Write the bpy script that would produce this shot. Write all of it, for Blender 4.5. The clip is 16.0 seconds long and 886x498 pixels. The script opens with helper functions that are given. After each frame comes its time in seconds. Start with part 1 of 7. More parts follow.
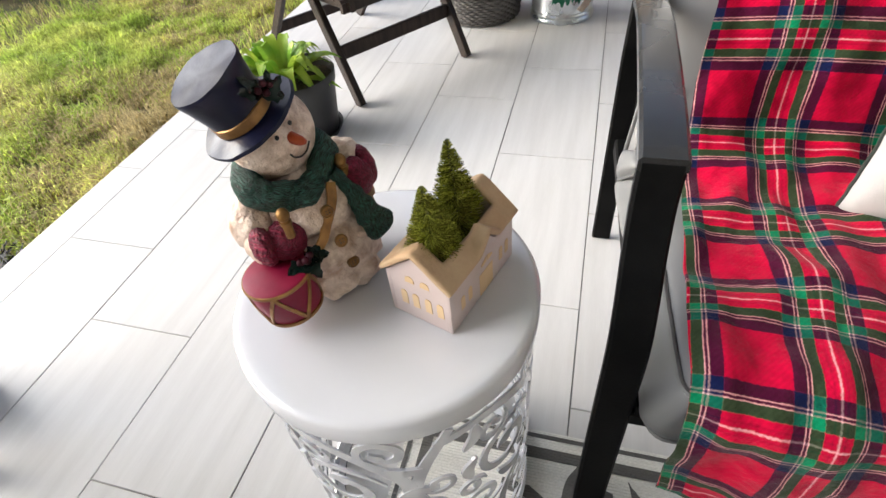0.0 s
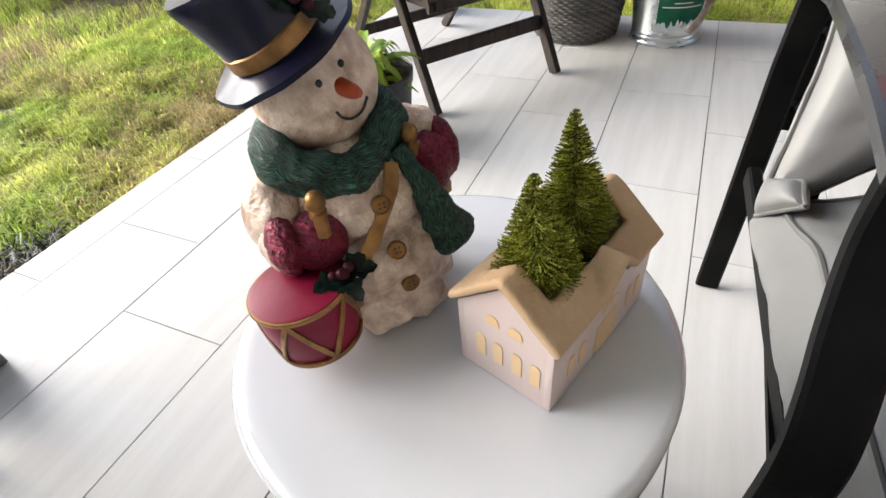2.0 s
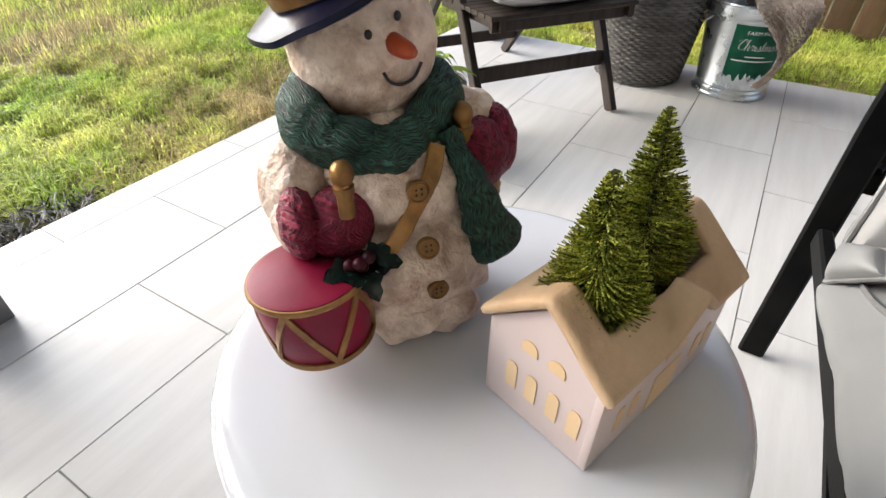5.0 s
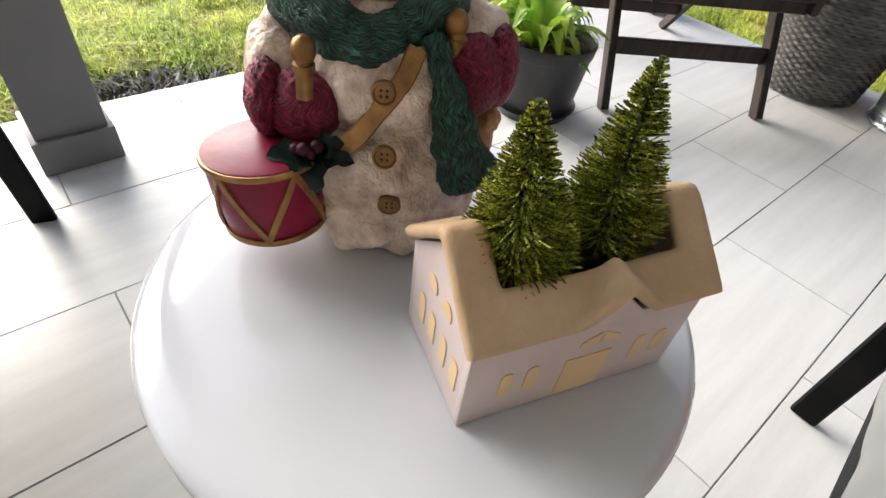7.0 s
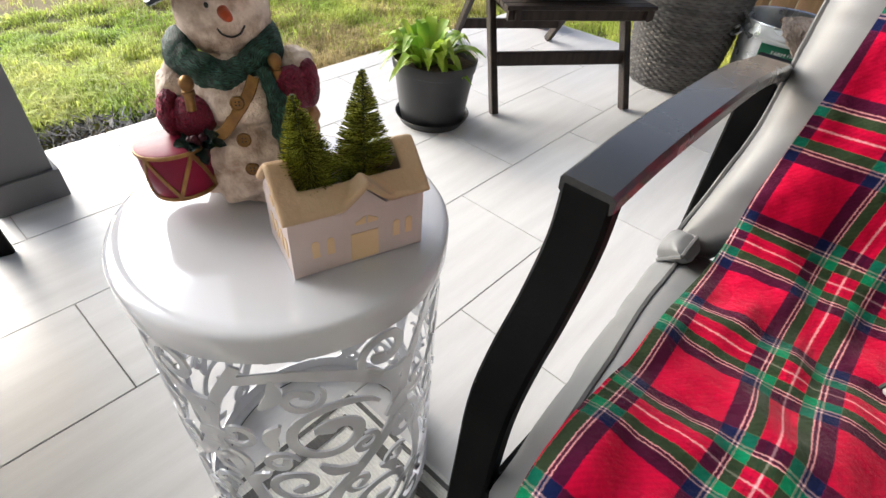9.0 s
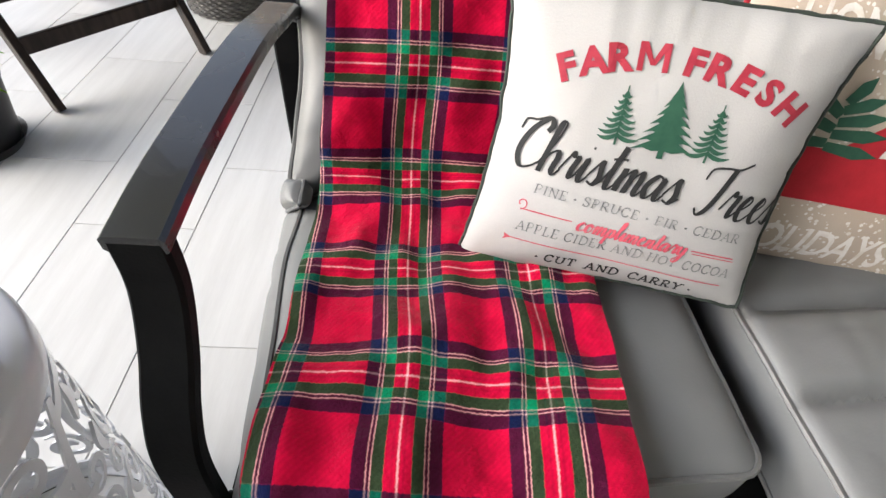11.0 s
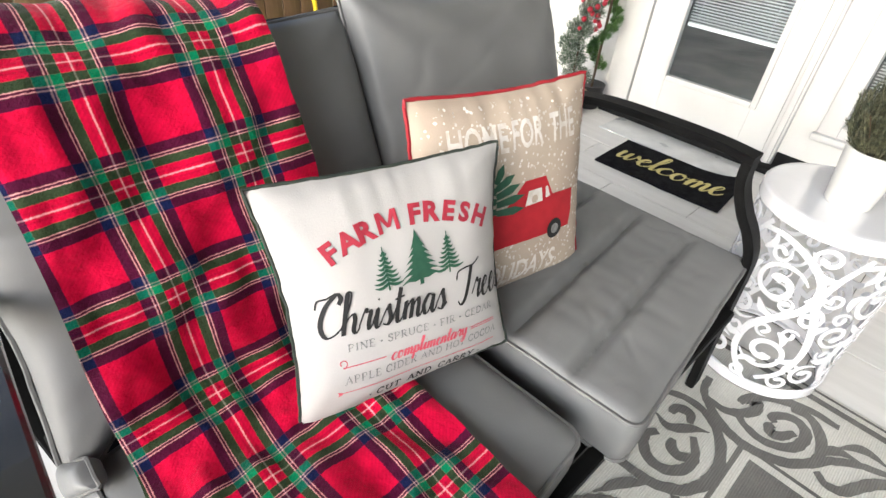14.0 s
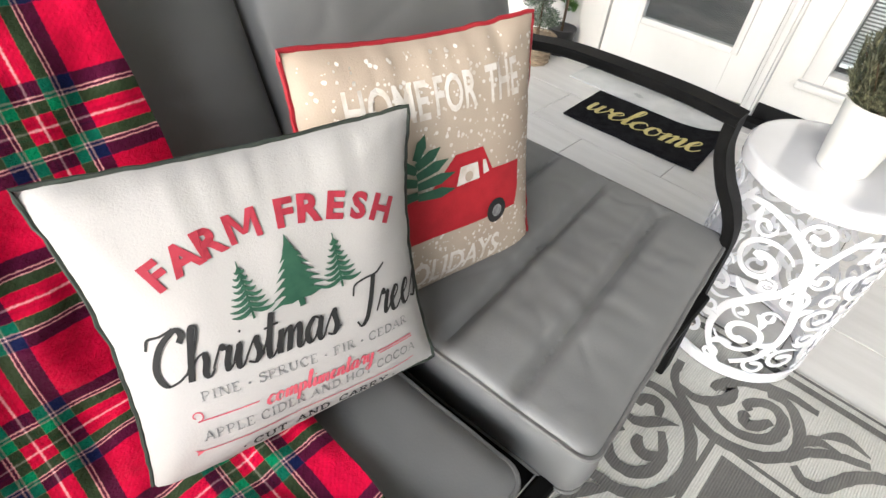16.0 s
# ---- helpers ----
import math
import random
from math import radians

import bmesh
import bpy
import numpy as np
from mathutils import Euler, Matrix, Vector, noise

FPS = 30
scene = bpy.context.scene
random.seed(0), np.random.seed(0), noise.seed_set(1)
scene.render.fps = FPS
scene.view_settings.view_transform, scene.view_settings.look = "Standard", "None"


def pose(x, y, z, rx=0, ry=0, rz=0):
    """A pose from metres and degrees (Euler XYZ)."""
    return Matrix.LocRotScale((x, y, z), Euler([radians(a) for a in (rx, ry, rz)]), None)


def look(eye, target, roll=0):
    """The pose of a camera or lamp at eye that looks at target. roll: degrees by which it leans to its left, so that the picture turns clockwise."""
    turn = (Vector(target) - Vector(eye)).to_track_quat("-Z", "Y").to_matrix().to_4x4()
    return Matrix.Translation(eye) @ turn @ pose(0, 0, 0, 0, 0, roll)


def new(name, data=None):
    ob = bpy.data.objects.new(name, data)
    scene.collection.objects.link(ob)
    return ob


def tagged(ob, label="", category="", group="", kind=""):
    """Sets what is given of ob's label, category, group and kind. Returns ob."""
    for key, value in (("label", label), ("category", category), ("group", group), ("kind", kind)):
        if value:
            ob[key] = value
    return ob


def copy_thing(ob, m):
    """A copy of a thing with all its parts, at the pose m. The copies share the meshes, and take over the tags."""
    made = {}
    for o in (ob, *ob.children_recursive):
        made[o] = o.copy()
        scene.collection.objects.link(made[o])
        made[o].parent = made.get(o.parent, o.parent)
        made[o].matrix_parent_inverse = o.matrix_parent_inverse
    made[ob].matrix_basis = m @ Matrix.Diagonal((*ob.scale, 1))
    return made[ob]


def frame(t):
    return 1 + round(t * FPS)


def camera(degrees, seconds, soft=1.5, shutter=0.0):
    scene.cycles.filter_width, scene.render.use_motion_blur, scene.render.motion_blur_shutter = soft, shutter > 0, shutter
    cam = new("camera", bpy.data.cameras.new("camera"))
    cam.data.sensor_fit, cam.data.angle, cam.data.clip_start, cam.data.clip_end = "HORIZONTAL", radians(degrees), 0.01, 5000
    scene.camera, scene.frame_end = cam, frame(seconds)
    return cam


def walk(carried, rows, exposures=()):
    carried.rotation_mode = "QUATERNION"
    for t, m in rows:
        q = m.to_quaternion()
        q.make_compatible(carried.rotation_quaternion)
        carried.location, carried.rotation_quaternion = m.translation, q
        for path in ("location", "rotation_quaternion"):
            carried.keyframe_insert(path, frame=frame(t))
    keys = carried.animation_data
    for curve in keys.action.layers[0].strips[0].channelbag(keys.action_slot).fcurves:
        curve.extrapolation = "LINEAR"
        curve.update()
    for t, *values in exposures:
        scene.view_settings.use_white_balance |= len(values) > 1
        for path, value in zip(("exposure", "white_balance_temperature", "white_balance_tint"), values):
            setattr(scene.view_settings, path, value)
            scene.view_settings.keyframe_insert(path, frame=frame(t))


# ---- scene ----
cam = camera(80.9, 16.0, 1.5, 0.0)
PATH = [
    (0, (3.376, 2.304, 0.997), (2.907, 3.645, -0.41), -6.8),
    (0.5, (3.371, 2.351, 0.942), (2.837, 3.693, -0.441), -7.8),
    (1, (3.372, 2.371, 0.902), (2.795, 3.716, -0.461), -7.4),
    (1.5, (3.34, 2.395, 0.876), (2.703, 3.739, -0.46), -6.8),
    (2, (3.3, 2.418, 0.867), (2.609, 3.755, -0.449), -6.0),
    (2.5, (3.267, 2.44, 0.866), (2.54, 3.769, -0.44), -4.7),
    (3, (3.256, 2.46, 0.847), (2.519, 3.791, -0.451), -3.0),
    (3.2, (3.251, 2.467, 0.836), (2.519, 3.803, -0.46), -2.3),
    (5.3, (3.29, 2.436, 0.814), (2.455, 3.764, -0.427), 1.4),
    (5.5, (3.302, 2.431, 0.81), (2.438, 3.711, -0.46), 1.8),
    (6, (3.315, 2.44, 0.795), (2.394, 3.618, -0.533), 4.5),
    (6.5, (3.324, 2.495, 0.783), (2.373, 3.577, -0.604), 7.2),
    (7, (3.349, 2.508, 0.794), (2.324, 3.533, -0.584), 8.2),
    (7.5, (3.406, 2.486, 0.777), (2.264, 3.497, -0.516), 10.1),
    (8, (3.481, 2.458, 0.823), (2.254, 3.465, -0.394), 11.1),
    (8.5, (3.527, 2.436, 0.847), (2.373, 3.493, -0.399), 8.1),
    (9, (3.599, 2.435, 0.895), (2.637, 3.606, -0.409), 5.0),
    (9.5, (3.666, 2.434, 0.903), (2.927, 3.675, -0.48), 4.1),
    (10, (3.713, 2.454, 0.927), (3.209, 3.746, -0.514), 4.1),
    (10.2, (3.716, 2.464, 0.934), (3.324, 3.769, -0.529), 4.2),
    (12.3, (3.612, 2.521, 1.051), (4.432, 3.75, -0.296), 6.0),
    (12.5, (3.612, 2.523, 1.064), (4.498, 3.719, -0.272), 5.7),
    (13, (3.614, 2.5, 1.104), (4.573, 3.644, -0.227), 5.5),
    (13.5, (3.586, 2.497, 1.128), (4.603, 3.611, -0.186), 5.8),
    (14, (3.563, 2.554, 1.147), (4.69, 3.655, -0.084), 4.4),
    (14.5, (3.54, 2.585, 1.165), (4.746, 3.638, -0.033), 3.5),
    (15, (3.564, 2.59, 1.155), (4.786, 3.568, -0.089), 3.2),
    (15.5, (3.653, 2.605, 1.115), (4.81, 3.562, -0.207), 3.5),
    (16, (3.768, 2.62, 1.08), (4.873, 3.575, -0.286), 5.4),
]
walk(cam, [(t, look(eye, target, roll)) for t, eye, target, roll in PATH],
     [(0.0, 1.0, 5800, 9), (8.5, 1.0, 5800, 9), (10.0, 0.98, 5700, 9), (12.5, 1.0, 5650, 8), (16.0, 0.97, 5650, 8)])

# ---- world, sun, exposure ----
world = bpy.data.worlds.new("sky")
scene.world = world
world.use_nodes = True
wn, wl = world.node_tree.nodes, world.node_tree.links
sky = wn.new("ShaderNodeTexSky")
sky.sky_type, sky.sun_disc = "NISHITA", False
sky.sun_elevation, sky.sun_rotation = radians(18), radians(-99)
sky.air_density, sky.dust_density, sky.ozone_density = 0.8, 8.0, 0.5
wn["Background"].inputs["Strength"].default_value = 0.15
wl.new(sky.outputs["Color"], wn["Background"].inputs["Color"])
sun_data = bpy.data.lights.new("sun", "SUN")
sun_data.energy, sun_data.angle, sun_data.color = 3.5, radians(62), (1.0, 0.97, 0.92)
sun = new("sun", sun_data)
sun.matrix_world = look((-9.0, -1.4, 2.95), (0, 0, 0))

# ---- materials ----
def material(name, base, rough=0.6, metal=0.0, second=None, scale=8.0, detail=4.0, bump=0.0, bump_scale=60.0,
             fine=0.0, random=0.0, island=0.0, spec=0.5, sheen=0.0, stretch=(1, 1, 1), coat=0.0, lo=0.35, hi=0.65):
    """A surface with base and second colours mixed by coarse noise, fine grain, and relief."""
    m = bpy.data.materials.new(name)
    m.use_nodes = True
    n, l = m.node_tree.nodes, m.node_tree.links
    b = n["Principled BSDF"]
    b.inputs["Roughness"].default_value = rough
    b.inputs["Metallic"].default_value = metal
    b.inputs["Specular IOR Level"].default_value = spec
    b.inputs["Sheen Weight"].default_value = sheen
    b.inputs["Coat Weight"].default_value = coat
    tc = n.new("ShaderNodeTexCoord")
    mp = n.new("ShaderNodeMapping")
    mp.inputs["Scale"].default_value = stretch
    l.new(tc.outputs["Object"], mp.inputs["Vector"])
    no = n.new("ShaderNodeTexNoise")
    no.inputs["Scale"].default_value = scale
    no.inputs["Detail"].default_value = detail
    l.new(mp.outputs["Vector"], no.inputs["Vector"])
    ra = n.new("ShaderNodeValToRGB")
    ra.color_ramp.elements[0].position, ra.color_ramp.elements[1].position = lo, hi
    ra.color_ramp.elements[0].color = (*base, 1)
    ra.color_ramp.elements[1].color = (*(second or base), 1)
    l.new(no.outputs["Fac"], ra.inputs["Fac"])
    out = ra.outputs["Color"]
    if fine or random or island:
        hs = n.new("ShaderNodeHueSaturation")
        l.new(out, hs.inputs["Color"])
        value = None
        for amount, source in ((fine, "noise"), (random, "object"), (island, "island")):
            if not amount:
                continue
            if source == "noise":
                f = n.new("ShaderNodeTexNoise")
                f.inputs["Scale"].default_value = bump_scale * 1.7
                f.inputs["Detail"].default_value = 3
                l.new(mp.outputs["Vector"], f.inputs["Vector"])
                s = f.outputs["Fac"]
            elif source == "object":
                s = n.new("ShaderNodeObjectInfo").outputs["Random"]
            else:
                s = n.new("ShaderNodeNewGeometry").outputs["Random Per Island"]
            r = n.new("ShaderNodeMapRange")
            r.inputs["To Min"].default_value, r.inputs["To Max"].default_value = 1 - amount, 1 + amount
            l.new(s, r.inputs["Value"])
            if value is None:
                value = r.outputs["Result"]
            else:
                mu = n.new("ShaderNodeMath")
                mu.operation = "MULTIPLY"
                l.new(value, mu.inputs[0])
                l.new(r.outputs["Result"], mu.inputs[1])
                value = mu.outputs["Value"]
        l.new(value, hs.inputs["Value"])
        out = hs.outputs["Color"]
    l.new(out, b.inputs["Base Color"])
    rr = n.new("ShaderNodeMapRange")
    rr.inputs["To Min"].default_value, rr.inputs["To Max"].default_value = max(rough - 0.08, 0.02), min(rough + 0.08, 1)
    l.new(no.outputs["Fac"], rr.inputs["Value"])
    l.new(rr.outputs["Result"], b.inputs["Roughness"])
    if bump:
        bn = n.new("ShaderNodeTexNoise")
        bn.inputs["Scale"].default_value = bump_scale
        bn.inputs["Detail"].default_value = 5
        l.new(mp.outputs["Vector"], bn.inputs["Vector"])
        bu = n.new("ShaderNodeBump")
        bu.inputs["Strength"].default_value = bump
        bu.inputs["Distance"].default_value = 0.004
        l.new(bn.outputs["Fac"], bu.inputs["Height"])
        l.new(bu.outputs["Normal"], b.inputs["Normal"])
    return m


def waves(m, scale, strength, direction="X", distance=0.002, distortion=1.0, kind="BANDS"):
    """Adds ribs or weave relief to a material."""
    n, l = m.node_tree.nodes, m.node_tree.links
    b = n["Principled BSDF"]
    w = n.new("ShaderNodeTexWave")
    w.wave_type, w.bands_direction = kind, direction
    w.inputs["Scale"].default_value, w.inputs["Distortion"].default_value = scale, distortion
    w.inputs["Detail"].default_value = 2
    l.new(n.new("ShaderNodeTexCoord").outputs["Object"], w.inputs["Vector"])
    bu = n.new("ShaderNodeBump")
    bu.inputs["Strength"].default_value, bu.inputs["Distance"].default_value = strength, distance
    l.new(w.outputs["Fac"], bu.inputs["Height"])
    old = b.inputs["Normal"].links
    if old:
        l.new(old[0].from_socket, bu.inputs["Normal"])
    l.new(bu.outputs["Normal"], b.inputs["Normal"])
    return m


def tartan(name):
    """Red tartan woven along the cloth's own u and v: one sett of the pattern is one unit."""
    m = bpy.data.materials.new(name)
    m.use_nodes = True
    n, l = m.node_tree.nodes, m.node_tree.links
    b = n["Principled BSDF"]
    b.inputs["Roughness"].default_value, b.inputs["Sheen Weight"].default_value = 0.9, 0.14
    b.inputs["Sheen Roughness"].default_value = 0.4
    b.inputs["Specular IOR Level"].default_value = 0.06
    # Each thread: colour, and how strongly it covers the thread that crosses it.
    red, navy, green = (0.49, 0.0004, 0.034, 0.25), (0.006, 0.010, 0.050, 0.85), (0.010, 0.20, 0.085, 1.0)
    dusk = (0.30, 0.0005, 0.026, 0.25)
    line = (0.92, 0.58, 0.55, 0.34)
    pink = (0.92, 0.50, 0.52, 0.42)
    stops = [(0.0, pink), (0.007, red), (0.030, dusk), (0.044, red), (0.086, green), (0.160, line), (0.167, navy), (0.186, line), (0.193, navy), (0.280, red)]
    uv = n.new("ShaderNodeUVMap")
    # soft, furry edges to the stripes
    fuzz = n.new("ShaderNodeTexNoise")
    fuzz.inputs["Scale"].default_value, fuzz.inputs["Detail"].default_value = 55.0, 4.0
    l.new(uv.outputs["UV"], fuzz.inputs["Vector"])
    fv = n.new("ShaderNodeVectorMath")
    fv.operation = "MULTIPLY_ADD"
    fv.inputs[1].default_value = (0.018, 0.018, 0)
    l.new(fuzz.outputs["Color"], fv.inputs[0])
    l.new(uv.outputs["UV"], fv.inputs[2])
    sp = n.new("ShaderNodeSeparateXYZ")
    l.new(fv.outputs["Vector"], sp.inputs["Vector"])
    threads = []
    for axis in ("X", "Y"):
        pp = n.new("ShaderNodeMath")
        pp.operation = "PINGPONG"
        pp.inputs[1].default_value = 0.5
        l.new(sp.outputs[axis], pp.inputs[0])
        ra = n.new("ShaderNodeValToRGB")
        # each stripe runs into the next over a short, napped edge
        soft = [(0.0, stops[0][1])]
        for (p, c), (q, d) in zip(stops, stops[1:]):
            soft += [(q - 0.0035, c), (q + 0.0035, d)]
        els = ra.color_ramp.elements
        while len(els) < len(soft):
            els.new(0.5)
        for e, (p, c) in zip(els, soft):
            e.position, e.color = p, c
        l.new(pp.outputs[0], ra.inputs["Fac"])
        threads.append((ra.outputs["Color"], ra.outputs["Alpha"]))
    tw = n.new("ShaderNodeTexWave")
    tw.bands_direction = "DIAGONAL"
    tw.inputs["Scale"].default_value, tw.inputs["Distortion"].default_value = 14.0, 0.6
    l.new(uv.outputs["UV"], tw.inputs["Vector"])
    def calc(op, x, y):
        q = n.new("ShaderNodeMath")
        q.operation = op
        for i, v in enumerate((x, y)):
            if isinstance(v, (int, float)):
                q.inputs[i].default_value = v
            else:
                l.new(v, q.inputs[i])
        return q.outputs[0]

    (cu, au), (cv, av) = threads
    mx = n.new("ShaderNodeMix")
    mx.data_type = "RGBA"
    l.new(calc("DIVIDE", av, calc("ADD", au, av)), mx.inputs["Factor"])
    l.new(cu, mx.inputs["A"])
    l.new(cv, mx.inputs["B"])
    differ = calc("ABSOLUTE", calc("SUBTRACT", au, av), 0)
    ribs = calc("ADD", calc("MULTIPLY", tw.outputs["Fac"], 0.12), 0.94)
    shade = calc("MULTIPLY", calc("SUBTRACT", 1.0, calc("MULTIPLY", calc("MAXIMUM", calc("SUBTRACT", differ, 0.3), 0.0), 1.55)), ribs)
    fz = n.new("ShaderNodeTexNoise")
    fz.inputs["Scale"].default_value, fz.inputs["Detail"].default_value = 6.0, 14.0
    fz.inputs["Roughness"].default_value = 0.68
    l.new(uv.outputs["UV"], fz.inputs["Vector"])
    fr = n.new("ShaderNodeMapRange")
    fr.inputs["To Min"].default_value, fr.inputs["To Max"].default_value = 0.30, 1.65
    l.new(fz.outputs["Fac"], fr.inputs["Value"])
    hs = n.new("ShaderNodeHueSaturation")
    l.new(mx.outputs["Result"], hs.inputs["Color"])
    l.new(calc("MULTIPLY", fr.outputs["Result"], shade), hs.inputs["Value"])
    l.new(hs.outputs["Color"], b.inputs["Base Color"])
    bu = n.new("ShaderNodeBump")
    bu.inputs["Strength"].default_value, bu.inputs["Distance"].default_value = 0.8, 0.008
    l.new(fz.outputs["Fac"], bu.inputs["Height"])
    l.new(bu.outputs["Normal"], b.inputs["Normal"])
    return m


def thin_leaf(m, share=0.52):
    """Lets part of the light through a blade or leaf."""
    n, l = m.node_tree.nodes, m.node_tree.links
    b, out = n["Principled BSDF"], n["Material Output"]
    tr = n.new("ShaderNodeBsdfTranslucent")
    l.new(b.inputs["Base Color"].links[0].from_socket, tr.inputs["Color"])
    mx = n.new("ShaderNodeMixShader")
    mx.inputs["Fac"].default_value = share
    l.new(b.outputs["BSDF"], mx.inputs[1])
    l.new(tr.outputs["BSDF"], mx.inputs[2])
    l.new(mx.outputs["Shader"], out.inputs["Surface"])
    return m


def glass(name, tint=(0.9, 0.95, 0.95), rough=0.0):
    m = bpy.data.materials.new(name)
    m.use_nodes = True
    b = m.node_tree.nodes["Principled BSDF"]
    b.inputs["Base Color"].default_value = (*tint, 1)
    b.inputs["Roughness"].default_value, b.inputs["Transmission Weight"].default_value = rough, 1.0
    b.inputs["IOR"].default_value = 1.45
    return m


TILE = material("pale porcelain plank tile", (0.55, 0.545, 0.54), 0.44, second=(0.61, 0.605, 0.60), scale=3, stretch=(9, 0.7, 1), bump=0.05, bump_scale=25, fine=0.05, random=0.03, spec=0.5)
GROUT = material("grey grout", (0.10, 0.097, 0.093), 0.9, second=(0.44, 0.43, 0.42), scale=2.2, bump=0.3, bump_scale=200)
SOIL = material("soil and thatch", (0.07, 0.085, 0.025), 0.95, second=(0.28, 0.21, 0.11), scale=2.2, bump=1.0, bump_scale=40, fine=0.4)
GRASS = thin_leaf(material("grass", (0.36, 0.50, 0.06), 0.5, second=(0.70, 0.71, 0.20), scale=2.2, island=0.5, spec=0.3))
DRYGRASS = thin_leaf(material("dry grass", (0.56, 0.47, 0.24), 0.7, second=(0.38, 0.31, 0.14), scale=3, island=0.4))
LEAF = material("shrub leaf", (0.03, 0.09, 0.015), 0.5, second=(0.10, 0.20, 0.03), scale=4, island=0.4)
GREYPAINT = material("grey painted column", (0.120, 0.120, 0.124), 0.55, second=(0.145, 0.145, 0.149), scale=5, bump=0.08, bump_scale=120)
WHITEPAINT = material("white paint", (0.48, 0.48, 0.475), 0.45, second=(0.52, 0.52, 0.515), scale=4, bump=0.03, bump_scale=80)
BLACKMETAL = material("black powder coat", (0.003, 0.003, 0.0033), 0.52, spec=0.07, second=(0.007, 0.007, 0.007), scale=14, bump=0.10, bump_scale=260, fine=0.25)
FABRIC = material("grey outdoor fabric", (0.142, 0.144, 0.147), 0.46, second=(0.166, 0.168, 0.171), scale=5, bump=0.06, bump_scale=300, spec=0.4)
PIPING = material("grey piping", (0.10, 0.10, 0.10), 0.38, second=(0.14, 0.14, 0.14), scale=30)
PLAID = tartan("red tartan fleece")
WHITEMETAL = material("white enamelled metal", (0.57, 0.58, 0.62), 0.11, second=(0.61, 0.62, 0.655), scale=6, spec=0.5, coat=0.9, bump=0.004, bump_scale=60)
ARMBLACK = material("scuffed black armrest paint", (0.004, 0.004, 0.004), 0.27, sheen=0.1, spec=0.7, second=(0.016, 0.016, 0.016), scale=9, bump=0.05, bump_scale=260, fine=0.25, coat=0.35)


# ---- building helpers ----
def thing(name, label, category, x=0.0, y=0.0, z=0.0, rz=0.0, group="", kind=""):
    ob = new(name)
    ob.matrix_basis = pose(x, y, z, 0, 0, rz)
    ob.empty_display_size = 0.05
    return tagged(ob, label, category, group, kind)


def to_mesh(name, bm, mats, smooth=True):
    me = bpy.data.meshes.new(name)
    bmesh.ops.recalc_face_normals(bm, faces=bm.faces)
    bm.to_mesh(me)
    bm.free()
    for m in (mats if isinstance(mats, (list, tuple)) else [mats]):
        me.materials.append(m)
    if smooth:
        me.shade_smooth()
        me.set_sharp_from_angle(angle=radians(40))
    return me


def part(name, bm, mats, parent, label="", smooth=True):
    """Links a bmesh, made in its thing's own coordinates, as one mesh under a thing or part."""
    ob = new(name, to_mesh(name, bm, mats, smooth))
    ob.parent = parent
    return tagged(ob, label)


def solo(name, bm, mats, label, category, smooth=True, kind="", group=""):
    return tagged(new(name, to_mesh(name, bm, mats, smooth)), label, category, group, kind)


def add(bm, verts, faces, mi=0, uvs=None):
    vs = [bm.verts.new(v) for v in verts]
    uvl = bm.loops.layers.uv.verify() if uvs else None
    made = []
    for f in faces:
        try:
            face = bm.faces.new([vs[i] for i in f])
        except ValueError:
            continue
        face.material_index = mi
        if uvs:
            for loop, i in zip(face.loops, f):
                loop[uvl].uv = uvs[i]
        made.append(face)
    return vs, made


def box(bm, x0, x1, y0, y1, z0, z1, bevel=0.0, mi=0, m=None, seg=2):
    vs, fs = add(bm, [(x, y, z) for x in (x0, x1) for y in (y0, y1) for z in (z0, z1)],
                 [(0, 1, 3, 2), (4, 6, 7, 5), (0, 4, 5, 1), (2, 3, 7, 6), (0, 2, 6, 4), (1, 5, 7, 3)], mi)
    if bevel:
        es = list({e for f in fs for e in f.edges})
        r = bmesh.ops.bevel(bm, geom=es, offset=bevel, segments=seg, affect="EDGES", profile=0.5)
        vs = list({v for f in r["faces"] for v in f.verts} | {v for v in vs if v.is_valid})
        for f in r["faces"]:
            f.material_index = mi
    if m is not None:
        bmesh.ops.transform(bm, matrix=m, verts=vs)
    return vs


def frames_along(pts, up=Vector((0, 0, 1))):
    out = []
    for i, p in enumerate(pts):
        t = (Vector(pts[min(i + 1, len(pts) - 1)]) - Vector(pts[max(i - 1, 0)])).normalized()
        s = t.cross(up)
        if s.length < 1e-4:
            s = t.cross(Vector((1, 0, 0)))
        s.normalize()
        out.append((Vector(p), s, s.cross(t).normalized()))
    return out


def sweep(bm, pts, section, mi=0, up=Vector((0, 0, 1)), closed=False, scales=None):
    """Sweeps a closed section (side, up offsets) along points."""
    fr = frames_along(pts, up)
    if closed:
        n = len(pts)
        fr = []
        for i in range(n):
            t = (Vector(pts[(i + 1) % n]) - Vector(pts[i - 1])).normalized()
            s = t.cross(up).normalized()
            fr.append((Vector(pts[i]), s, s.cross(t).normalized()))
    k, verts = len(section), []
    for i, (p, s, u) in enumerate(fr):
        c = scales[i] if scales else 1.0
        verts += [p + s * (a * c) + u * (b * c) for a, b in section]
    faces = []
    for i in range(len(fr) if closed else len(fr) - 1):
        j = (i + 1) % len(fr)
        faces += [(i * k + a, i * k + (a + 1) % k, j * k + (a + 1) % k, j * k + a) for a in range(k)]
    if not closed:
        faces += [tuple(range(k)), tuple((len(fr) - 1) * k + a for a in range(k))]
    return add(bm, verts, faces, mi)


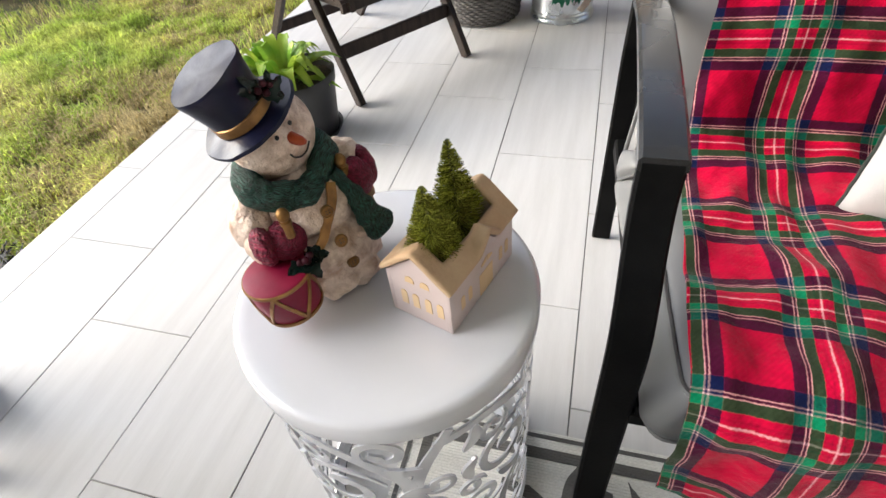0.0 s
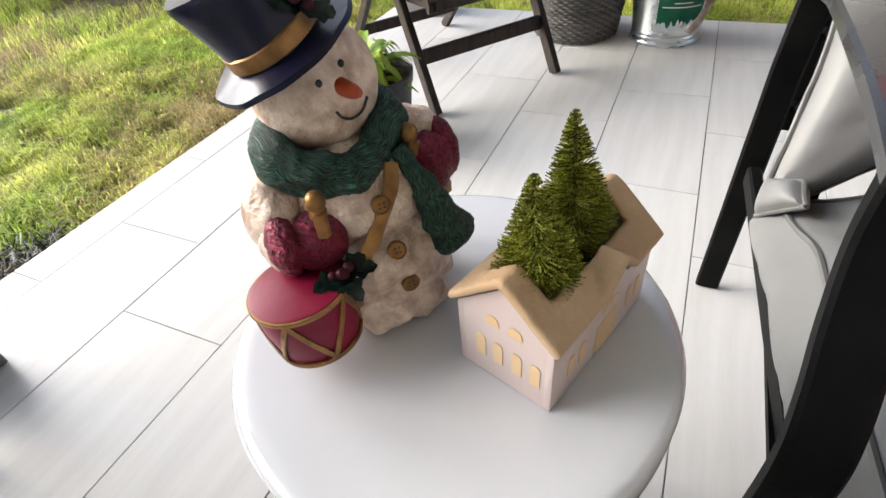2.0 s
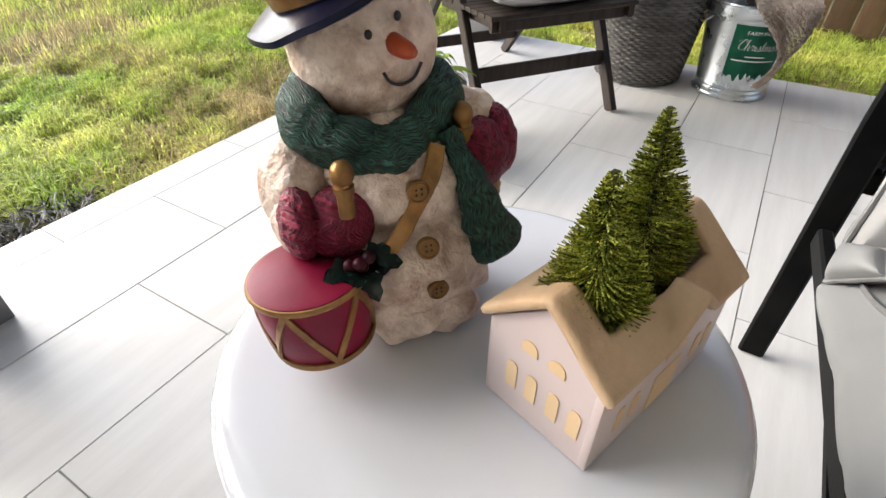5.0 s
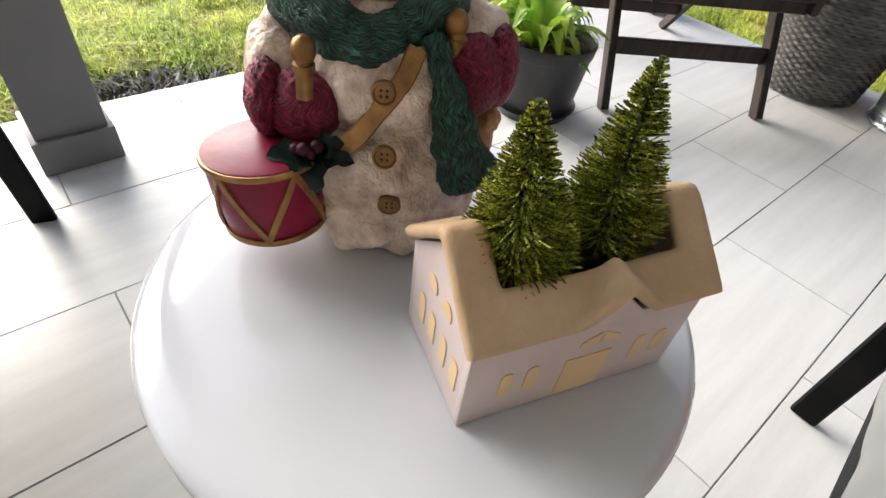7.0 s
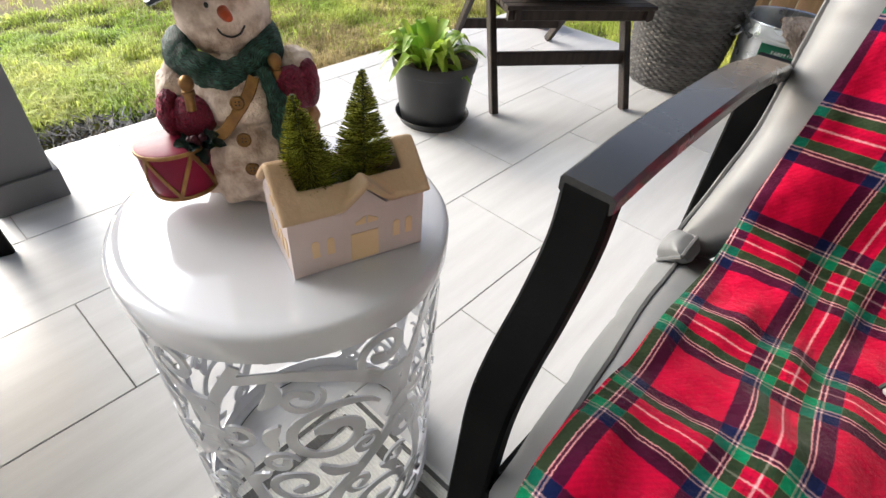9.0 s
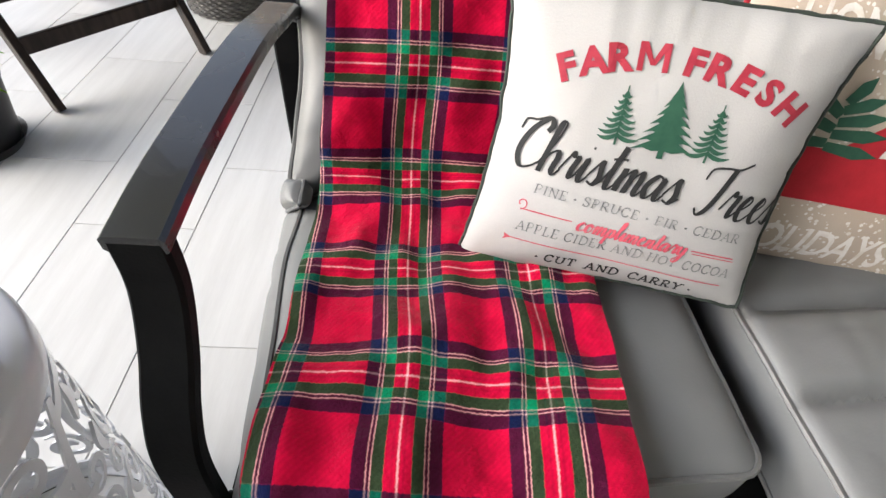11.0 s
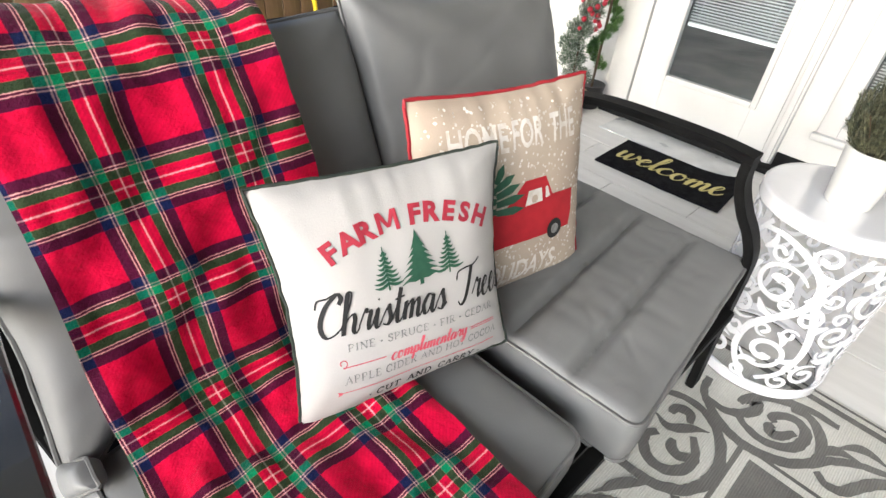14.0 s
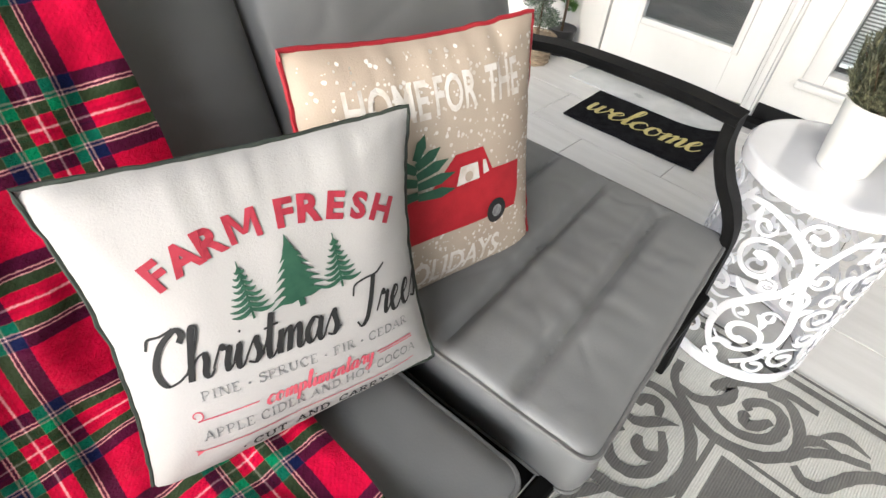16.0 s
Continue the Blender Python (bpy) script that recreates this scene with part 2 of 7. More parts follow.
def ring(r, n=8, ry=None):
    return [(r * math.cos(2 * math.pi * i / n), (ry or r) * math.sin(2 * math.pi * i / n)) for i in range(n)]


def rect(w, h, c=0.004):
    a, b = w / 2, h / 2
    return [(-a + c, -b), (a - c, -b), (a, -b + c), (a, b - c), (a - c, b), (-a + c, b), (-a, b - c), (-a, -b + c)]


def tube(bm, pts, r, n=8, mi=0, closed=False, scales=None):
    return sweep(bm, pts, ring(r, n), mi, closed=closed, scales=scales)


def smooth_path(pts, n=8):
    """A Catmull-Rom line through points."""
    ps = [Vector(p) for p in pts]
    ps = [ps[0] * 2 - ps[1]] + ps + [ps[-1] * 2 - ps[-2]]
    out = []
    for i in range(1, len(ps) - 2):
        a, b, c, d = ps[i - 1:i + 3]
        for k in range(n):
            t = k / n
            out.append(0.5 * (2 * b + (c - a) * t + (2 * a - 5 * b + 4 * c - d) * t * t + (3 * b - a - 3 * c + d) * t ** 3))
    return out + [ps[-2]]


def lathe(bm, profile, n=32, mi=0, c=(0, 0, 0), m=None, wobble=0.0):
    """Turns (radius, height) pairs round the z axis."""
    verts, k = [], len(profile)
    for i in range(n):
        a = 2 * math.pi * i / n
        for r, z in profile:
            verts.append((c[0] + r * math.cos(a), c[1] + r * math.sin(a), c[2] + z))
    faces = [(i * k + j, ((i + 1) % n) * k + j, ((i + 1) % n) * k + j + 1, i * k + j + 1) for i in range(n) for j in range(k - 1)]
    vs, fs = add(bm, verts, faces, mi)
    if m is not None:
        bmesh.ops.transform(bm, matrix=m, verts=vs)
    bmesh.ops.remove_doubles(bm, verts=vs, dist=1e-6)
    return [v for v in vs if v.is_valid]


def ball(bm, c, r, mi=0, u=20, v=14, m=None, lump=0.0, lump_scale=20.0):
    """An ellipsoid, with lumps if wanted. r: three radii."""
    rx, ry, rz = r if isinstance(r, (tuple, list)) else (r, r, r)
    verts, faces = [], []
    for j in range(1, v):
        for i in range(u):
            a, b = 2 * math.pi * i / u, math.pi * j / v
            verts.append(Vector((rx * math.sin(b) * math.cos(a), ry * math.sin(b) * math.sin(a), rz * math.cos(b))))
    verts += [Vector((0, 0, rz)), Vector((0, 0, -rz))]
    for j in range(v - 2):
        for i in range(u):
            faces.append((j * u + i, j * u + (i + 1) % u, (j + 1) * u + (i + 1) % u, (j + 1) * u + i))
    top, bot = len(verts) - 2, len(verts) - 1
    for i in range(u):
        faces.append((top, (i + 1) % u, i))
        faces.append((bot, (v - 2) * u + i, (v - 2) * u + (i + 1) % u))
    if m is not None:
        verts = [m.to_3x3() @ p for p in verts]
    c = Vector(c)
    if lump:
        verts = [p * (1 + lump * noise.noise((c + p) * lump_scale)) for p in verts]
    return add(bm, [c + p for p in verts], faces, mi)


def glyphs(body, size, depth=0.0006, bold=0.0, shear=0.0, spacing=1.0):
    """The outline of words in the built-in font, as vertices centred on x and triangles, on the plane z = 0."""
    cu = bpy.data.curves.new("words", "FONT")
    cu.body, cu.size, cu.align_x, cu.align_y = body, size, "CENTER", "CENTER"
    cu.offset, cu.shear, cu.space_character = bold, shear, spacing
    cu.resolution_u = 3
    ob = bpy.data.objects.new("words", cu)
    scene.collection.objects.link(ob)
    me = bpy.data.meshes.new_from_object(ob.evaluated_get(bpy.context.evaluated_depsgraph_get()))
    verts, faces = [tuple(v.co) for v in me.vertices], [tuple(p.vertices) for p in me.polygons]
    bpy.data.objects.remove(ob)
    bpy.data.curves.remove(cu)
    bpy.data.meshes.remove(me)
    return verts, faces


def densify(mesh, most):
    """Cuts flat artwork finer, so that it can follow a curved face."""
    verts = [tuple(v) for v in mesh[0]]
    tris = [(f[0], f[i], f[i + 1]) for f in mesh[1] for i in range(1, len(f) - 1)]
    for k in range(6):
        mids, out, cut = {}, [], False

        def mid(i, j):
            if math.dist(verts[i], verts[j]) <= most:
                return None
            key = (min(i, j), max(i, j))
            if key not in mids:
                mids[key] = len(verts)
                verts.append(tuple((p + q) / 2 for p, q in zip(verts[i], verts[j])))
            return mids[key]

        for a, b, c in tris:
            ab, bc, ca = mid(a, b), mid(b, c), mid(c, a)
            loop = [v for v in (a, ab, b, bc, c, ca) if v is not None]
            cut = cut or len(loop) > 3
            if len(loop) == 6:
                out += [(a, ab, ca), (ab, b, bc), (ca, bc, c), (ab, bc, ca)]
            elif len(loop) == 5:
                # start at the corner between the two cut edges
                s = a if ab is not None and ca is not None else b if ab is not None and bc is not None else c
                i = loop.index(s)
                p = loop[i:] + loop[:i]
                out += [(p[0], p[1], p[4]), (p[1], p[2], p[3]), (p[1], p[3], p[4])]
            elif len(loop) == 4:
                i = next(n for n, v in enumerate(loop) if v in (ab, bc, ca))
                p = loop[i:] + loop[:i]
                out += [(p[0], p[1], p[2]), (p[0], p[2], p[3])]
            else:
                out.append((a, b, c))
        tris = out
        if not cut:
            break
    return verts, tris


def to_width(mesh, width, height=None):
    """Scales flat words about their middle to a width, and to a height if given."""
    verts, faces = mesh
    xs, ys = [v[0] for v in verts], [v[1] for v in verts]
    cx, cy = (min(xs) + max(xs)) / 2, (min(ys) + max(ys)) / 2
    sx = width / (max(xs) - min(xs))
    sy = height / (max(ys) - min(ys)) if height else sx
    return [((x - cx) * sx, (y - cy) * sy, 0) for x, y, z in verts], faces


class Pillow:
    """A square pillow hung between four corners; bulge to its front and back."""

    def __init__(self, tl, tr, br, bl, thick, seed, pinch=(0.045, 0.05), wrinkle=1.0, full=0.62, gather=0.0, rear=1.0, side_round=3.2):
        self.c = [Vector(p) for p in (tl, tr, br, bl)]
        self.w = ((self.c[1] - self.c[0]).length + (self.c[2] - self.c[3]).length) / 2
        self.h = ((self.c[3] - self.c[0]).length + (self.c[2] - self.c[1]).length) / 2
        x = (self.c[1] - self.c[0] + self.c[2] - self.c[3]).normalized()
        y = (self.c[0] - self.c[3] + self.c[1] - self.c[2]).normalized()
        self.n = x.cross(y).normalized()
        self.t, self.seed, self.pinch, self.wrinkle, self.full, self.gather, self.rear, self.side_round = thick, seed, pinch, wrinkle, full, gather, rear, side_round

    def at(self, u, v, side=1, lift=0.0):
        pu, pv = u * (1 - self.pinch[0] * (1 - v * v)), v * (1 - self.pinch[1] * (1 - u * u))
        # puckered seams
        pu *= 1 + self.gather * 2.4 * noise.noise(Vector((v * 8, 3.0, self.seed))) * abs(u) ** 6
        pv *= 1 + self.gather * 2.4 * noise.noise(Vector((u * 8, 9.0, self.seed))) * abs(v) ** 6
        a, b = (pu + 1) / 2, (1 - pv) / 2
        p = self.c[0].lerp(self.c[1], a).lerp(self.c[3].lerp(self.c[2], a), b)
        uu, vv = min(abs(u), 1), min(abs(v), 1)
        g = max(0, (1 - uu ** (self.side_round if u < 0 else 3.2)) * (1 - vv ** 3.2)) ** self.full
        near = (1 - max(uu, vv))
        wr = 0.0035 * noise.noise(Vector((u * 2.2, v * 2.2, self.seed))) + 0.0022 * math.exp(-near * 9) * noise.noise(Vector((u * 11, v * 11, self.seed + 3)))
        # creases that run in from the corners, and gathers below the top seam
        ca = math.atan2(1 - vv, 1 - uu)
        far = math.hypot(1 - uu, 1 - vv)
        wr += 0.0050 * math.sin(ca * 8 + self.seed + 1.5 * noise.noise(Vector((u * 2, v * 2, self.seed)))) * far * math.exp(-far * 3.2) * 2.0
        if self.gather and v > 0:
            wr += self.gather * math.sin(u * 34 + 5 * noise.noise(Vector((u * 5, 0, self.seed)))) * noise.noise(Vector((u * 6, v, 3.3))) * 1.6 * math.exp(-(1 - v) * 4.5)
        if self.wrinkle > 1.2:
            q = noise.noise(Vector((u * 1.3 + v * 0.8, v * 2.6 - u * 0.7, self.seed + 8)))
            wr -= 0.0016 * math.exp(-(q / 0.09) ** 2) * (0.4 + 0.6 * max(uu, vv))
        wr *= self.wrinkle
        return p + self.n * (side * (self.t / 2 * g * (1 if side > 0 else self.rear) + 0.0006) + wr * min(1, near * 12) + lift)

    def body(self, bm, n=36):
        for side in (1, -1):
            verts = [self.at(-1 + 2 * i / n, -1 + 2 * j / n, side) for j in range(n + 1) for i in range(n + 1)]
            faces = [(j * (n + 1) + i, j * (n + 1) + i + 1, (j + 1) * (n + 1) + i + 1, (j + 1) * (n + 1) + i) for j in range(n) for i in range(n)]
            add(bm, verts, faces, 0)
        bmesh.ops.remove_doubles(bm, verts=bm.verts, dist=0.0012)

    def cord(self, bm, r, n=30):
        e = [(-1 + 2 * i / n, 1) for i in range(n)] + [(1, 1 - 2 * i / n) for i in range(n)] + [(1 - 2 * i / n, -1) for i in range(n)] + [(-1, -1 + 2 * i / n) for i in range(n)]
        pts = []
        for u, v in e:
            q = 1.004 if abs(u) < 0.97 or abs(v) < 0.97 else 0.994
            p = self.at(u * q, v * q)
            pts.append(p + 0.0014 * noise.noise_vector(p * 45))
        tube(bm, pts, r, 6, closed=True)

    def print(self, bm, mesh, cx, cy, lift=0.0012, mi=0, turn=0.0):
        """Lays flat artwork, in metres on the pillow's face about (cx, cy), on the surface."""
        verts, faces = densify(mesh, 0.016)
        c, s = math.cos(radians(turn)), math.sin(radians(turn))
        out = []
        for v in verts:
            x, y = v[0] * c - v[1] * s + cx, v[0] * s + v[1] * c + cy
            a, b = 2 * x / self.w, 2 * y / self.h
            a, b = a * (1 - 0.045 * (1 - b * b)) / (1 - self.pinch[0] * (1 - b * b)), b * (1 - 0.05 * (1 - a * a)) / (1 - self.pinch[1] * (1 - a * a))
            out.append(self.at(max(-0.985, min(0.985, a)), max(-0.985, min(0.985, b)), 1, lift + v[2]))
        add(bm, out, faces, mi)


# ---- patio, garden, house ----
PATIO_X0, PATIO_X1, PATIO_Y0, PATIO_Y1 = 1.785, 6.26, -0.9, 5.12
GROUND = -0.07

bm = bmesh.new()
box(bm, PATIO_X0 + 0.004, PATIO_X1, PATIO_Y0, PATIO_Y1 - 0.004, -0.16, -0.003)
floor = solo("floor", bm, GROUT, "covered patio floor of pale plank tiles with dark grey joints", "floor", smooth=False, kind="structure")

bm = bmesh.new()
bmesh.ops.create_grid(bm, x_segments=60, y_segments=60, size=40, matrix=pose(0, 5, GROUND))
for v in bm.verts:
    v.co.z += 0.03 * noise.noise(v.co * 0.4) - 0.02
ground = solo("ground", bm, SOIL, "uneven garden ground with thatch and bare soil showing", "ground", kind="structure")


def grass_patch(count, x0, x1, y0, y1, seed, tall, keep):
    rnd = random.Random(seed)
    verts, faces, mats = [], [], []
    while len(verts) < count * 5:
        x, y = rnd.uniform(x0, x1), rnd.uniform(y0, y1)
        if not keep(x, y, rnd):
            continue
        tuft = noise.noise((x * 6.5, y * 6.5, 8))
        if tuft < rnd.uniform(-0.75, -0.05):
            continue
        h = tall * rnd.uniform(0.5, 1.3) * (0.85 + 0.8 * noise.noise((x * 1.1, y * 1.1, 3)) + 0.55 * tuft)
        a, lean, w = rnd.uniform(0, 6.283), rnd.uniform(0.3, 1.3), rnd.uniform(0.0014, 0.0032)
        z = GROUND - 0.02 + 0.03 * noise.noise((x * 0.4, (y) * 0.4, GROUND * 0.4))
        dx, dy = math.cos(a), math.sin(a)
        k = len(verts)
        m, e = h * lean * 0.35, h * lean
        verts += [(x - dy * w, y + dx * w, z), (x + dy * w, y - dx * w, z),
                  (x + dx * m + dy * w * 0.8, y + dy * m - dx * w * 0.8, z + h * 0.65),
                  (x + dx * m - dy * w * 0.8, y + dy * m + dx * w * 0.8, z + h * 0.65),
                  (x + dx * e, y + dy * e, z + h * (1.0 - 0.35 * lean))]
        faces += [(k, k + 1, k + 2, k + 3), (k + 3, k + 2, k + 4)]
        dry = noise.noise((x * 0.9 + 7, y * 0.9, 1)) + 0.35 * noise.noise((x * 4, y * 4, 2)) > (0.27 if x > -0.3 else 0.55) + rnd.uniform(-0.3, 0.3)
        mats += [1 if dry else 0] * 2
    me = bpy.data.meshes.new("grass")
    me.from_pydata(verts, [], faces)
    me.materials.append(GRASS)
    me.materials.append(DRYGRASS)
    me.polygons.foreach_set("material_index", mats)
    return me


def lawn_keep(x, y, rnd):
    if PATIO_X0 - 0.01 < x < 7 and y < PATIO_Y1 + 0.01:
        return False
    bare = noise.noise((x * 0.8 + 3, y * 0.8 - 2, 5)) + 0.3 * noise.noise((x * 3, y * 3, 9))
    near_bed = (x - 1.72) ** 2 / 0.018 + (y - 2.78) ** 2 / 0.075 < 1
    return not near_bed and rnd.random() > (0.75 if bare > 0.42 else 0.0)


tagged(new("grass", grass_patch(95000, 0.2, 1.79, 1.6, 6.4, 1, 0.075, lawn_keep)), "sunlit green and straw-coloured lawn grass beside the patio", "grass", kind="stuff")
tagged(new("grass", grass_patch(40000, 1.6, 4.6, 5.1, 6.35, 2, 0.07, lawn_keep)), "green lawn grass between patio and fence", "grass", kind="stuff")
tagged(new("grass", grass_patch(70000, -4.0, 0.2, 0.5, 8.5, 3, 0.085, lawn_keep)), "taller lawn grass further from the patio", "grass", kind="stuff")
tagged(new("grass", grass_patch(42000, -3.0, 1.79, -3.2, 1.6, 4, 0.075, lawn_keep)), "green lawn grass beside the patio", "grass", kind="stuff")
tagged(new("grass", grass_patch(26000, 4.6, 7.6, 5.1, 6.35, 6, 0.07, lawn_keep)), "green lawn grass between patio and fence", "grass", kind="stuff")

# Twigs and mulch by the column foot.
bm = bmesh.new()
rnd = random.Random(5)
for i in range(520):
    a, r = rnd.uniform(0, 6.283), rnd.random() ** 0.5
    x, y = 1.70 + 0.13 * r * math.cos(a), 2.78 + 0.29 * r * math.sin(a)
    b, n = rnd.uniform(0, 6.283), rnd.uniform(0.02, 0.06)
    if x < 1.78:
        tube(bm, [(x, y, -0.045), (min(x + n * math.cos(b), 1.783), y + n * math.sin(b), -0.03 + rnd.uniform(0, 0.02))], rnd.uniform(0.001, 0.0028), 4)
MULCH = material("mixed mulch", (0.012, 0.010, 0.009), 0.9, second=(0.46, 0.44, 0.43), scale=26, island=0.6, lo=0.40, hi=0.52)
solo("mulch", bm, MULCH, "black mulch and pale frayed twigs at the patio edge", "mulch", kind="stuff")


def column(x0, y0, base=0.085, w=0.168):
    ob = thing("porch_column", "square grey painted porch column with a plinth on the patio", "column", x0 + w / 2, y0 + w / 2, group="porch columns")
    bm = bmesh.new()
    h = w / 2
    box(bm, -h, h, -h, h, 0.002, base, 0.002)
    part("plinth", bm, GREYPAINT, ob)
    bm = bmesh.new()
    s = h - 0.011
    box(bm, -s, s, -s, s, base - 0.001, 2.9, 0.003)
    part("shaft", bm, GREYPAINT, ob)
    return ob


column(2.078 - 0.168, 2.482)
column(2.075 - 0.168, 4.945)

# Porch ceiling (unseen) and the plain walls that close the place.
CEILING = material("pale grey painted soffit", (0.66, 0.66, 0.65), 0.6, second=(0.70, 0.70, 0.69), scale=3)
bm = bmesh.new()
box(bm, 1.70, 6.5, -0.95, 5.15, 2.9, 3.0)
solo("ceiling", bm, CEILING, "plain pale grey painted porch ceiling", "ceiling", smooth=False, kind="structure")
SIDING = material("white stucco wall", (0.48, 0.48, 0.47), 0.75, second=(0.52, 0.52, 0.51), scale=6, bump=0.25, bump_scale=90)

# Out of view: added to keep light from the southern sky out.
bm = bmesh.new()
box(bm, 1.70, 6.45, -1.10, -0.95, -0.16, 2.9)
solo("wall_light_block", bm, SIDING, "plain unseen stucco wall added to block southern light", "wall", smooth=False, kind="structure")

WX = 6.30
D0, D1 = 3.12, 3.86
DOOR_H = 2.06
W0, W1, WZ0, WZ1 = 1.75, 2.90, 0.25, 2.0
bm = bmesh.new()
for y0, y1, z0, z1 in ((-0.95, W0, -0.16, 2.9), (W1, D0 - 0.05, -0.16, 2.9), (D1 + 0.05, 4.75, -0.16, 2.9),
                       (W0, W1, -0.16, WZ0), (W0, W1, WZ1, 2.9), (D0 - 0.05, D1 + 0.05, DOOR_H + 0.05, 2.9), (D0 - 0.05, D1 + 0.05, -0.16, 0.0)):
    box(bm, WX, WX + 0.15, y0, y1, z0, z1)
bmesh.ops.remove_doubles(bm, verts=bm.verts, dist=1e-5)
solo("wall_east", bm, SIDING, "white house wall with a glazed door and window", "wall", smooth=False, kind="structure")

# The dim room behind the glass; its dimness is in the wall colour.
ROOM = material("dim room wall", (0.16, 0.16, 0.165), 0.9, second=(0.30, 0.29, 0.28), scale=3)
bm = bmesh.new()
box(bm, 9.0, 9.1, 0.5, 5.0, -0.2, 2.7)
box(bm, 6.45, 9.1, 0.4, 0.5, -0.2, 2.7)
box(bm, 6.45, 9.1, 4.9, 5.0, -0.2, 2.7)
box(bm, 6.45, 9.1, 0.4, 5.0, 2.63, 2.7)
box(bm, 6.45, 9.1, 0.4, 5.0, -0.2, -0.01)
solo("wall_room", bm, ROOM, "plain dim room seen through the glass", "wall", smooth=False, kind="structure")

GLASS = glass("window glass")
BLIND = material("pale blind slats", (0.70, 0.70, 0.69), 0.5, second=(0.75, 0.75, 0.74), scale=8)
BLACKRUBBER = material("black threshold", (0.004, 0.004, 0.0045), 0.65, spec=0.12, second=(0.009, 0.009, 0.0095), scale=12, bump=0.1, bump_scale=150)


def blinds(parent, y0, y1, z0, z1, x, step=0.013):
    bm = bmesh.new()
    z = z0 + step
    while z < z1:
        verts = [(x - 0.005, y0, z - 0.0022), (x + 0.005, y0, z + 0.0022), (x + 0.005, y1, z + 0.0022), (x - 0.005, y1, z - 0.0022)]
        vs, fs = add(bm, verts, [(0, 1, 2, 3)])
        z += step
    bmesh.ops.solidify(bm, geom=bm.faces[:], thickness=0.0008)
    part("blind", bm, BLIND, parent, "pale horizontal blind slats", smooth=False)
    bm = bmesh.new()
    box(bm, x - 0.008, x + 0.008, y0, y1, z0 - 0.004, z0 + 0.012, 0.002)
    part("bottom_rail", bm, BLIND, parent)


door = thing("door_1", "white door with a large glass pane, closed", "door", kind="structure")
bm = bmesh.new()
x0, x1 = WX - 0.012, WX + 0.03
gy0, gy1, gz0, gz1 = 3.245, 3.695, 0.26, 1.9
box(bm, x0, x1, D0, gy0, 0.05, DOOR_H, 0.002)
box(bm, x0, x1, gy1, D1, 0.05, DOOR_H, 0.002)
box(bm, x0, x1, gy0, gy1, 0.05, gz0, 0.002)
box(bm, x0, x1, gy0, gy1, gz1, DOOR_H, 0.002)
part("leaf", bm, WHITEPAINT, door, smooth=False)
bm = bmesh.new()
for a, b, c, d in ((gy0 - 0.022, gy0 + 0.006, gz0 - 0.022, gz1 + 0.022), (gy1 - 0.006, gy1 + 0.022, gz0 - 0.022, gz1 + 0.022),
                   (gy0 + 0.006, gy1 - 0.006, gz0 - 0.022, gz0 + 0.006), (gy0 + 0.006, gy1 - 0.006, gz1 - 0.006, gz1 + 0.022)):
    box(bm, x0 - 0.012, x0 + 0.004, a, b, c, d, 0.004)
part("glazing_bead", bm, WHITEPAINT, door)
bm = bmesh.new()
box(bm, x0 + 0.014, x0 + 0.02, gy0, gy1, gz0, gz1)
part("pane", bm, GLASS, door, "clear glass pane", smooth=False).visible_shadow = False
blinds(door, gy0 + 0.01, gy1 - 0.01, 0.51, gz1, x0 + 0.045)
bm = bmesh.new()
for y in (gy0 + 0.06, gy1 - 0.06):
    tube(bm, [(x0 + 0.033, y, 0.5), (x0 + 0.033, y, gz1)], 0.0012, 5)
part("cord", bm, BLIND, door)

trim = thing("trim", "white door casing", "trim", kind="structure")
bm = bmesh.new()
box(bm, WX - 0.03, WX + 0.02, D0 - 0.06, D0 - 0.004, 0.0, DOOR_H + 0.06, 0.004)
box(bm, WX - 0.045, WX - 0.03, D0 - 0.05, D0 - 0.022, 0.0, DOOR_H + 0.06, 0.004)
part("jamb", bm, WHITEPAINT, trim)
bm = bmesh.new()
box(bm, WX - 0.03, WX + 0.02, D1 + 0.004, D1 + 0.15, 0.0, DOOR_H + 0.06, 0.004)
part("jamb", bm, WHITEPAINT, trim)
bm = bmesh.new()
box(bm, WX - 0.03, WX + 0.02, D0 - 0.06, D1 + 0.15, DOOR_H + 0.062, DOOR_H + 0.16, 0.004)
part("head", bm, WHITEPAINT, trim)

bm = bmesh.new()
box(bm, 6.195, WX - 0.032, D0 - 0.25, D1 + 0.12, 0.0, 0.030, 0.006)
box(bm, WX - 0.031, WX - 0.014, D0, D1, 0.0, 0.048, 0.003)
threshold = solo("threshold", bm, BLACKRUBBER, "black door threshold ramp", "threshold", kind="structure")
bm = bmesh.new()
box(bm, 5.985, 6.193, 3.085, D1 - 0.03, 0.001, 0.008, 0.003)
PALE = material("pale grey sill stone", (0.40, 0.415, 0.42), 0.3, second=(0.52, 0.53, 0.535), scale=9)
solo("sill_strip", bm, PALE, "pale grey strip in front of the door threshold", "sill", kind="structure")

bm = bmesh.new()
box(bm, WX - 0.014, WX - 0.001, PATIO_Y0, D0 - 0.064, 0.0, 0.085, 0.003)
solo("baseboard", bm, BLACKRUBBER, "black painted foot of the house wall", "baseboard", kind="structure")

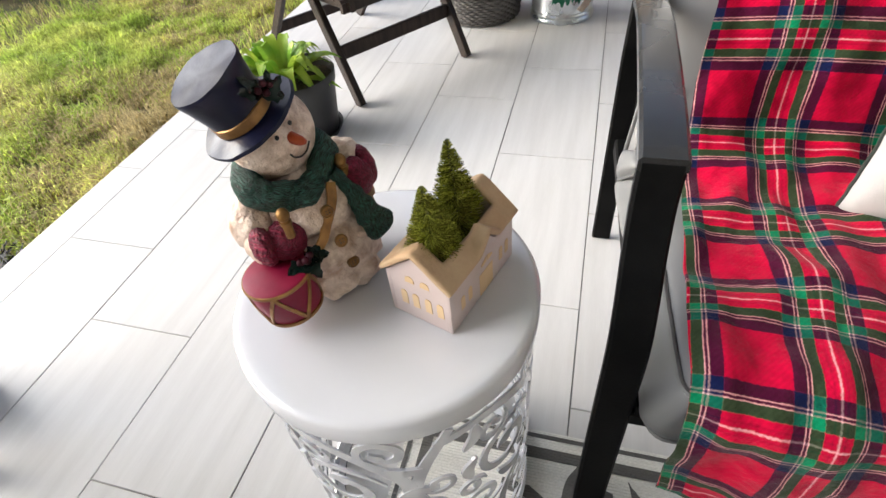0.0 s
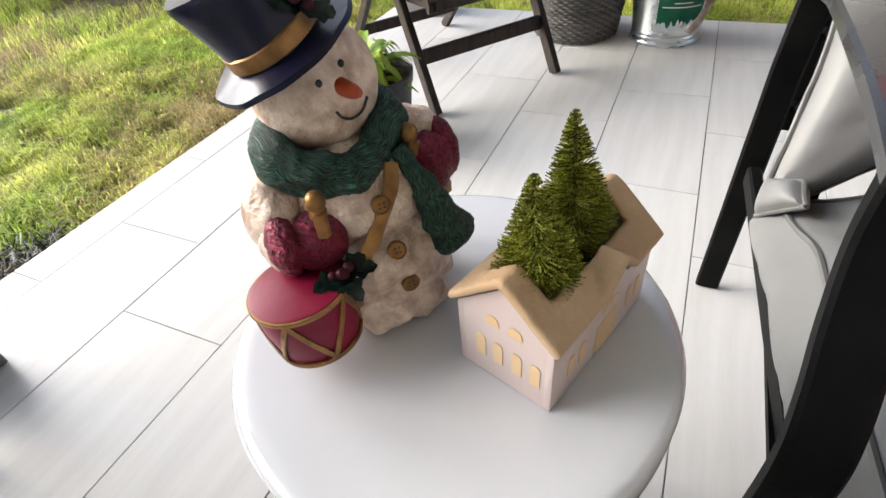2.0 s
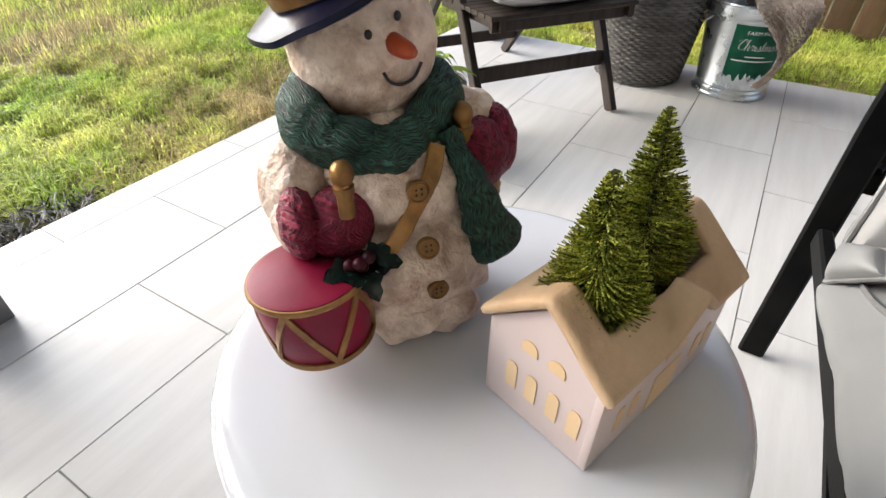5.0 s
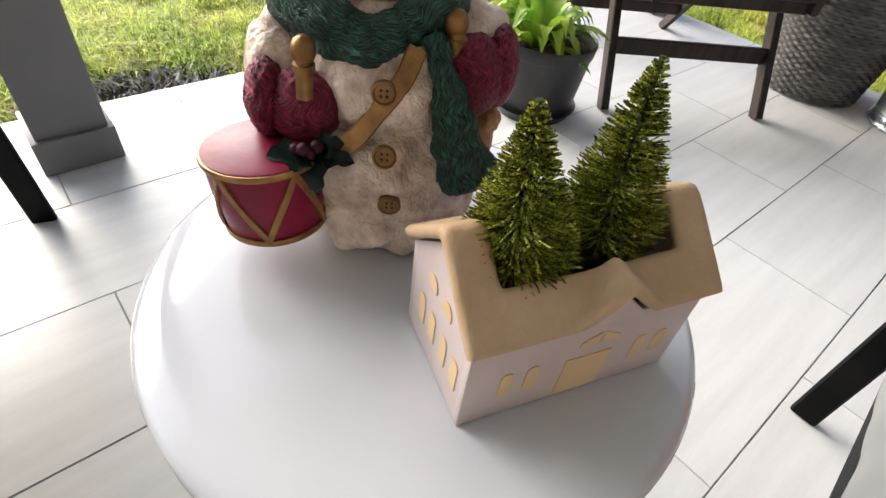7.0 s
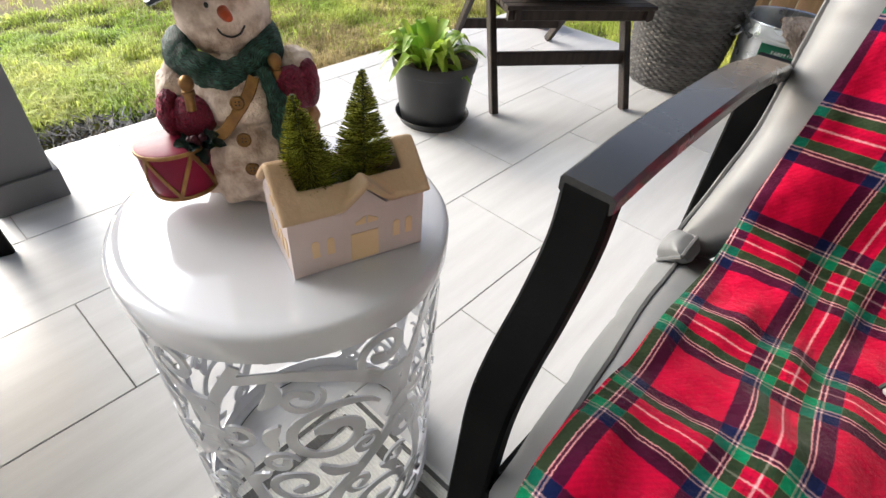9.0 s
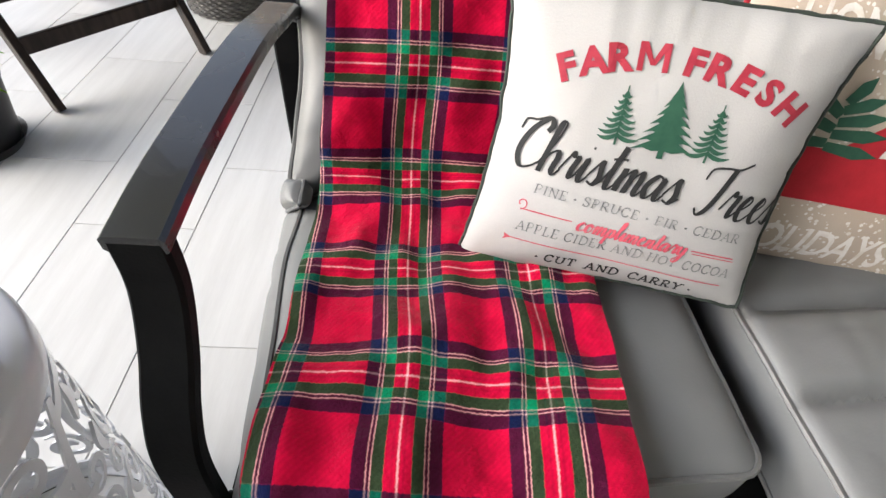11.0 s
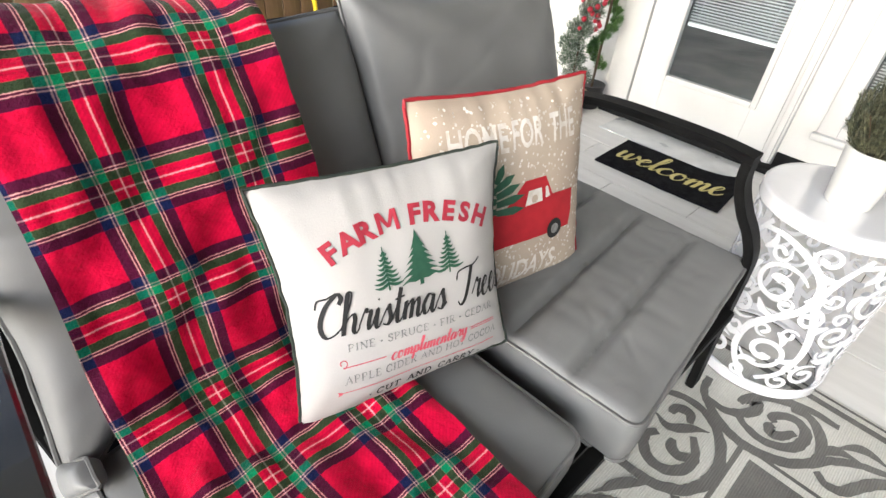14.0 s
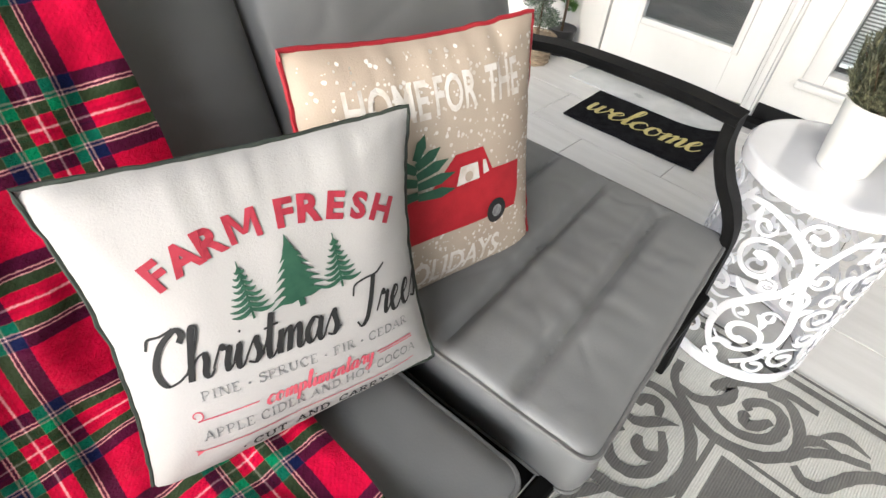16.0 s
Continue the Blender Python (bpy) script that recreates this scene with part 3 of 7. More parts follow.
window = thing("window_1", "white window with pale blinds half open", "window", kind="structure")
bm = bmesh.new()
for a, b, c, d in ((W0 - 0.05, W0 + 0.03, WZ0 - 0.05, WZ1 + 0.05), (W1 - 0.03, W1 + 0.05, WZ0 - 0.05, WZ1 + 0.05),
                   (W0 + 0.03, W1 - 0.03, WZ0 - 0.05, WZ0 + 0.03), (W0 + 0.03, W1 - 0.03, WZ1 - 0.03, WZ1 + 0.05)):
    box(bm, WX - 0.02, WX + 0.06, a, b, c, d, 0.004)
part("window_frame", bm, WHITEPAINT, window)
bm = bmesh.new()
box(bm, WX - 0.05, WX - 0.021, W0 - 0.06, W1 + 0.06, WZ0 - 0.045, WZ0 - 0.015, 0.004)
part("window_sill", bm, WHITEPAINT, window)
bm = bmesh.new()
box(bm, WX + 0.03, WX + 0.036, W0 + 0.03, W1 - 0.03, WZ0 + 0.03, WZ1 - 0.03)
part("pane", bm, GLASS, window, smooth=False).visible_shadow = False
blinds(window, W0 + 0.035, W1 - 0.035, WZ0 + 0.05, WZ1 - 0.05, WX + 0.075)

# Board fence behind the seat.
WOODFENCE = material("weathered brown fence board", (0.10, 0.055, 0.028), 0.8, second=(0.20, 0.125, 0.07), scale=3, stretch=(6, 6, 0.6), bump=0.5, bump_scale=30, random=0.3, fine=0.2)
fence = thing("fence", "weathered brown wooden board fence", "fence", 4.6, 6.32, GROUND - 0.05)
board = bmesh.new()
box(board, -0.068, 0.068, -0.009, 0.009, 0.0, 1.75, 0.003)
board_mesh = to_mesh("board", board, WOODFENCE)
rnd = random.Random(8)
for i in range(38):
    b = new("board", board_mesh)
    b.parent = fence
    b.matrix_basis = pose(-2.0 + i * 0.1435, rnd.uniform(-0.004, 0.004), rnd.uniform(-0.01, 0.01), 0, rnd.uniform(-0.4, 0.4), 0)
for z in (0.35, 1.4):
    bm = bmesh.new()
    box(bm, -2.1, 3.5, 0.012, 0.05, z, z + 0.09, 0.004)
    part("rail", bm, WOODFENCE, fence)


# ---- black-framed patio seats ----
def slab_cushion(bm, w, d, h, edge=0.03, n=22, puff=0.012, channels=0, seed=0):
    """A boxed cushion lying flat, centred, from z = 0 to h, with soft sides and stitched channels across."""
    n = 46 if channels else n
    rnd = random.Random(seed)
    off = Vector((rnd.uniform(0, 50), 0, 0))
    verts, faces = [], []
    rows = []
    prof = [(-1, 1.0), (-0.8, 1.006), (-0.55, 1.012), (-0.28, 1.016), (0.0, 1.018), (0.28, 1.016), (0.55, 1.012), (0.8, 1.006), (1, 1.0)]

    corner = 0.028
    walk_in = [(w / 2 - corner, d / 2 - corner, 0), (-w / 2 + corner, d / 2 - corner, 90), (-w / 2 + corner, -d / 2 + corner, 180), (w / 2 - corner, -d / 2 + corner, 270)]
    ring_pts = []
    for q, (cx, cy, a0) in enumerate(walk_in):
        for i in range(6):
            a = radians(a0 + 18 * i)
            ring_pts.append(Vector((cx + corner * math.cos(a), cy + corner * math.sin(a), 0)))
        e = walk_in[(q + 1) % 4]
        a = radians(a0 + 90)
        p0 = ring_pts[-1]
        p1 = Vector((e[0] + corner * math.cos(a), e[1] + corner * math.sin(a), 0))
        ring_pts += [p0.lerp(p1, i / n) for i in range(1, n)]

    def outline(i, grow):
        return ring_pts[i] * grow

    k = len(ring_pts)
    for f, g in prof:
        ringv = []
        for i in range(k):
            o = outline(i, g)
            o.z = h / 2 + f * (h / 2 - 0.012)
            o += 0.004 * noise.noise_vector(o * 14 + off) * (1 - 0.5 * abs(f))
            c = noise.noise(Vector((o.x * 11 + o.y * 11, o.z * 9, 3)) + off)
            o *= 1 - 0.012 * math.exp(-(c / 0.06) ** 2) * (1 - abs(f))
            ringv.append(o)
        rows.append(ringv)
    for sgn in (-1, 1):
        caps = []
        for j in range(1, n):
            g = 1 - j / n
            ringv = []
            for i in range(k):
                o = outline(i, g)
                e = 1 - g ** 6
                z = h / 2 + sgn * (h / 2 - 0.012 + 0.012 * min(1, j / 1.5) * 0.8 + puff * e)
                if channels and sgn > 0:
                    q = (o.y / d + 0.5) * channels
                    near = math.exp(-((q - round(q)) * d / channels / 0.013) ** 2)
                    z -= 0.021 * near * (1 - g ** 8)
                    wide = math.exp(-((q - round(q)) * d / channels / 0.036) ** 2)
                    z += 0.0011 * wide * math.sin(o.x * 95 + 6 * noise.noise(Vector((o.x * 7, round(q) * 3.1, 2)) + off)) * noise.noise(Vector((o.x * 5, o.y * 6, 8)) + off) * 2
                o.z = z + ((0.004 if channels else 0.009) * noise.noise(o * 9 + off) + 0.0022 * noise.noise(Vector((o.x * 30, o.y * 10, 2)) + off)) * e
                if channels:
                    c = noise.noise(Vector((o.x * 5.5 + o.y * 2, o.y * 9 - o.x * 3, 5)) + off)
                    o.z -= sgn * 0.0018 * math.exp(-(c / 0.055) ** 2) * e * (0.35 + 0.65 * g)
                ringv.append(o)
            caps.append(ringv)
        if sgn < 0:
            low = caps
        else:
            high = caps
    seq = low[::-1] + rows + high
    for r in seq:
        verts += r
    for j in range(len(seq) - 1):
        for i in range(k):
            faces.append((j * k + i, j * k + (i + 1) % k, (j + 1) * k + (i + 1) % k, (j + 1) * k + i))
    faces.append(tuple(range(k)))
    faces.append(tuple((len(seq) - 1) * k + i for i in range(k)))
    vs, fs = add(bm, verts, faces)
    rim = [[Vector(v) for v in rows[j]] for j in (0, -1)]
    return vs, rim


def cushion(name, parent, w, d, h, m, label="", channels=0, seed=0, puff=0.012, flare=0.0):
    """A boxed cushion with piped rims; with flare its end at -x sags out over the rail."""
    bm = bmesh.new()
    vs, rim = slab_cushion(bm, w, d, h, puff=puff, channels=channels, seed=seed)

    def sag(p):
        f = min(1.0, max(0.0, (0.10 - w / 2 - p.x) / 0.09))
        p.x -= flare * f * f * (3 - 2 * f) * math.exp(-((p.z / h - 0.36) / 0.42) ** 2)
        # the back cushion presses this end's rear corner down
        g, e = (min(1.0, max(0.0, q)) for q in ((p.y - 0.05) / 0.20, (0.22 - w / 2 - p.x) / 0.20))
        p.z -= 0.065 * g * g * (3 - 2 * g) * e * e * (3 - 2 * e) * max(0.0, p.z / h)

    if flare:
        for q in vs:
            sag(q.co)
        for r in rim:
            for p in r:
                sag(p)
    bmesh.ops.transform(bm, matrix=m, verts=bm.verts)
    c = part(name, bm, FABRIC, parent, label)
    bm = bmesh.new()
    for r in rim:
        tube(bm, [m @ (p + Vector((p.x, p.y, 0)).normalized() * 0.001) for p in r], 0.0042, 6, closed=True)
    part("piping", bm, PIPING, c)
    return c


def patio_seat(name, label, category, w, seats, x, y, rz):
    """A metal-framed seat facing -y of its own axes; the left arm's outer face is at x = 0 and the front feet at y = 0."""
    ob = thing(name, label, category, x, y, 0, rz)
    aw = 0.05
    for side in (0, 1):
        x0 = side * (w - aw) + aw / 2
        m = Matrix.Translation((0.02, 0.03, 0) if side else (0.010, 0.012, 0.003)) if seats == 2 else Matrix.Identity(4)
        leg = smooth_path([(x0, -0.002, 0.0), (x0, 0.004, 0.12), (x0, 0.012, 0.31), (x0, 0.018, 0.43), (x0, 0.040, 0.49), (x0, 0.075, 0.54), (x0, 0.103, 0.60), (x0, 0.108, 0.662)], 6)
        bm = bmesh.new()
        sweep(bm, leg, rect(aw, 0.022), up=Vector((0, 1, 0)))
        bmesh.ops.transform(bm, matrix=m, verts=bm.verts)
        part("front_leg", bm, BLACKMETAL, ob)
        arm = smooth_path([(x0, 0.097, 0.657), (x0, 0.19, 0.664), (x0, 0.32, 0.664), (x0, 0.46, 0.659), (x0, 0.56, 0.644), (x0, 0.63, 0.632), (x0, 0.66, 0.60)], 6)
        bm = bmesh.new()
        sweep(bm, arm, rect(aw + 0.002, 0.02))
        bmesh.ops.transform(bm, matrix=m, verts=bm.verts)
        part("armrest", bm, ARMBLACK if side == 0 else BLACKMETAL, ob, "black metal armrest, scuffed on top" if side == 0 else "")
        bm = bmesh.new()
        sweep(bm, [(x0 - 0.007, 0.687, 0.0), (x0 - 0.007, 0.676, 0.2), (x0 - 0.007, 0.664, 0.5), (x0 - 0.004, 0.645, 0.640)] if seats == 2 and side == 0 else [(x0, 0.687, 0.0), (x0, 0.66, 0.2), (x0, 0.61, 0.5), (x0, 0.585, 0.636)], rect(0.046, 0.016), up=Vector((0, 1, 0)))
        bmesh.ops.transform(bm, matrix=m, verts=bm.verts)
        part("back_leg", bm, BLACKMETAL, ob)
        bm = bmesh.new()
        sweep(bm, [(0.065, 0.006, 0.316), (0.020, 0.642, 0.316)] if seats == 2 and side == 0 else [(x0 + (0.012 if side == 0 else -0.012), 0.02, 0.305), (x0 + (0.012 if side == 0 else -0.012), 0.66, 0.27)], rect(0.022, 0.036))
        bmesh.ops.transform(bm, matrix=m, verts=bm.verts)
        part("side_rail", bm, BLACKMETAL, ob)
        for q, z in ((0.672, 0.43), (0.66, 0.55), (0.012, 0.30)):
            bm = bmesh.new()
            sx = 1 if side == 0 else -1
            tube(bm, [(x0 + sx * 0.020, q, z), (x0 + sx * 0.029, q + 0.03, z)], 0.0065, 8)
            bmesh.ops.transform(bm, matrix=m, verts=bm.verts)
            part("bolt", bm, BLACKMETAL, ob)
    for q, z in ((0.03, 0.30), (0.62, 0.275)):
        bm = bmesh.new()
        sweep(bm, [(aw, q, z), (w - aw, q, z)], rect(0.03, 0.03))
        part("cross_rail", bm, BLACKMETAL, ob)
    bm = bmesh.new()
    back = smooth_path([(aw + 0.012, 0.715, 0.385), (aw + 0.012, 0.735, 0.50), (aw + 0.012, 0.785, 0.77), (aw + 0.03, 0.81, 0.835)] if seats == 2 else [(aw + 0.012, 0.56, 0.28), (aw + 0.012, 0.63, 0.50), (aw + 0.012, 0.765, 0.77), (aw + 0.03, 0.81, 0.835)], 5)
    if seats == 2:
        top = [(aw + 0.03, 0.81, 0.835), (0.16, 0.82, 0.85), (0.45, 0.82, 0.856), (0.69, 0.82, 0.853), (0.866, 0.82, 0.876), (1.03, 0.82, 0.893), (1.16, 0.82, 0.876), (w - aw - 0.03, 0.81, 0.835)]
    else:
        top = [(aw + 0.03, 0.81, 0.835), (0.18, 0.82, 0.862), (w / 2, 0.82, 0.885), (w - 0.18, 0.82, 0.862), (w - aw - 0.03, 0.81, 0.835)]
    top = smooth_path(top, 6)
    sweep(bm, back, rect(0.025, 0.03), up=Vector((0, 1, 0)))
    sweep(bm, [(w - p.x, p.y, p.z) for p in back], rect(0.025, 0.03), up=Vector((0, 1, 0)))
    sweep(bm, top, rect(0.038, 0.03), up=Vector((0, 1, 0)))
    part("back_frame", bm, BLACKMETAL, ob)
    for i in range(6 * seats):
        bm = bmesh.new()
        q = aw + 0.06 + (w - 2 * aw - 0.12) * i / (6 * seats - 1)
        sweep(bm, [(q, 0.59, 0.33), (q, 0.68, 0.58), (q, 0.812, 0.838)], rect(0.02, 0.006, 0.001), up=Vector((0, 1, 0)))
        part("back_slat", bm, BLACKMETAL, ob)
    bm = bmesh.new()
    box(bm, aw, w - aw, 0.05, 0.6, 0.292, 0.302)
    part("seat_sling", bm, BLACKMETAL, ob)
    return ob


def add_cushions(ob, w, seats):
    inner = w - 0.12
    cw = inner / seats
    for i in range(seats):
        cx = 0.06 + cw * (i + 0.5)
        m = pose(cx, 0.25, 0.305, 2.5, 0, 0) if seats == 1 else (pose(0.361, 0.285, 0.294, 1.5, 0, 5), pose(1.000, 0.286, 0.308, 2.5, 0, 6))[i]
        channels = 0 if seats == 2 and i == 0 else 4
        cushion("seat_cushion", ob, cw - 0.012 if seats == 1 else (0.548, 0.605)[i], 0.53, 0.135, m, "grey seat cushion with stitched channels and piped edges" if channels else "smooth grey seat cushion with piped edges", channels=channels, seed=3 + i, flare=0.040 if seats == 2 and i == 0 else 0.0)
        x0, x1 = cx - cw / 2, cx + cw / 2
        if i == 0:
            p = Pillow((x0 - 0.015, 0.765, 0.895), (x1 + 0.062, 0.785, 0.885), (x1 + 0.062, 0.580, 0.425), (x0 + 0.0, 0.575, 0.425), 0.17, 9.0, (0.015, 0.05), 1.6, 0.40, rear=0.4 if seats == 2 else 1.0, side_round=1.7 if seats == 2 else 3.2)
        else:
            p = Pillow((x0 + 0.055, 0.780, 0.930), (x1 + 0.060, 0.765, 0.890), (x1 + 0.03, 0.575, 0.425), (x0 + 0.04, 0.575, 0.425), 0.17, 12.0, (0.02, 0.13), 1.8, 0.40)
        # the lower outer corner is pulled out over the seat cushion's side, into an ear
        old = Vector((x0, 0.575, 0.425))
        pull = Vector((-0.028, -0.058, -0.076)) if seats == 2 and i == 0 else Vector((0, 0, 0))

        def eared(q):
            f = max(0.0, 1 - (q - old).length / 0.15)
            return q + pull * f * f * (3 - 2 * f)

        bm = bmesh.new()
        p.body(bm, 64)
        for q in bm.verts:
            q.co = eared(q.co)
        c = part("back_cushion", bm, FABRIC, ob, "plump grey back cushion with piped edges and creased corners")
        bm = bmesh.new()
        p.cord(bm, 0.0042, 40)
        for q in bm.verts:
            q.co = eared(q.co)
        part("piping", bm, PIPING, c)
        if seats == 2 and i == 0:
            bm = bmesh.new()
            ear = Pillow((0.040, 0.545, 0.384), (0.068, 0.500, 0.414), (0.070, 0.448, 0.407), (0.029, 0.505, 0.340), 0.046, 4.0, (0.04, 0.06), 0.15, 0.42)
            ear.body(bm, 20)
            ball(bm, (0.068, 0.580, 0.375), (0.030, 0.050, 0.052), u=28, v=20, lump=0.08, lump_scale=24)
            part("corner_fold", bm, FABRIC, c)
            bm = bmesh.new()
            ear.cord(bm, 0.0036, 14)
            part("piping", bm, PIPING, c)


SEAT_W = 1.325
loveseat = patio_seat("loveseat", "black metal outdoor loveseat with grey cushions on a patterned rug", "loveseat", SEAT_W, 2, 3.425, 2.672, 0)
add_cushions(loveseat, SEAT_W, 2)

armchair = patio_seat("patio_armchair", "black metal patio armchair with grey cushions", "armchair", 0.70, 1, 2.889 - 0.70 * 0.31, 2.258 - 0.70 * 0.95, 72)
add_cushions(armchair, 0.70, 1)


# ---- tartan blanket over the seat ----
def drape(name, label, profile, x_left, x_right, sett=0.16, nx=56, ns=150):
    path = smooth_path([(0, y, z) for y, z in profile], 12)
    length = [0.0]
    for a, b in zip(path, path[1:]):
        length.append(length[-1] + (b - a).length)
    total = length[-1]
    mark = next(l for l, p in zip(length, path) if p.y < 2.758 and p.z < 0.6) - 0.03
    verts, uvs, faces = [], [], []
    for j in range(ns + 1):
        s = total * j / ns
        k = max(i for i in range(len(length)) if length[i] <= s + 1e-9)
        k = min(k, len(path) - 2)
        f = (s - length[k]) / max(length[k + 1] - length[k], 1e-9)
        p = path[k].lerp(path[k + 1], f)
        t = (path[k + 1] - path[k]).normalized()
        nrm = Vector((0, -t.z, t.y))
        if nrm.z < -0.2 or (abs(nrm.z) <= 0.2 and nrm.y > 0 and p.y < 3.3):
            nrm = -nrm
        xl, xr = x_left(s / total), x_right(s / total)
        for i in range(nx + 1):
            q = i / nx
            x = xl + (xr - xl) * q
            w = Vector((x, p.y, p.z))
            b = 0.020 * noise.noise(Vector((x * 9, s * 7, 1.3))) + 0.011 * noise.noise(Vector((x * 24, s * 17, 4))) + 0.0015 * noise.noise(Vector((x * 80, s * 60, 6)))
            b += 0.008 * math.sin(x * 38 + 5 * s) * max(0, s / total - 0.72) * 3.0
            edge = min(q, 1 - q)
            b -= 0.004 * max(0, 1 - edge / 0.05)
            sway = 0.007 * noise.noise(Vector((x * 3, s * 6, 9)))
            w += nrm * (b + 0.006) + Vector((sway, 0, 0))
            verts.append(w)
            uvs.append(((x - 3.677) / sett + 0.05 * noise.noise(Vector((x * 2, s * 3, 7))), (s - mark) / sett + 0.07 * noise.noise(Vector((x * 3, s * 3, 2)))))
    m = nx + 1
    for j in range(ns):
        for i in range(nx):
            faces.append((j * m + i, j * m + i + 1, (j + 1) * m + i + 1, (j + 1) * m + i))
    bm = bmesh.new()
    add(bm, verts, faces, uvs=uvs)
    bmesh.ops.recalc_face_normals(bm, faces=bm.faces)
    bmesh.ops.solidify(bm, geom=bm.faces[:], thickness=0.004)
    return solo(name, bm, PLAID, label, "blanket")


BL_PROFILE = [(3.53, 0.62), (3.51, 0.80), (3.485, 0.895), (3.445, 0.935), (3.38, 0.940), (3.325, 0.908), (3.28, 0.845), (3.235, 0.76), (3.185, 0.64), (3.14, 0.54), (3.105, 0.486),
              (3.05, 0.464), (2.95, 0.456), (2.85, 0.456), (2.75, 0.455), (2.685, 0.448), (2.642, 0.42), (2.630, 0.37), (2.628, 0.30), (2.628, 0.235)]
blanket = drape("throw_blanket", "red tartan fleece throw blanket draped over the loveseat", BL_PROFILE,
                lambda s: 3.557 - 0.03 * min(1, max(0, (s - 0.3) / 0.5)) + 0.02 * max(0, (0.28 - s)),
                lambda s: 3.955 - 0.02 * math.sin(s * 5) * (s < 0.62) - 0.033 * min(1, max(0, (s - 0.55) / 0.12)))


# ---- white lattice side tables ----
def ribbon2d(path, width):
    """Left and right edges of a tapered stroke along a 2D path. width: a function of 0..1."""
    out = []
    n = len(path)
    for i, p in enumerate(path):
        a, b = path[max(i - 1, 0)], path[min(i + 1, n - 1)]
        t = Vector((b[0] - a[0], b[1] - a[1]))
        t = t.normalized() if t.length > 1e-9 else Vector((1, 0))
        w = width(i / (n - 1)) / 2
        out.append(((p[0] - t.y * w, p[1] + t.x * w), (p[0] + t.y * w, p[1] - t.x * w)))
    return out


def spiral(cx, cy, r, turns, start, way, n=34, inner=0.22):
    pts = []
    for i in range(n):
        f = i / (n - 1)
        q = r * ((1 - f) * (1 - inner) + inner)
        a = radians(start) + way * turns * 2 * math.pi * f
        pts.append((cx + q * math.cos(a), cy + q * math.sin(a)))
    return pts


def flat_path(pts, n=8):
    return [(p.x, p.y) for p in smooth_path([(x, y, 0) for x, y in pts], n)]


def bulge(w0, w1, end=1.6):
    return lambda f: (w0 + (w1 - w0) * f) * (0.35 + 0.65 * min(1, f / 0.12)) * (1 + (end - 1) * math.exp(-((f - 0.93) / 0.07) ** 2))


def leafy(w):
    return lambda f: w * math.sin(math.pi * min(1, f * 0.92 + 0.04)) ** 0.8 + 0.0012


def scroll_unit():
    """Strokes of one repeat of the vine pattern, in metres: 0.226 wide and 0.46 high."""
    s = []
    s.append((flat_path([(-0.02, 0.425), (0.05, 0.435), (0.12, 0.405), (0.165, 0.35), (0.160, 0.28), (0.115, 0.225), (0.075, 0.165), (0.07, 0.09), (0.10, 0.03), (0.13, -0.005)], 7), lambda f: 0.017 + 0.011 * math.sin(f * 3.1)))
    s.append((flat_path([(0.226, 0.45), (0.19, 0.38), (0.175, 0.31), (0.20, 0.23), (0.215, 0.14), (0.195, 0.06), (0.15, 0.02)], 7), lambda f: 0.016 + 0.010 * math.sin(f * 3.1)))
    s.append((spiral(0.085, 0.315, 0.062, 1.35, 25, 1), bulge(0.015, 0.024)))
    s.append((spiral(0.135, 0.115, 0.058, 1.35, 205, 1), bulge(0.015, 0.024)))
    s.append((spiral(0.035, 0.215, 0.042, 1.25, 330, -1), bulge(0.013, 0.019)))
    s.append((spiral(0.180, 0.255, 0.036, 1.2, 140, -1), bulge(0.012, 0.018)))
    s.append((spiral(0.028, 0.065, 0.040, 1.3, 60, 1), bulge(0.013, 0.019)))
    s.append((spiral(0.150, 0.425, 0.034, 1.2, 250, -1), bulge(0.012, 0.018)))
    s.append((spiral(0.205, 0.03, 0.030, 1.15, 100, 1), bulge(0.011, 0.016)))
    for x, y, r, a, way in ((0.055, 0.395, 0.026, 40, -1), (0.205, 0.325, 0.024, 200, 1), (0.110, 0.180, 0.022, 300, -1), (0.045, 0.145, 0.024, 150, 1),
                            (0.165, 0.190, 0.021, 20, 1), (0.100, 0.020, 0.022, 120, -1), (0.215, 0.085, 0.022, 260, -1), (0.020, 0.270, 0.022, 10, 1), (0.120, 0.270, 0.020, 90, -1)):
        s.append((spiral(x, y, r, 1.15, a, way, 24), bulge(0.010, 0.015)))
    for x, y, a, l in ((0.115, 0.225, 150, 0.06), (0.15, 0.3, 20, 0.055), (0.07, 0.13, 185, 0.05), (0.205, 0.2, 60, 0.05), (0.03, 0.43, 250, 0.05),
                       (0.09, 0.05, 30, 0.05), (0.19, 0.38, 170, 0.045), (0.21, 0.12, 200, 0.045), (0.02, 0.30, 80, 0.05), (0.14, 0.19, 300, 0.045)):
        c, q = math.cos(radians(a)), math.sin(radians(a))
        s.append((flat_path([(x, y), (x + c * l * 0.5 - q * l * 0.18, y + q * l * 0.5 + c * l * 0.18), (x + c * l, y + q * l)], 6), leafy(0.023)))
    return s


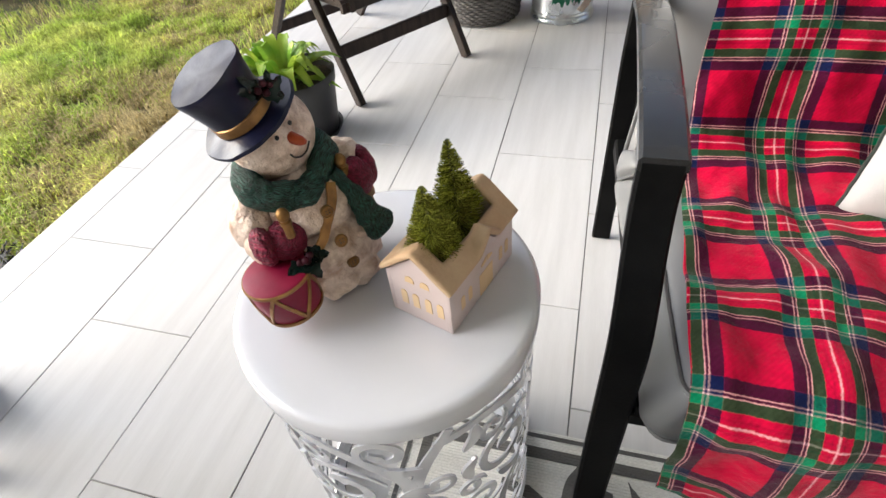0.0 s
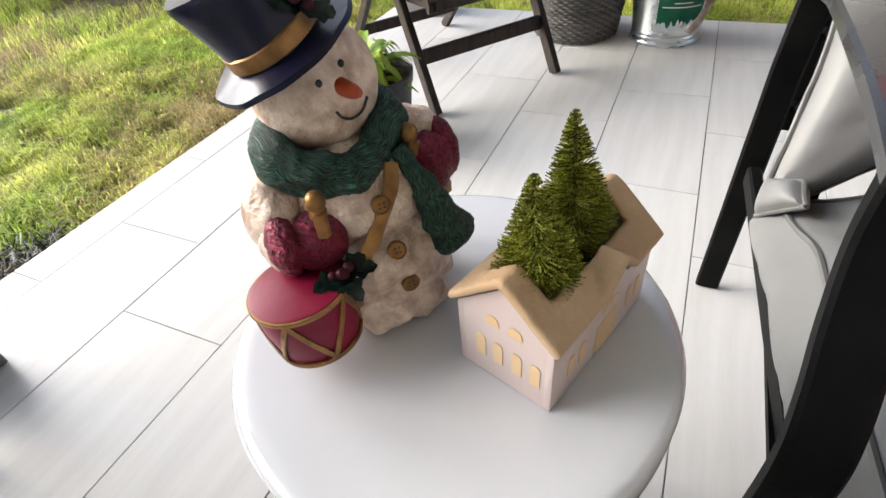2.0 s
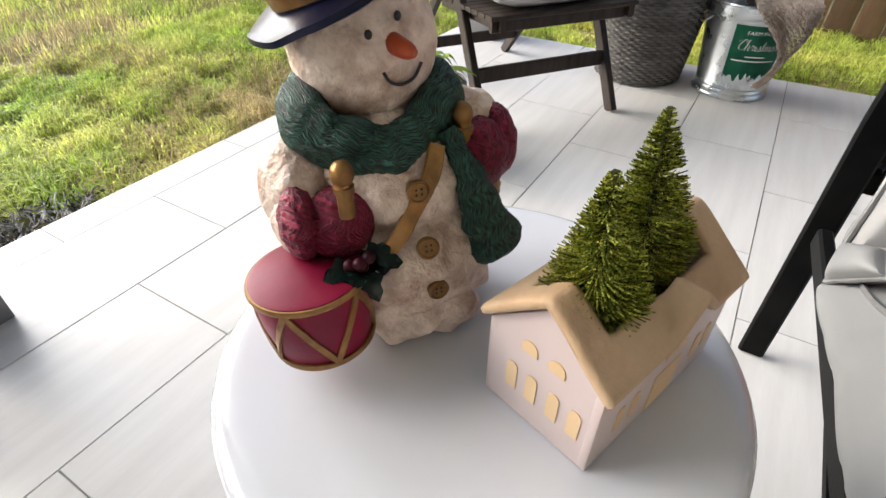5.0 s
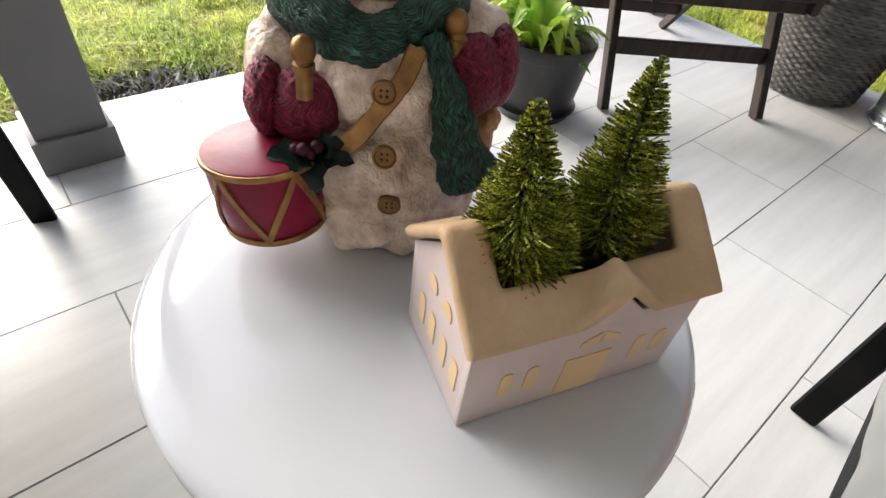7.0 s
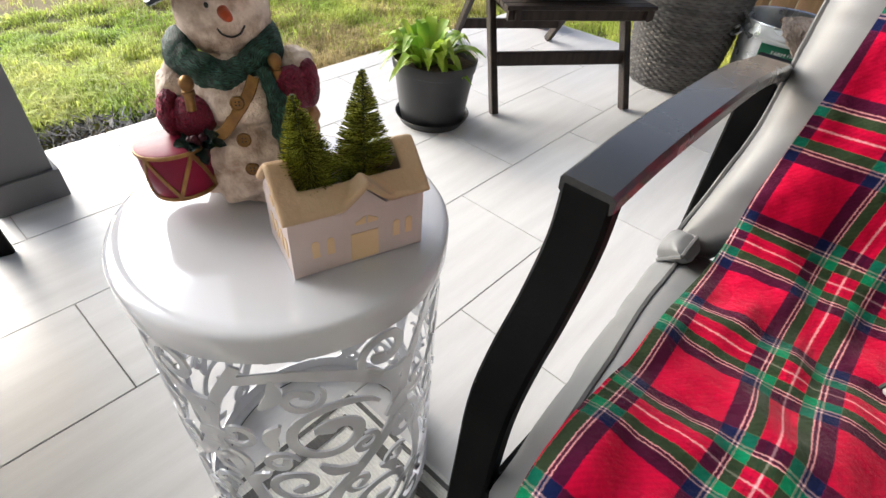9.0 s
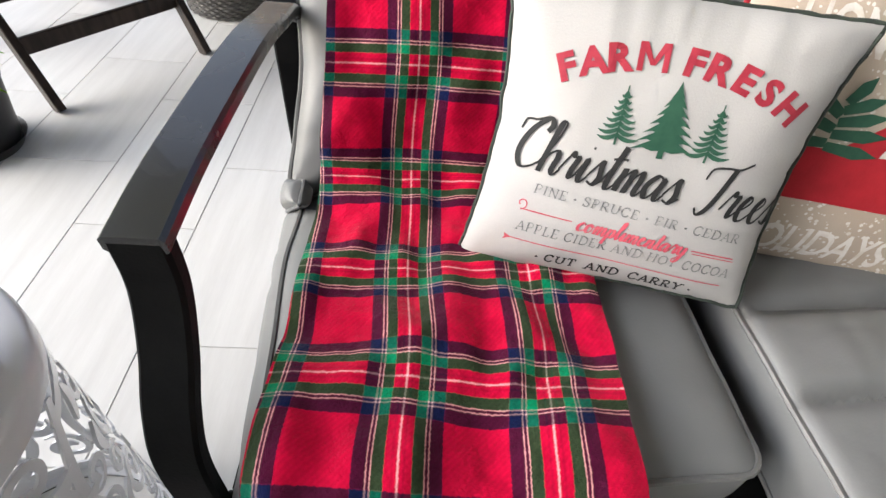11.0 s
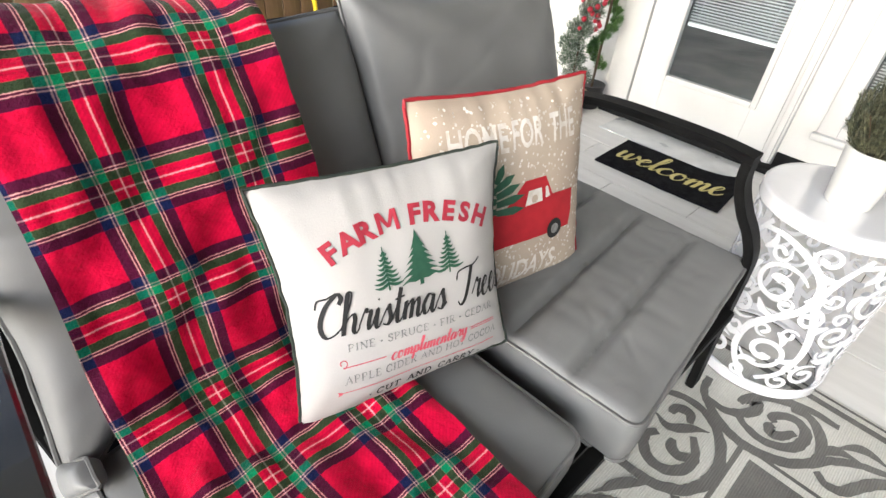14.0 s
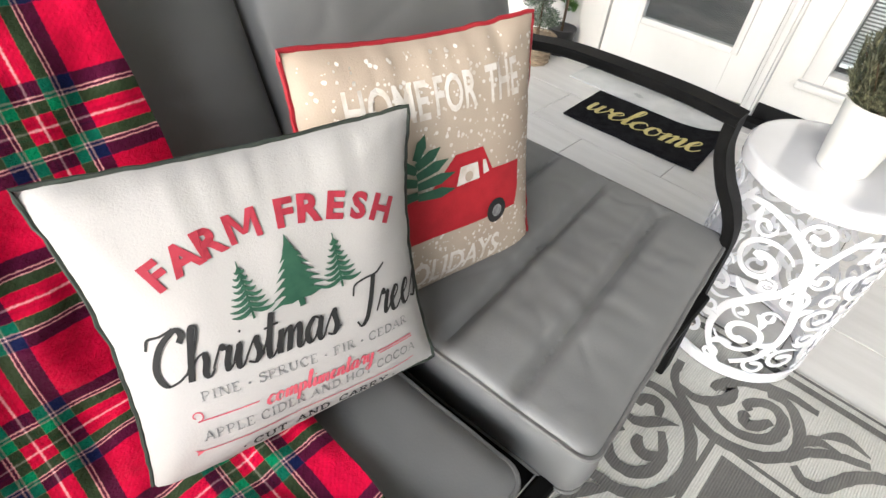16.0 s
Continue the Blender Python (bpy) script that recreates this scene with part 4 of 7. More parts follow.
def side_table(label, x, y, rz):
    ob = thing("side_table", label, "side table", x, y, 0, rz, group="lattice side tables")
    h, r = 0.534, 0.184
    bm = bmesh.new()
    lathe(bm, [(0, h - 0.001), (r - 0.02, h), (r - 0.008, h), (r - 0.003, h - 0.0018), (r, h - 0.006), (r, h - 0.034), (r - 0.002, h - 0.036), (r - 0.004, h - 0.034), (r - 0.006, h - 0.008), (0, h - 0.007)], 96)
    part("tabletop", bm, WHITEMETAL, ob, "smooth white enamelled round top")
    bm = bmesh.new()
    ro, ri, z0 = r - 0.005, r - 0.0075, 0.035
    for k in range(5):
        for layer, (path, width) in enumerate(scroll_unit()):
            path = [(px, min(max(py, -0.006), 0.466)) for px, py in path]
            verts, faces = [], []
            for (la, lb), (ra, rb) in ribbon2d(path, lambda f: 0.72 * width(f)):
                for px, py in ((la, lb), (ra, rb)):
                    a = (px + k * 0.226) / 0.17985
                    for q in (ro + layer * 0.00003, ri - layer * 0.00003):
                        verts.append((q * math.cos(a), q * math.sin(a), z0 + min(max(py, -0.012), 0.468)))
            n = len(path)
            for i in range(n - 1):
                b = i * 4
                faces += [(b, b + 4, b + 6, b + 2), (b + 1, b + 3, b + 7, b + 5), (b, b + 1, b + 5, b + 4), (b + 2, b + 6, b + 7, b + 3)]
            faces += [(0, 2, 3, 1), (n * 4 - 4, n * 4 - 3, n * 4 - 1, n * 4 - 2)]
            add(bm, verts, faces)
    part("lattice", bm, WHITEMETAL, ob, "white cut-metal scroll lattice")
    bm = bmesh.new()
    lathe(bm, [(ri - 0.012, 0.004), (ro + 0.003, 0.004), (ro + 0.003, 0.034), (ro - 0.002, 0.037), (ri, 0.034), (ri, 0.012), (ri - 0.012, 0.010), (ri - 0.012, 0.004)], 72)
    part("base_ring", bm, WHITEMETAL, ob)
    bm = bmesh.new()
    lathe(bm, [(ri - 0.012, 0.0005), (ro + 0.002, 0.0005), (ro + 0.002, 0.004), (ri - 0.012, 0.004), (ri - 0.012, 0.0005)], 72)
    part("foot_pad", bm, BLACKRUBBER, ob, "thin black edge strip under the base")
    return ob


TABLE_X, TABLE_Y, TABLE_Z = 3.168, 2.677, 0.534
table = side_table("white metal side table with scroll lattice under a snowman", TABLE_X, TABLE_Y, 20)
table_far = copy_thing(table, pose(5.01, 2.635, 0.004, 0, 0, 75))
tagged(table_far, "white metal side table with scroll lattice under a shrub")

# ---- patterned rug ----
RUGCREAM = waves(material("cream woven rug", (0.66, 0.65, 0.61), 0.95, second=(0.73, 0.72, 0.68), scale=7, fine=0.2, bump_scale=150), 58, 0.45, "Y", 0.003, 0.8)
RUGGREY = waves(material("grey woven rug", (0.105, 0.102, 0.098), 0.95, second=(0.15, 0.147, 0.14), scale=7, fine=0.25, bump_scale=150), 58, 0.4, "Y", 0.003, 0.8)
RX0, RX1, RY0, RY1 = 3.105, 5.0, 0.07, 2.79
rug = thing("rug", "flat-woven outdoor rug in cream and grey with scroll pattern", "rug", (RX0 + RX1) / 2, (RY0 + RY1) / 2)
hw, hd = (RX1 - RX0) / 2, (RY1 - RY0) / 2
bm = bmesh.new()
box(bm, -hw, hw, -hd, hd, 0.0003, 0.005, 0.0015)
part("base", bm, RUGCREAM, rug)


def rug_strokes(strokes, name, z=0.0062, mat=None):
    """Each stroke of the pattern as a raised part of its own, a hair above the one before."""
    for layer, (path, width) in enumerate(strokes):
        bm = bmesh.new()
        verts, faces = [], []
        for (la, lb), (ra, rb) in ribbon2d(path, lambda f: 0.72 * width(f)):
            for px, py in ((la, lb), (ra, rb)):
                verts.append((min(max(px, -hw + 0.004), hw - 0.004), min(max(py, -hd + 0.004), hd - 0.004), z))
        for i in range(len(path) - 1):
            faces.append((i * 2, i * 2 + 1, i * 2 + 3, i * 2 + 2))
        add(bm, verts, faces)
        for v in bm.verts:
            v.co += 0.0030 * noise.noise_vector(v.co * 75)
            v.co.z = z + 0.00015 * layer
        part(name, bm, mat or RUGGREY, rug, smooth=False)


def corner_strokes(sx, sy):
    """Scrolls of one corner: distances in from the rug's two edges."""
    u = []

    def at(pts):
        return [(sx * (hw - dx), sy * (hd - dy)) for dx, dy in pts]

    w = lambda f: 0.026 + 0.014 * math.sin(f * 3.1)
    fat = lambda f: 0.022 + 0.020 * math.sin(f * 3.1)
    tip = lambda f: 0.004 + 0.034 * math.sin(f * 3.1) ** 1.3
    # the scroll along the long side: a hook inside a ring, held by an outer stem
    u.append((at(flat_path([(0.150, 0.545), (0.18, 0.48), (0.221, 0.432), (0.268, 0.398), (0.31, 0.36), (0.335, 0.308), (0.342, 0.258), (0.33, 0.213), (0.303, 0.167), (0.257, 0.125), (0.20, 0.115)], 6)), w))
    u.append((at(flat_path([(0.275, 0.402), (0.22, 0.408), (0.175, 0.398), (0.138, 0.375), (0.122, 0.345), (0.135, 0.312)], 6)), fat))
    u.append((at(flat_path([(0.262, 0.222), (0.284, 0.25), (0.292, 0.30), (0.266, 0.345), (0.228, 0.365), (0.184, 0.365), (0.162, 0.34), (0.170, 0.308), (0.20, 0.286), (0.212, 0.298)], 6)), w))
    u.append((at(flat_path([(0.205, 0.345), (0.24, 0.325), (0.252, 0.305), (0.238, 0.292), (0.222, 0.298)], 6)), fat))
    u.append((at(flat_path([(0.275, 0.145), (0.278, 0.19), (0.252, 0.227), (0.215, 0.247), (0.182, 0.242), (0.192, 0.226), (0.208, 0.230)], 6)), w))
    u.append((at(flat_path([(0.222, 0.208), (0.193, 0.215), (0.148, 0.249), (0.119, 0.294), (0.098, 0.349), (0.097, 0.42)], 6)), w))
    u.append((at(flat_path([(0.235, 0.40), (0.18, 0.432), (0.166, 0.485)], 6)), tip))
    u.append((at(flat_path([(0.168, 0.432), (0.122, 0.48), (0.130, 0.54)], 6)), tip))
    u.append((at(flat_path([(0.278, 0.418), (0.298, 0.445), (0.285, 0.479), (0.235, 0.506), (0.189, 0.54), (0.155, 0.585), (0.15, 0.65), (0.19, 0.70)], 6)), w))
    # its partner along the short side
    u.append((at(flat_path([(0.345, 0.055), (0.322, 0.105), (0.328, 0.165), (0.369, 0.217), (0.439, 0.249), (0.51, 0.250), (0.571, 0.223), (0.608, 0.174), (0.616, 0.13), (0.62, 0.08), (0.622, 0.035)], 6)), w))
    u.append((at(flat_path([(0.475, 0.105), (0.505, 0.088), (0.542, 0.103), (0.562, 0.132), (0.557, 0.168), (0.523, 0.198), (0.471, 0.202), (0.421, 0.172)], 6)), w))
    u.append((at(flat_path([(0.465, 0.142), (0.488, 0.148), (0.50, 0.171), (0.478, 0.197)], 6)), fat))
    u.append((at(flat_path([(0.425, 0.068), (0.442, 0.115), (0.40, 0.160), (0.378, 0.195)], 6)), tip))
    u.append((at(flat_path([(0.40, 0.100), (0.370, 0.105), (0.362, 0.135), (0.39, 0.150)], 6)), fat))
    u.append((at(flat_path([(0.88, 0.045), (0.791, 0.068), (0.731, 0.114), (0.709, 0.167), (0.675, 0.209), (0.628, 0.228), (0.60, 0.215)], 6)), w))
    u.append((at(flat_path([(0.735, 0.085), (0.663, 0.120), (0.612, 0.168)], 6)), tip))
    u.append((at(spiral(0.80, 0.16, 0.06, 1.2, 10, 1, 26, 0.25)), bulge(0.020, 0.024, 1.3)))
    return u


for sx in (-1, 1):
    for sy in (-1, 1):
        rug_strokes(corner_strokes(sx, sy), "scroll")
for sgn in (-1, 1):
    for q in (-0.45, 0.0, 0.45):
        rug_strokes([([(sgn * (hw - x), y + q) for x, y in spiral(0.2, 0.0, 0.12, 1.4, 90 * sgn, sgn, 36, 0.25)], bulge(0.022, 0.026, 1.3))], "scroll")
line = lambda a, b, w: ([(a[0] + (b[0] - a[0]) * i / 8, a[1] + (b[1] - a[1]) * i / 8) for i in range(9)], lambda f: w)
border = []
for inset, w in ((0.012, 0.012), (0.045, 0.03)):
    a, b = hw - inset, hd - inset
    border += [line((-a, b), (a, b), w), (line((-a, -b), (a, -b), w)), line((-a, -b), (-a, b), w), line((a, -b), (a, b), w)]
rug_strokes(border, "border", 0.0058)
px, py = 0.372, 0.295
a, b = hw - px + 0.028, hd - py + 0.028
rug_strokes([line((-a, b), (a, b), 0.016), line((-a, -b), (a, -b), 0.016), line((-a, -b), (-a, b), 0.016), line((a, -b), (a, b), 0.016)], "panel_outline", 0.0058)
bm = bmesh.new()
box(bm, -hw + px, hw - px, -hd + py, hd - py, 0.0048, 0.0064)
part("panel", bm, RUGGREY, rug, smooth=False)

# ---- hand lettering ----
GL = {}
GL["c"] = (0.80, [(0.72, 0.8), (0.45, 1.0), (0.12, 0.6), (0.15, 0.2), (0.45, 0.0), (0.85, 0.3)])
GL["h"] = (1.02, [(0.0, 0.3), (0.35, 1.3), (0.45, 2.05), (0.25, 2.05), (0.2, 1.2), (0.18, 0.0), (0.3, 0.7), (0.6, 1.0), (0.75, 0.75), (0.72, 0.2), (0.9, 0.02), (1.08, 0.3)])
GL["r"] = (0.80, [(0.0, 0.3), (0.22, 0.95), (0.3, 1.12), (0.42, 0.95), (0.62, 0.95), (0.55, 0.4), (0.62, 0.05), (0.85, 0.3)])
GL["i"] = (0.52, [(0.0, 0.3), (0.22, 1.0), (0.2, 0.2), (0.35, 0.0), (0.55, 0.3)], [(0.22, 1.42), (0.27, 1.5)])
GL["s"] = (0.70, [(0.0, 0.3), (0.35, 1.05), (0.42, 0.8), (0.55, 0.35), (0.4, 0.02), (0.1, 0.12)], [(0.4, 0.02), (0.55, 0.08), (0.75, 0.3)])
GL["t"] = (0.60, [(0.0, 0.3), (0.3, 1.3), (0.32, 1.8), (0.25, 0.8), (0.28, 0.1), (0.45, 0.0), (0.65, 0.3)], [(0.02, 1.22), (0.3, 1.3), (0.62, 1.32)])
GL["m"] = (1.25, [(0.0, 0.3), (0.15, 1.0), (0.15, 0.0), (0.25, 0.6), (0.5, 1.0), (0.58, 0.7), (0.55, 0.0), (0.65, 0.6), (0.9, 1.0), (1.0, 0.7), (0.98, 0.15), (1.12, 0.0), (1.3, 0.3)])
GL["n"] = (0.88, [(0.0, 0.3), (0.15, 1.0), (0.15, 0.0), (0.25, 0.6), (0.5, 1.0), (0.6, 0.7), (0.58, 0.15), (0.72, 0.0), (0.92, 0.3)])
GL["a"] = (0.96, [(0.7, 0.85), (0.4, 1.0), (0.1, 0.5), (0.25, 0.02), (0.5, 0.2), (0.72, 0.95), (0.68, 0.2), (0.82, 0.0), (1.0, 0.3)])
GL["e"] = (0.76, [(0.0, 0.3), (0.35, 0.55), (0.55, 0.85), (0.38, 1.02), (0.15, 0.6), (0.25, 0.1), (0.5, 0.0), (0.8, 0.3)])
GL["w"] = (1.25, [(0.0, 0.85), (0.12, 1.0), (0.15, 0.3), (0.3, 0.0), (0.52, 0.4), (0.58, 1.0), (0.6, 0.3), (0.78, 0.0), (1.0, 0.5), (1.0, 1.0), (1.1, 0.8), (1.3, 0.6)])
GL["l"] = (0.53, [(0.0, 0.3), (0.35, 1.3), (0.42, 2.05), (0.22, 1.95), (0.2, 0.6), (0.3, 0.02), (0.55, 0.3)])
GL["o"] = (0.90, [(0.5, 1.0), (0.2, 0.85), (0.12, 0.3), (0.4, 0.0), (0.68, 0.35), (0.6, 0.9), (0.42, 1.0), (0.6, 0.78), (0.95, 0.8)])
GL["p"] = (0.88, [(0.0, 0.3), (0.22, 1.0), (0.12, -0.9), (0.2, 0.6), (0.5, 1.0), (0.7, 0.5), (0.5, 0.02), (0.3, 0.15)], [(0.5, 0.02), (0.7, 0.1), (0.9, 0.3)])
GL["y"] = (0.85, [(0.0, 0.8), (0.15, 1.0), (0.18, 0.3), (0.4, 0.05), (0.6, 0.4), (0.68, 1.0), (0.6, -0.5), (0.35, -0.95), (0.15, -0.6), (0.9, 0.3)])
GL["C"] = (1.30, [(-0.1, 1.45), (0.0, 1.85), (0.45, 1.95), (0.95, 2.15), (1.2, 1.9), (1.1, 1.6)], [(0.95, 2.15), (0.4, 1.5), (0.22, 0.6), (0.55, 0.02), (1.0, 0.1), (1.35, 0.4)])
GL["T"] = (1.10, [(-0.3, 1.35), (-0.25, 1.8), (0.3, 1.95), (0.9, 2.0), (1.35, 2.3)], [(0.75, 1.98), (0.7, 1.0), (0.55, 0.2), (0.25, -0.1), (0.0, 0.15)])


def script_strokes(text, size, weight=0.16, slant=0.18):
    """Brush lettering: strokes centred on x, thicker where the pen goes down."""
    x, out = 0.0, []
    for ch in text:
        if ch == " ":
            x += 0.6
            continue
        adv, *lines = GL[ch]
        for ln in lines:
            pts = flat_path([(px + x + slant * py, py) for px, py in ln], 6)
            edges = []
            for i, p in enumerate(pts):
                a, b = pts[max(i - 1, 0)], pts[min(i + 1, len(pts) - 1)]
                dx, dy = b[0] - a[0], b[1] - a[1]
                q = math.hypot(dx, dy) or 1
                w = weight * (0.42 + 0.75 * max(0, -dy / q)) / 2
                edges.append(((p[0] - dy / q * w, p[1] + dx / q * w), (p[0] + dy / q * w, p[1] - dx / q * w)))
            out.append(edges)
        x += adv
    return [[((la - x / 2) * size, lb * size, (ra - x / 2) * size, rb * size) for (la, lb), (ra, rb) in e] for e in out]


def script_mesh(text, size, weight=0.16, slant=0.18):
    verts, faces = [], []
    for layer, e in enumerate(script_strokes(text, size, weight, slant)):
        k = len(verts)
        for la, lb, ra, rb in e:
            verts += [(la, lb, 0.00006 * layer), (ra, rb, 0.00006 * layer)]
        faces += [(k + i * 2, k + i * 2 + 1, k + i * 2 + 3, k + i * 2 + 2) for i in range(len(e) - 1)]
    return verts, faces


# Capitals with serifs: strokes (points, thick or thin, curved or straight) on a cell one unit high, then the serifs' middles.
SERIF = {}
SERIF["A"] = (0.84, [([(0.08, 0), (0.42, 1)], 0, 0), ([(0.40, 1), (0.76, 0)], 1, 0), ([(0.20, 0.34), (0.62, 0.34)], 0, 0)], [(0.08, 0), (0.76, 0)])
SERIF["C"] = (0.80, [([(0.70, 0.78), (0.55, 0.97), (0.32, 0.95), (0.11, 0.72), (0.10, 0.30), (0.30, 0.05), (0.55, 0.03), (0.73, 0.22)], 1, 1), ([(0.70, 0.72), (0.70, 0.98)], 0, 0)], [])
SERIF["D"] = (0.86, [([(0.16, 0), (0.16, 1)], 1, 0), ([(0.16, 0.98), (0.45, 0.96), (0.72, 0.74), (0.73, 0.28), (0.45, 0.04), (0.16, 0.02)], 1, 1)], [(0.14, 0), (0.14, 1)])
SERIF["E"] = (0.72, [([(0.16, 0), (0.16, 1)], 1, 0), ([(0.16, 0.98), (0.60, 0.98), (0.60, 0.78)], 0, 0), ([(0.16, 0.52), (0.48, 0.52)], 0, 0), ([(0.16, 0.02), (0.62, 0.02), (0.64, 0.24)], 0, 0)], [(0.14, 0), (0.14, 1)])
SERIF["F"] = (0.68, [([(0.16, 0), (0.16, 1)], 1, 0), ([(0.16, 0.98), (0.60, 0.98), (0.60, 0.78)], 0, 0), ([(0.16, 0.50), (0.46, 0.50)], 0, 0)], [(0.16, 0), (0.14, 1)])
SERIF["H"] = (0.92, [([(0.16, 0), (0.16, 1)], 1, 0), ([(0.74, 0), (0.74, 1)], 1, 0), ([(0.16, 0.52), (0.74, 0.52)], 0, 0)], [(0.16, 0), (0.16, 1), (0.74, 0), (0.74, 1)])
SERIF["I"] = (0.40, [([(0.20, 0), (0.20, 1)], 1, 0)], [(0.20, 0), (0.20, 1)])
SERIF["L"] = (0.70, [([(0.16, 0), (0.16, 1)], 1, 0), ([(0.16, 0.02), (0.60, 0.02), (0.62, 0.26)], 0, 0)], [(0.14, 0), (0.16, 1)])
SERIF["N"] = (0.92, [([(0.16, 0), (0.16, 1)], 0, 0), ([(0.14, 1), (0.76, 0)], 1, 0), ([(0.76, 0), (0.76, 1)], 0, 0)], [(0.16, 0), (0.12, 1), (0.76, 1)])
SERIF["O"] = (0.90, [([(0.44, 0.98), (0.14, 0.80), (0.08, 0.50), (0.14, 0.20), (0.44, 0.02), (0.74, 0.20), (0.80, 0.50), (0.74, 0.80), (0.44, 0.98)], 1, 1)], [])
SERIF["P"] = (0.72, [([(0.16, 0), (0.16, 1)], 1, 0), ([(0.16, 0.98), (0.45, 0.98), (0.62, 0.76), (0.45, 0.48), (0.16, 0.46)], 0, 1)], [(0.16, 0), (0.14, 1)])
SERIF["R"] = (0.80, [([(0.16, 0), (0.16, 1)], 1, 0), ([(0.16, 0.98), (0.45, 0.98), (0.62, 0.76), (0.45, 0.50), (0.16, 0.48)], 0, 1), ([(0.36, 0.48), (0.70, 0.0)], 1, 0)], [(0.16, 0), (0.14, 1), (0.72, 0)])
SERIF["S"] = (0.68, [([(0.56, 0.78), (0.42, 0.97), (0.18, 0.92), (0.14, 0.68), (0.38, 0.52), (0.58, 0.32), (0.50, 0.06), (0.24, 0.03), (0.10, 0.22)], 1, 1), ([(0.56, 0.74), (0.56, 0.97)], 0, 0), ([(0.10, 0.03), (0.10, 0.26)], 0, 0)], [])
SERIF["T"] = (0.78, [([(0.38, 0), (0.38, 1)], 1, 0), ([(0.06, 0.78), (0.08, 0.98), (0.68, 0.98), (0.70, 0.78)], 0, 0)], [(0.38, 0)])
SERIF["U"] = (0.88, [([(0.16, 1), (0.16, 0.32), (0.28, 0.06), (0.46, 0.02), (0.64, 0.08), (0.74, 0.32), (0.74, 1)], 1, 0)], [(0.16, 1), (0.74, 1)])
SERIF["Y"] = (0.84, [([(0.10, 1), (0.42, 0.48), (0.42, 0)], 1, 0), ([(0.74, 1), (0.42, 0.48)], 0, 0)], [(0.10, 1), (0.74, 1), (0.42, 0)])


def serif_mesh(text, thick, thin, foot, gap=0.10, space=0.42):
    """Words in drawn serif capitals, one unit high, on a base line."""
    x, verts, faces, layer = 0.0, [], [], 0

    def ink(pts, width):
        nonlocal layer
        edge = ribbon2d(pts, lambda f: width)
        k = len(verts)
        verts.extend((px, py, 0.00004 * (layer % 6)) for e in edge for px, py in e)
        faces.extend((k + 2 * i, k + 2 * i + 1, k + 2 * i + 3, k + 2 * i + 2) for i in range(len(edge) - 1))
        layer += 1

    for ch in text:
        if ch == " ":
            x += space
        elif ch == "*":
            r, k = 0.13, len(verts)
            verts.extend((x + 0.2 + r * math.cos(q * 0.785), 0.42 + r * math.sin(q * 0.785), 0) for q in range(8))
            faces.append(tuple(range(k, k + 8)))
            x += 0.4 + gap
        else:
            adv, lines, feet = SERIF[ch]
            for pts, heavy, curved in lines:
                pts = [(px + x, py) for px, py in pts]
                ink(flat_path(pts, 5) if curved else pts, thick if heavy else thin)
            for px, py in feet:
                y = py + (thin / 2 if py < 0.5 else -thin / 2)
                ink([(px + x - foot, y), (px + x + foot, y)], thin)
            x += adv + gap
    return verts, faces


def fan(points):
    return [(x, y, 0) for x, y in points], [tuple(range(len(points)))]


def fir_shape(w, h, tiers=7):
    """A solid fir silhouette standing on y = 0: overlapping drooping tiers and a short trunk."""
    verts, faces = [], []
    for i in range(tiers):
        f = i / tiers
        y0, y1 = h * (0.10 + 0.80 * f), h * min(1.0, 0.10 + 0.80 * f + 0.30)
        a = w / 2 * (1 - f) ** 0.9 + 0.0015
        k = len(verts)
        verts += [(-a, y0 - 0.015 * h, 0), (-a * 0.62, y0 + 0.022 * h, 0), (-a * 0.3, y0 - 0.012 * h, 0), (0, y0 + 0.012 * h, 0), (a * 0.34, y0 - 0.014 * h, 0), (a * 0.66, y0 + 0.020 * h, 0), (a * 1.02, y0 - 0.010 * h, 0), (a * 0.42, y0 + (y1 - y0) * 0.42, 0), (0, y1, 0), (-a * 0.42, y0 + (y1 - y0) * 0.42, 0)]
        verts[k:] = [(x, y, 0.00012 * i) for x, y, z in verts[k:]]
        faces += [(k, k + 1, k + 9), (k + 1, k + 2, k + 9), (k + 2, k + 3, k + 9), (k + 3, k + 7, k + 9), (k + 3, k + 4, k + 7), (k + 4, k + 5, k + 7), (k + 5, k + 6, k + 7), (k + 7, k + 8, k + 9)]
    k = len(verts)
    t = w * 0.05
    verts += [(-t, 0, 0), (t, 0, 0), (t, h * 0.14, 0), (-t, h * 0.14, 0)]
    return verts, faces + [(k, k + 1, k + 2, k + 3)]


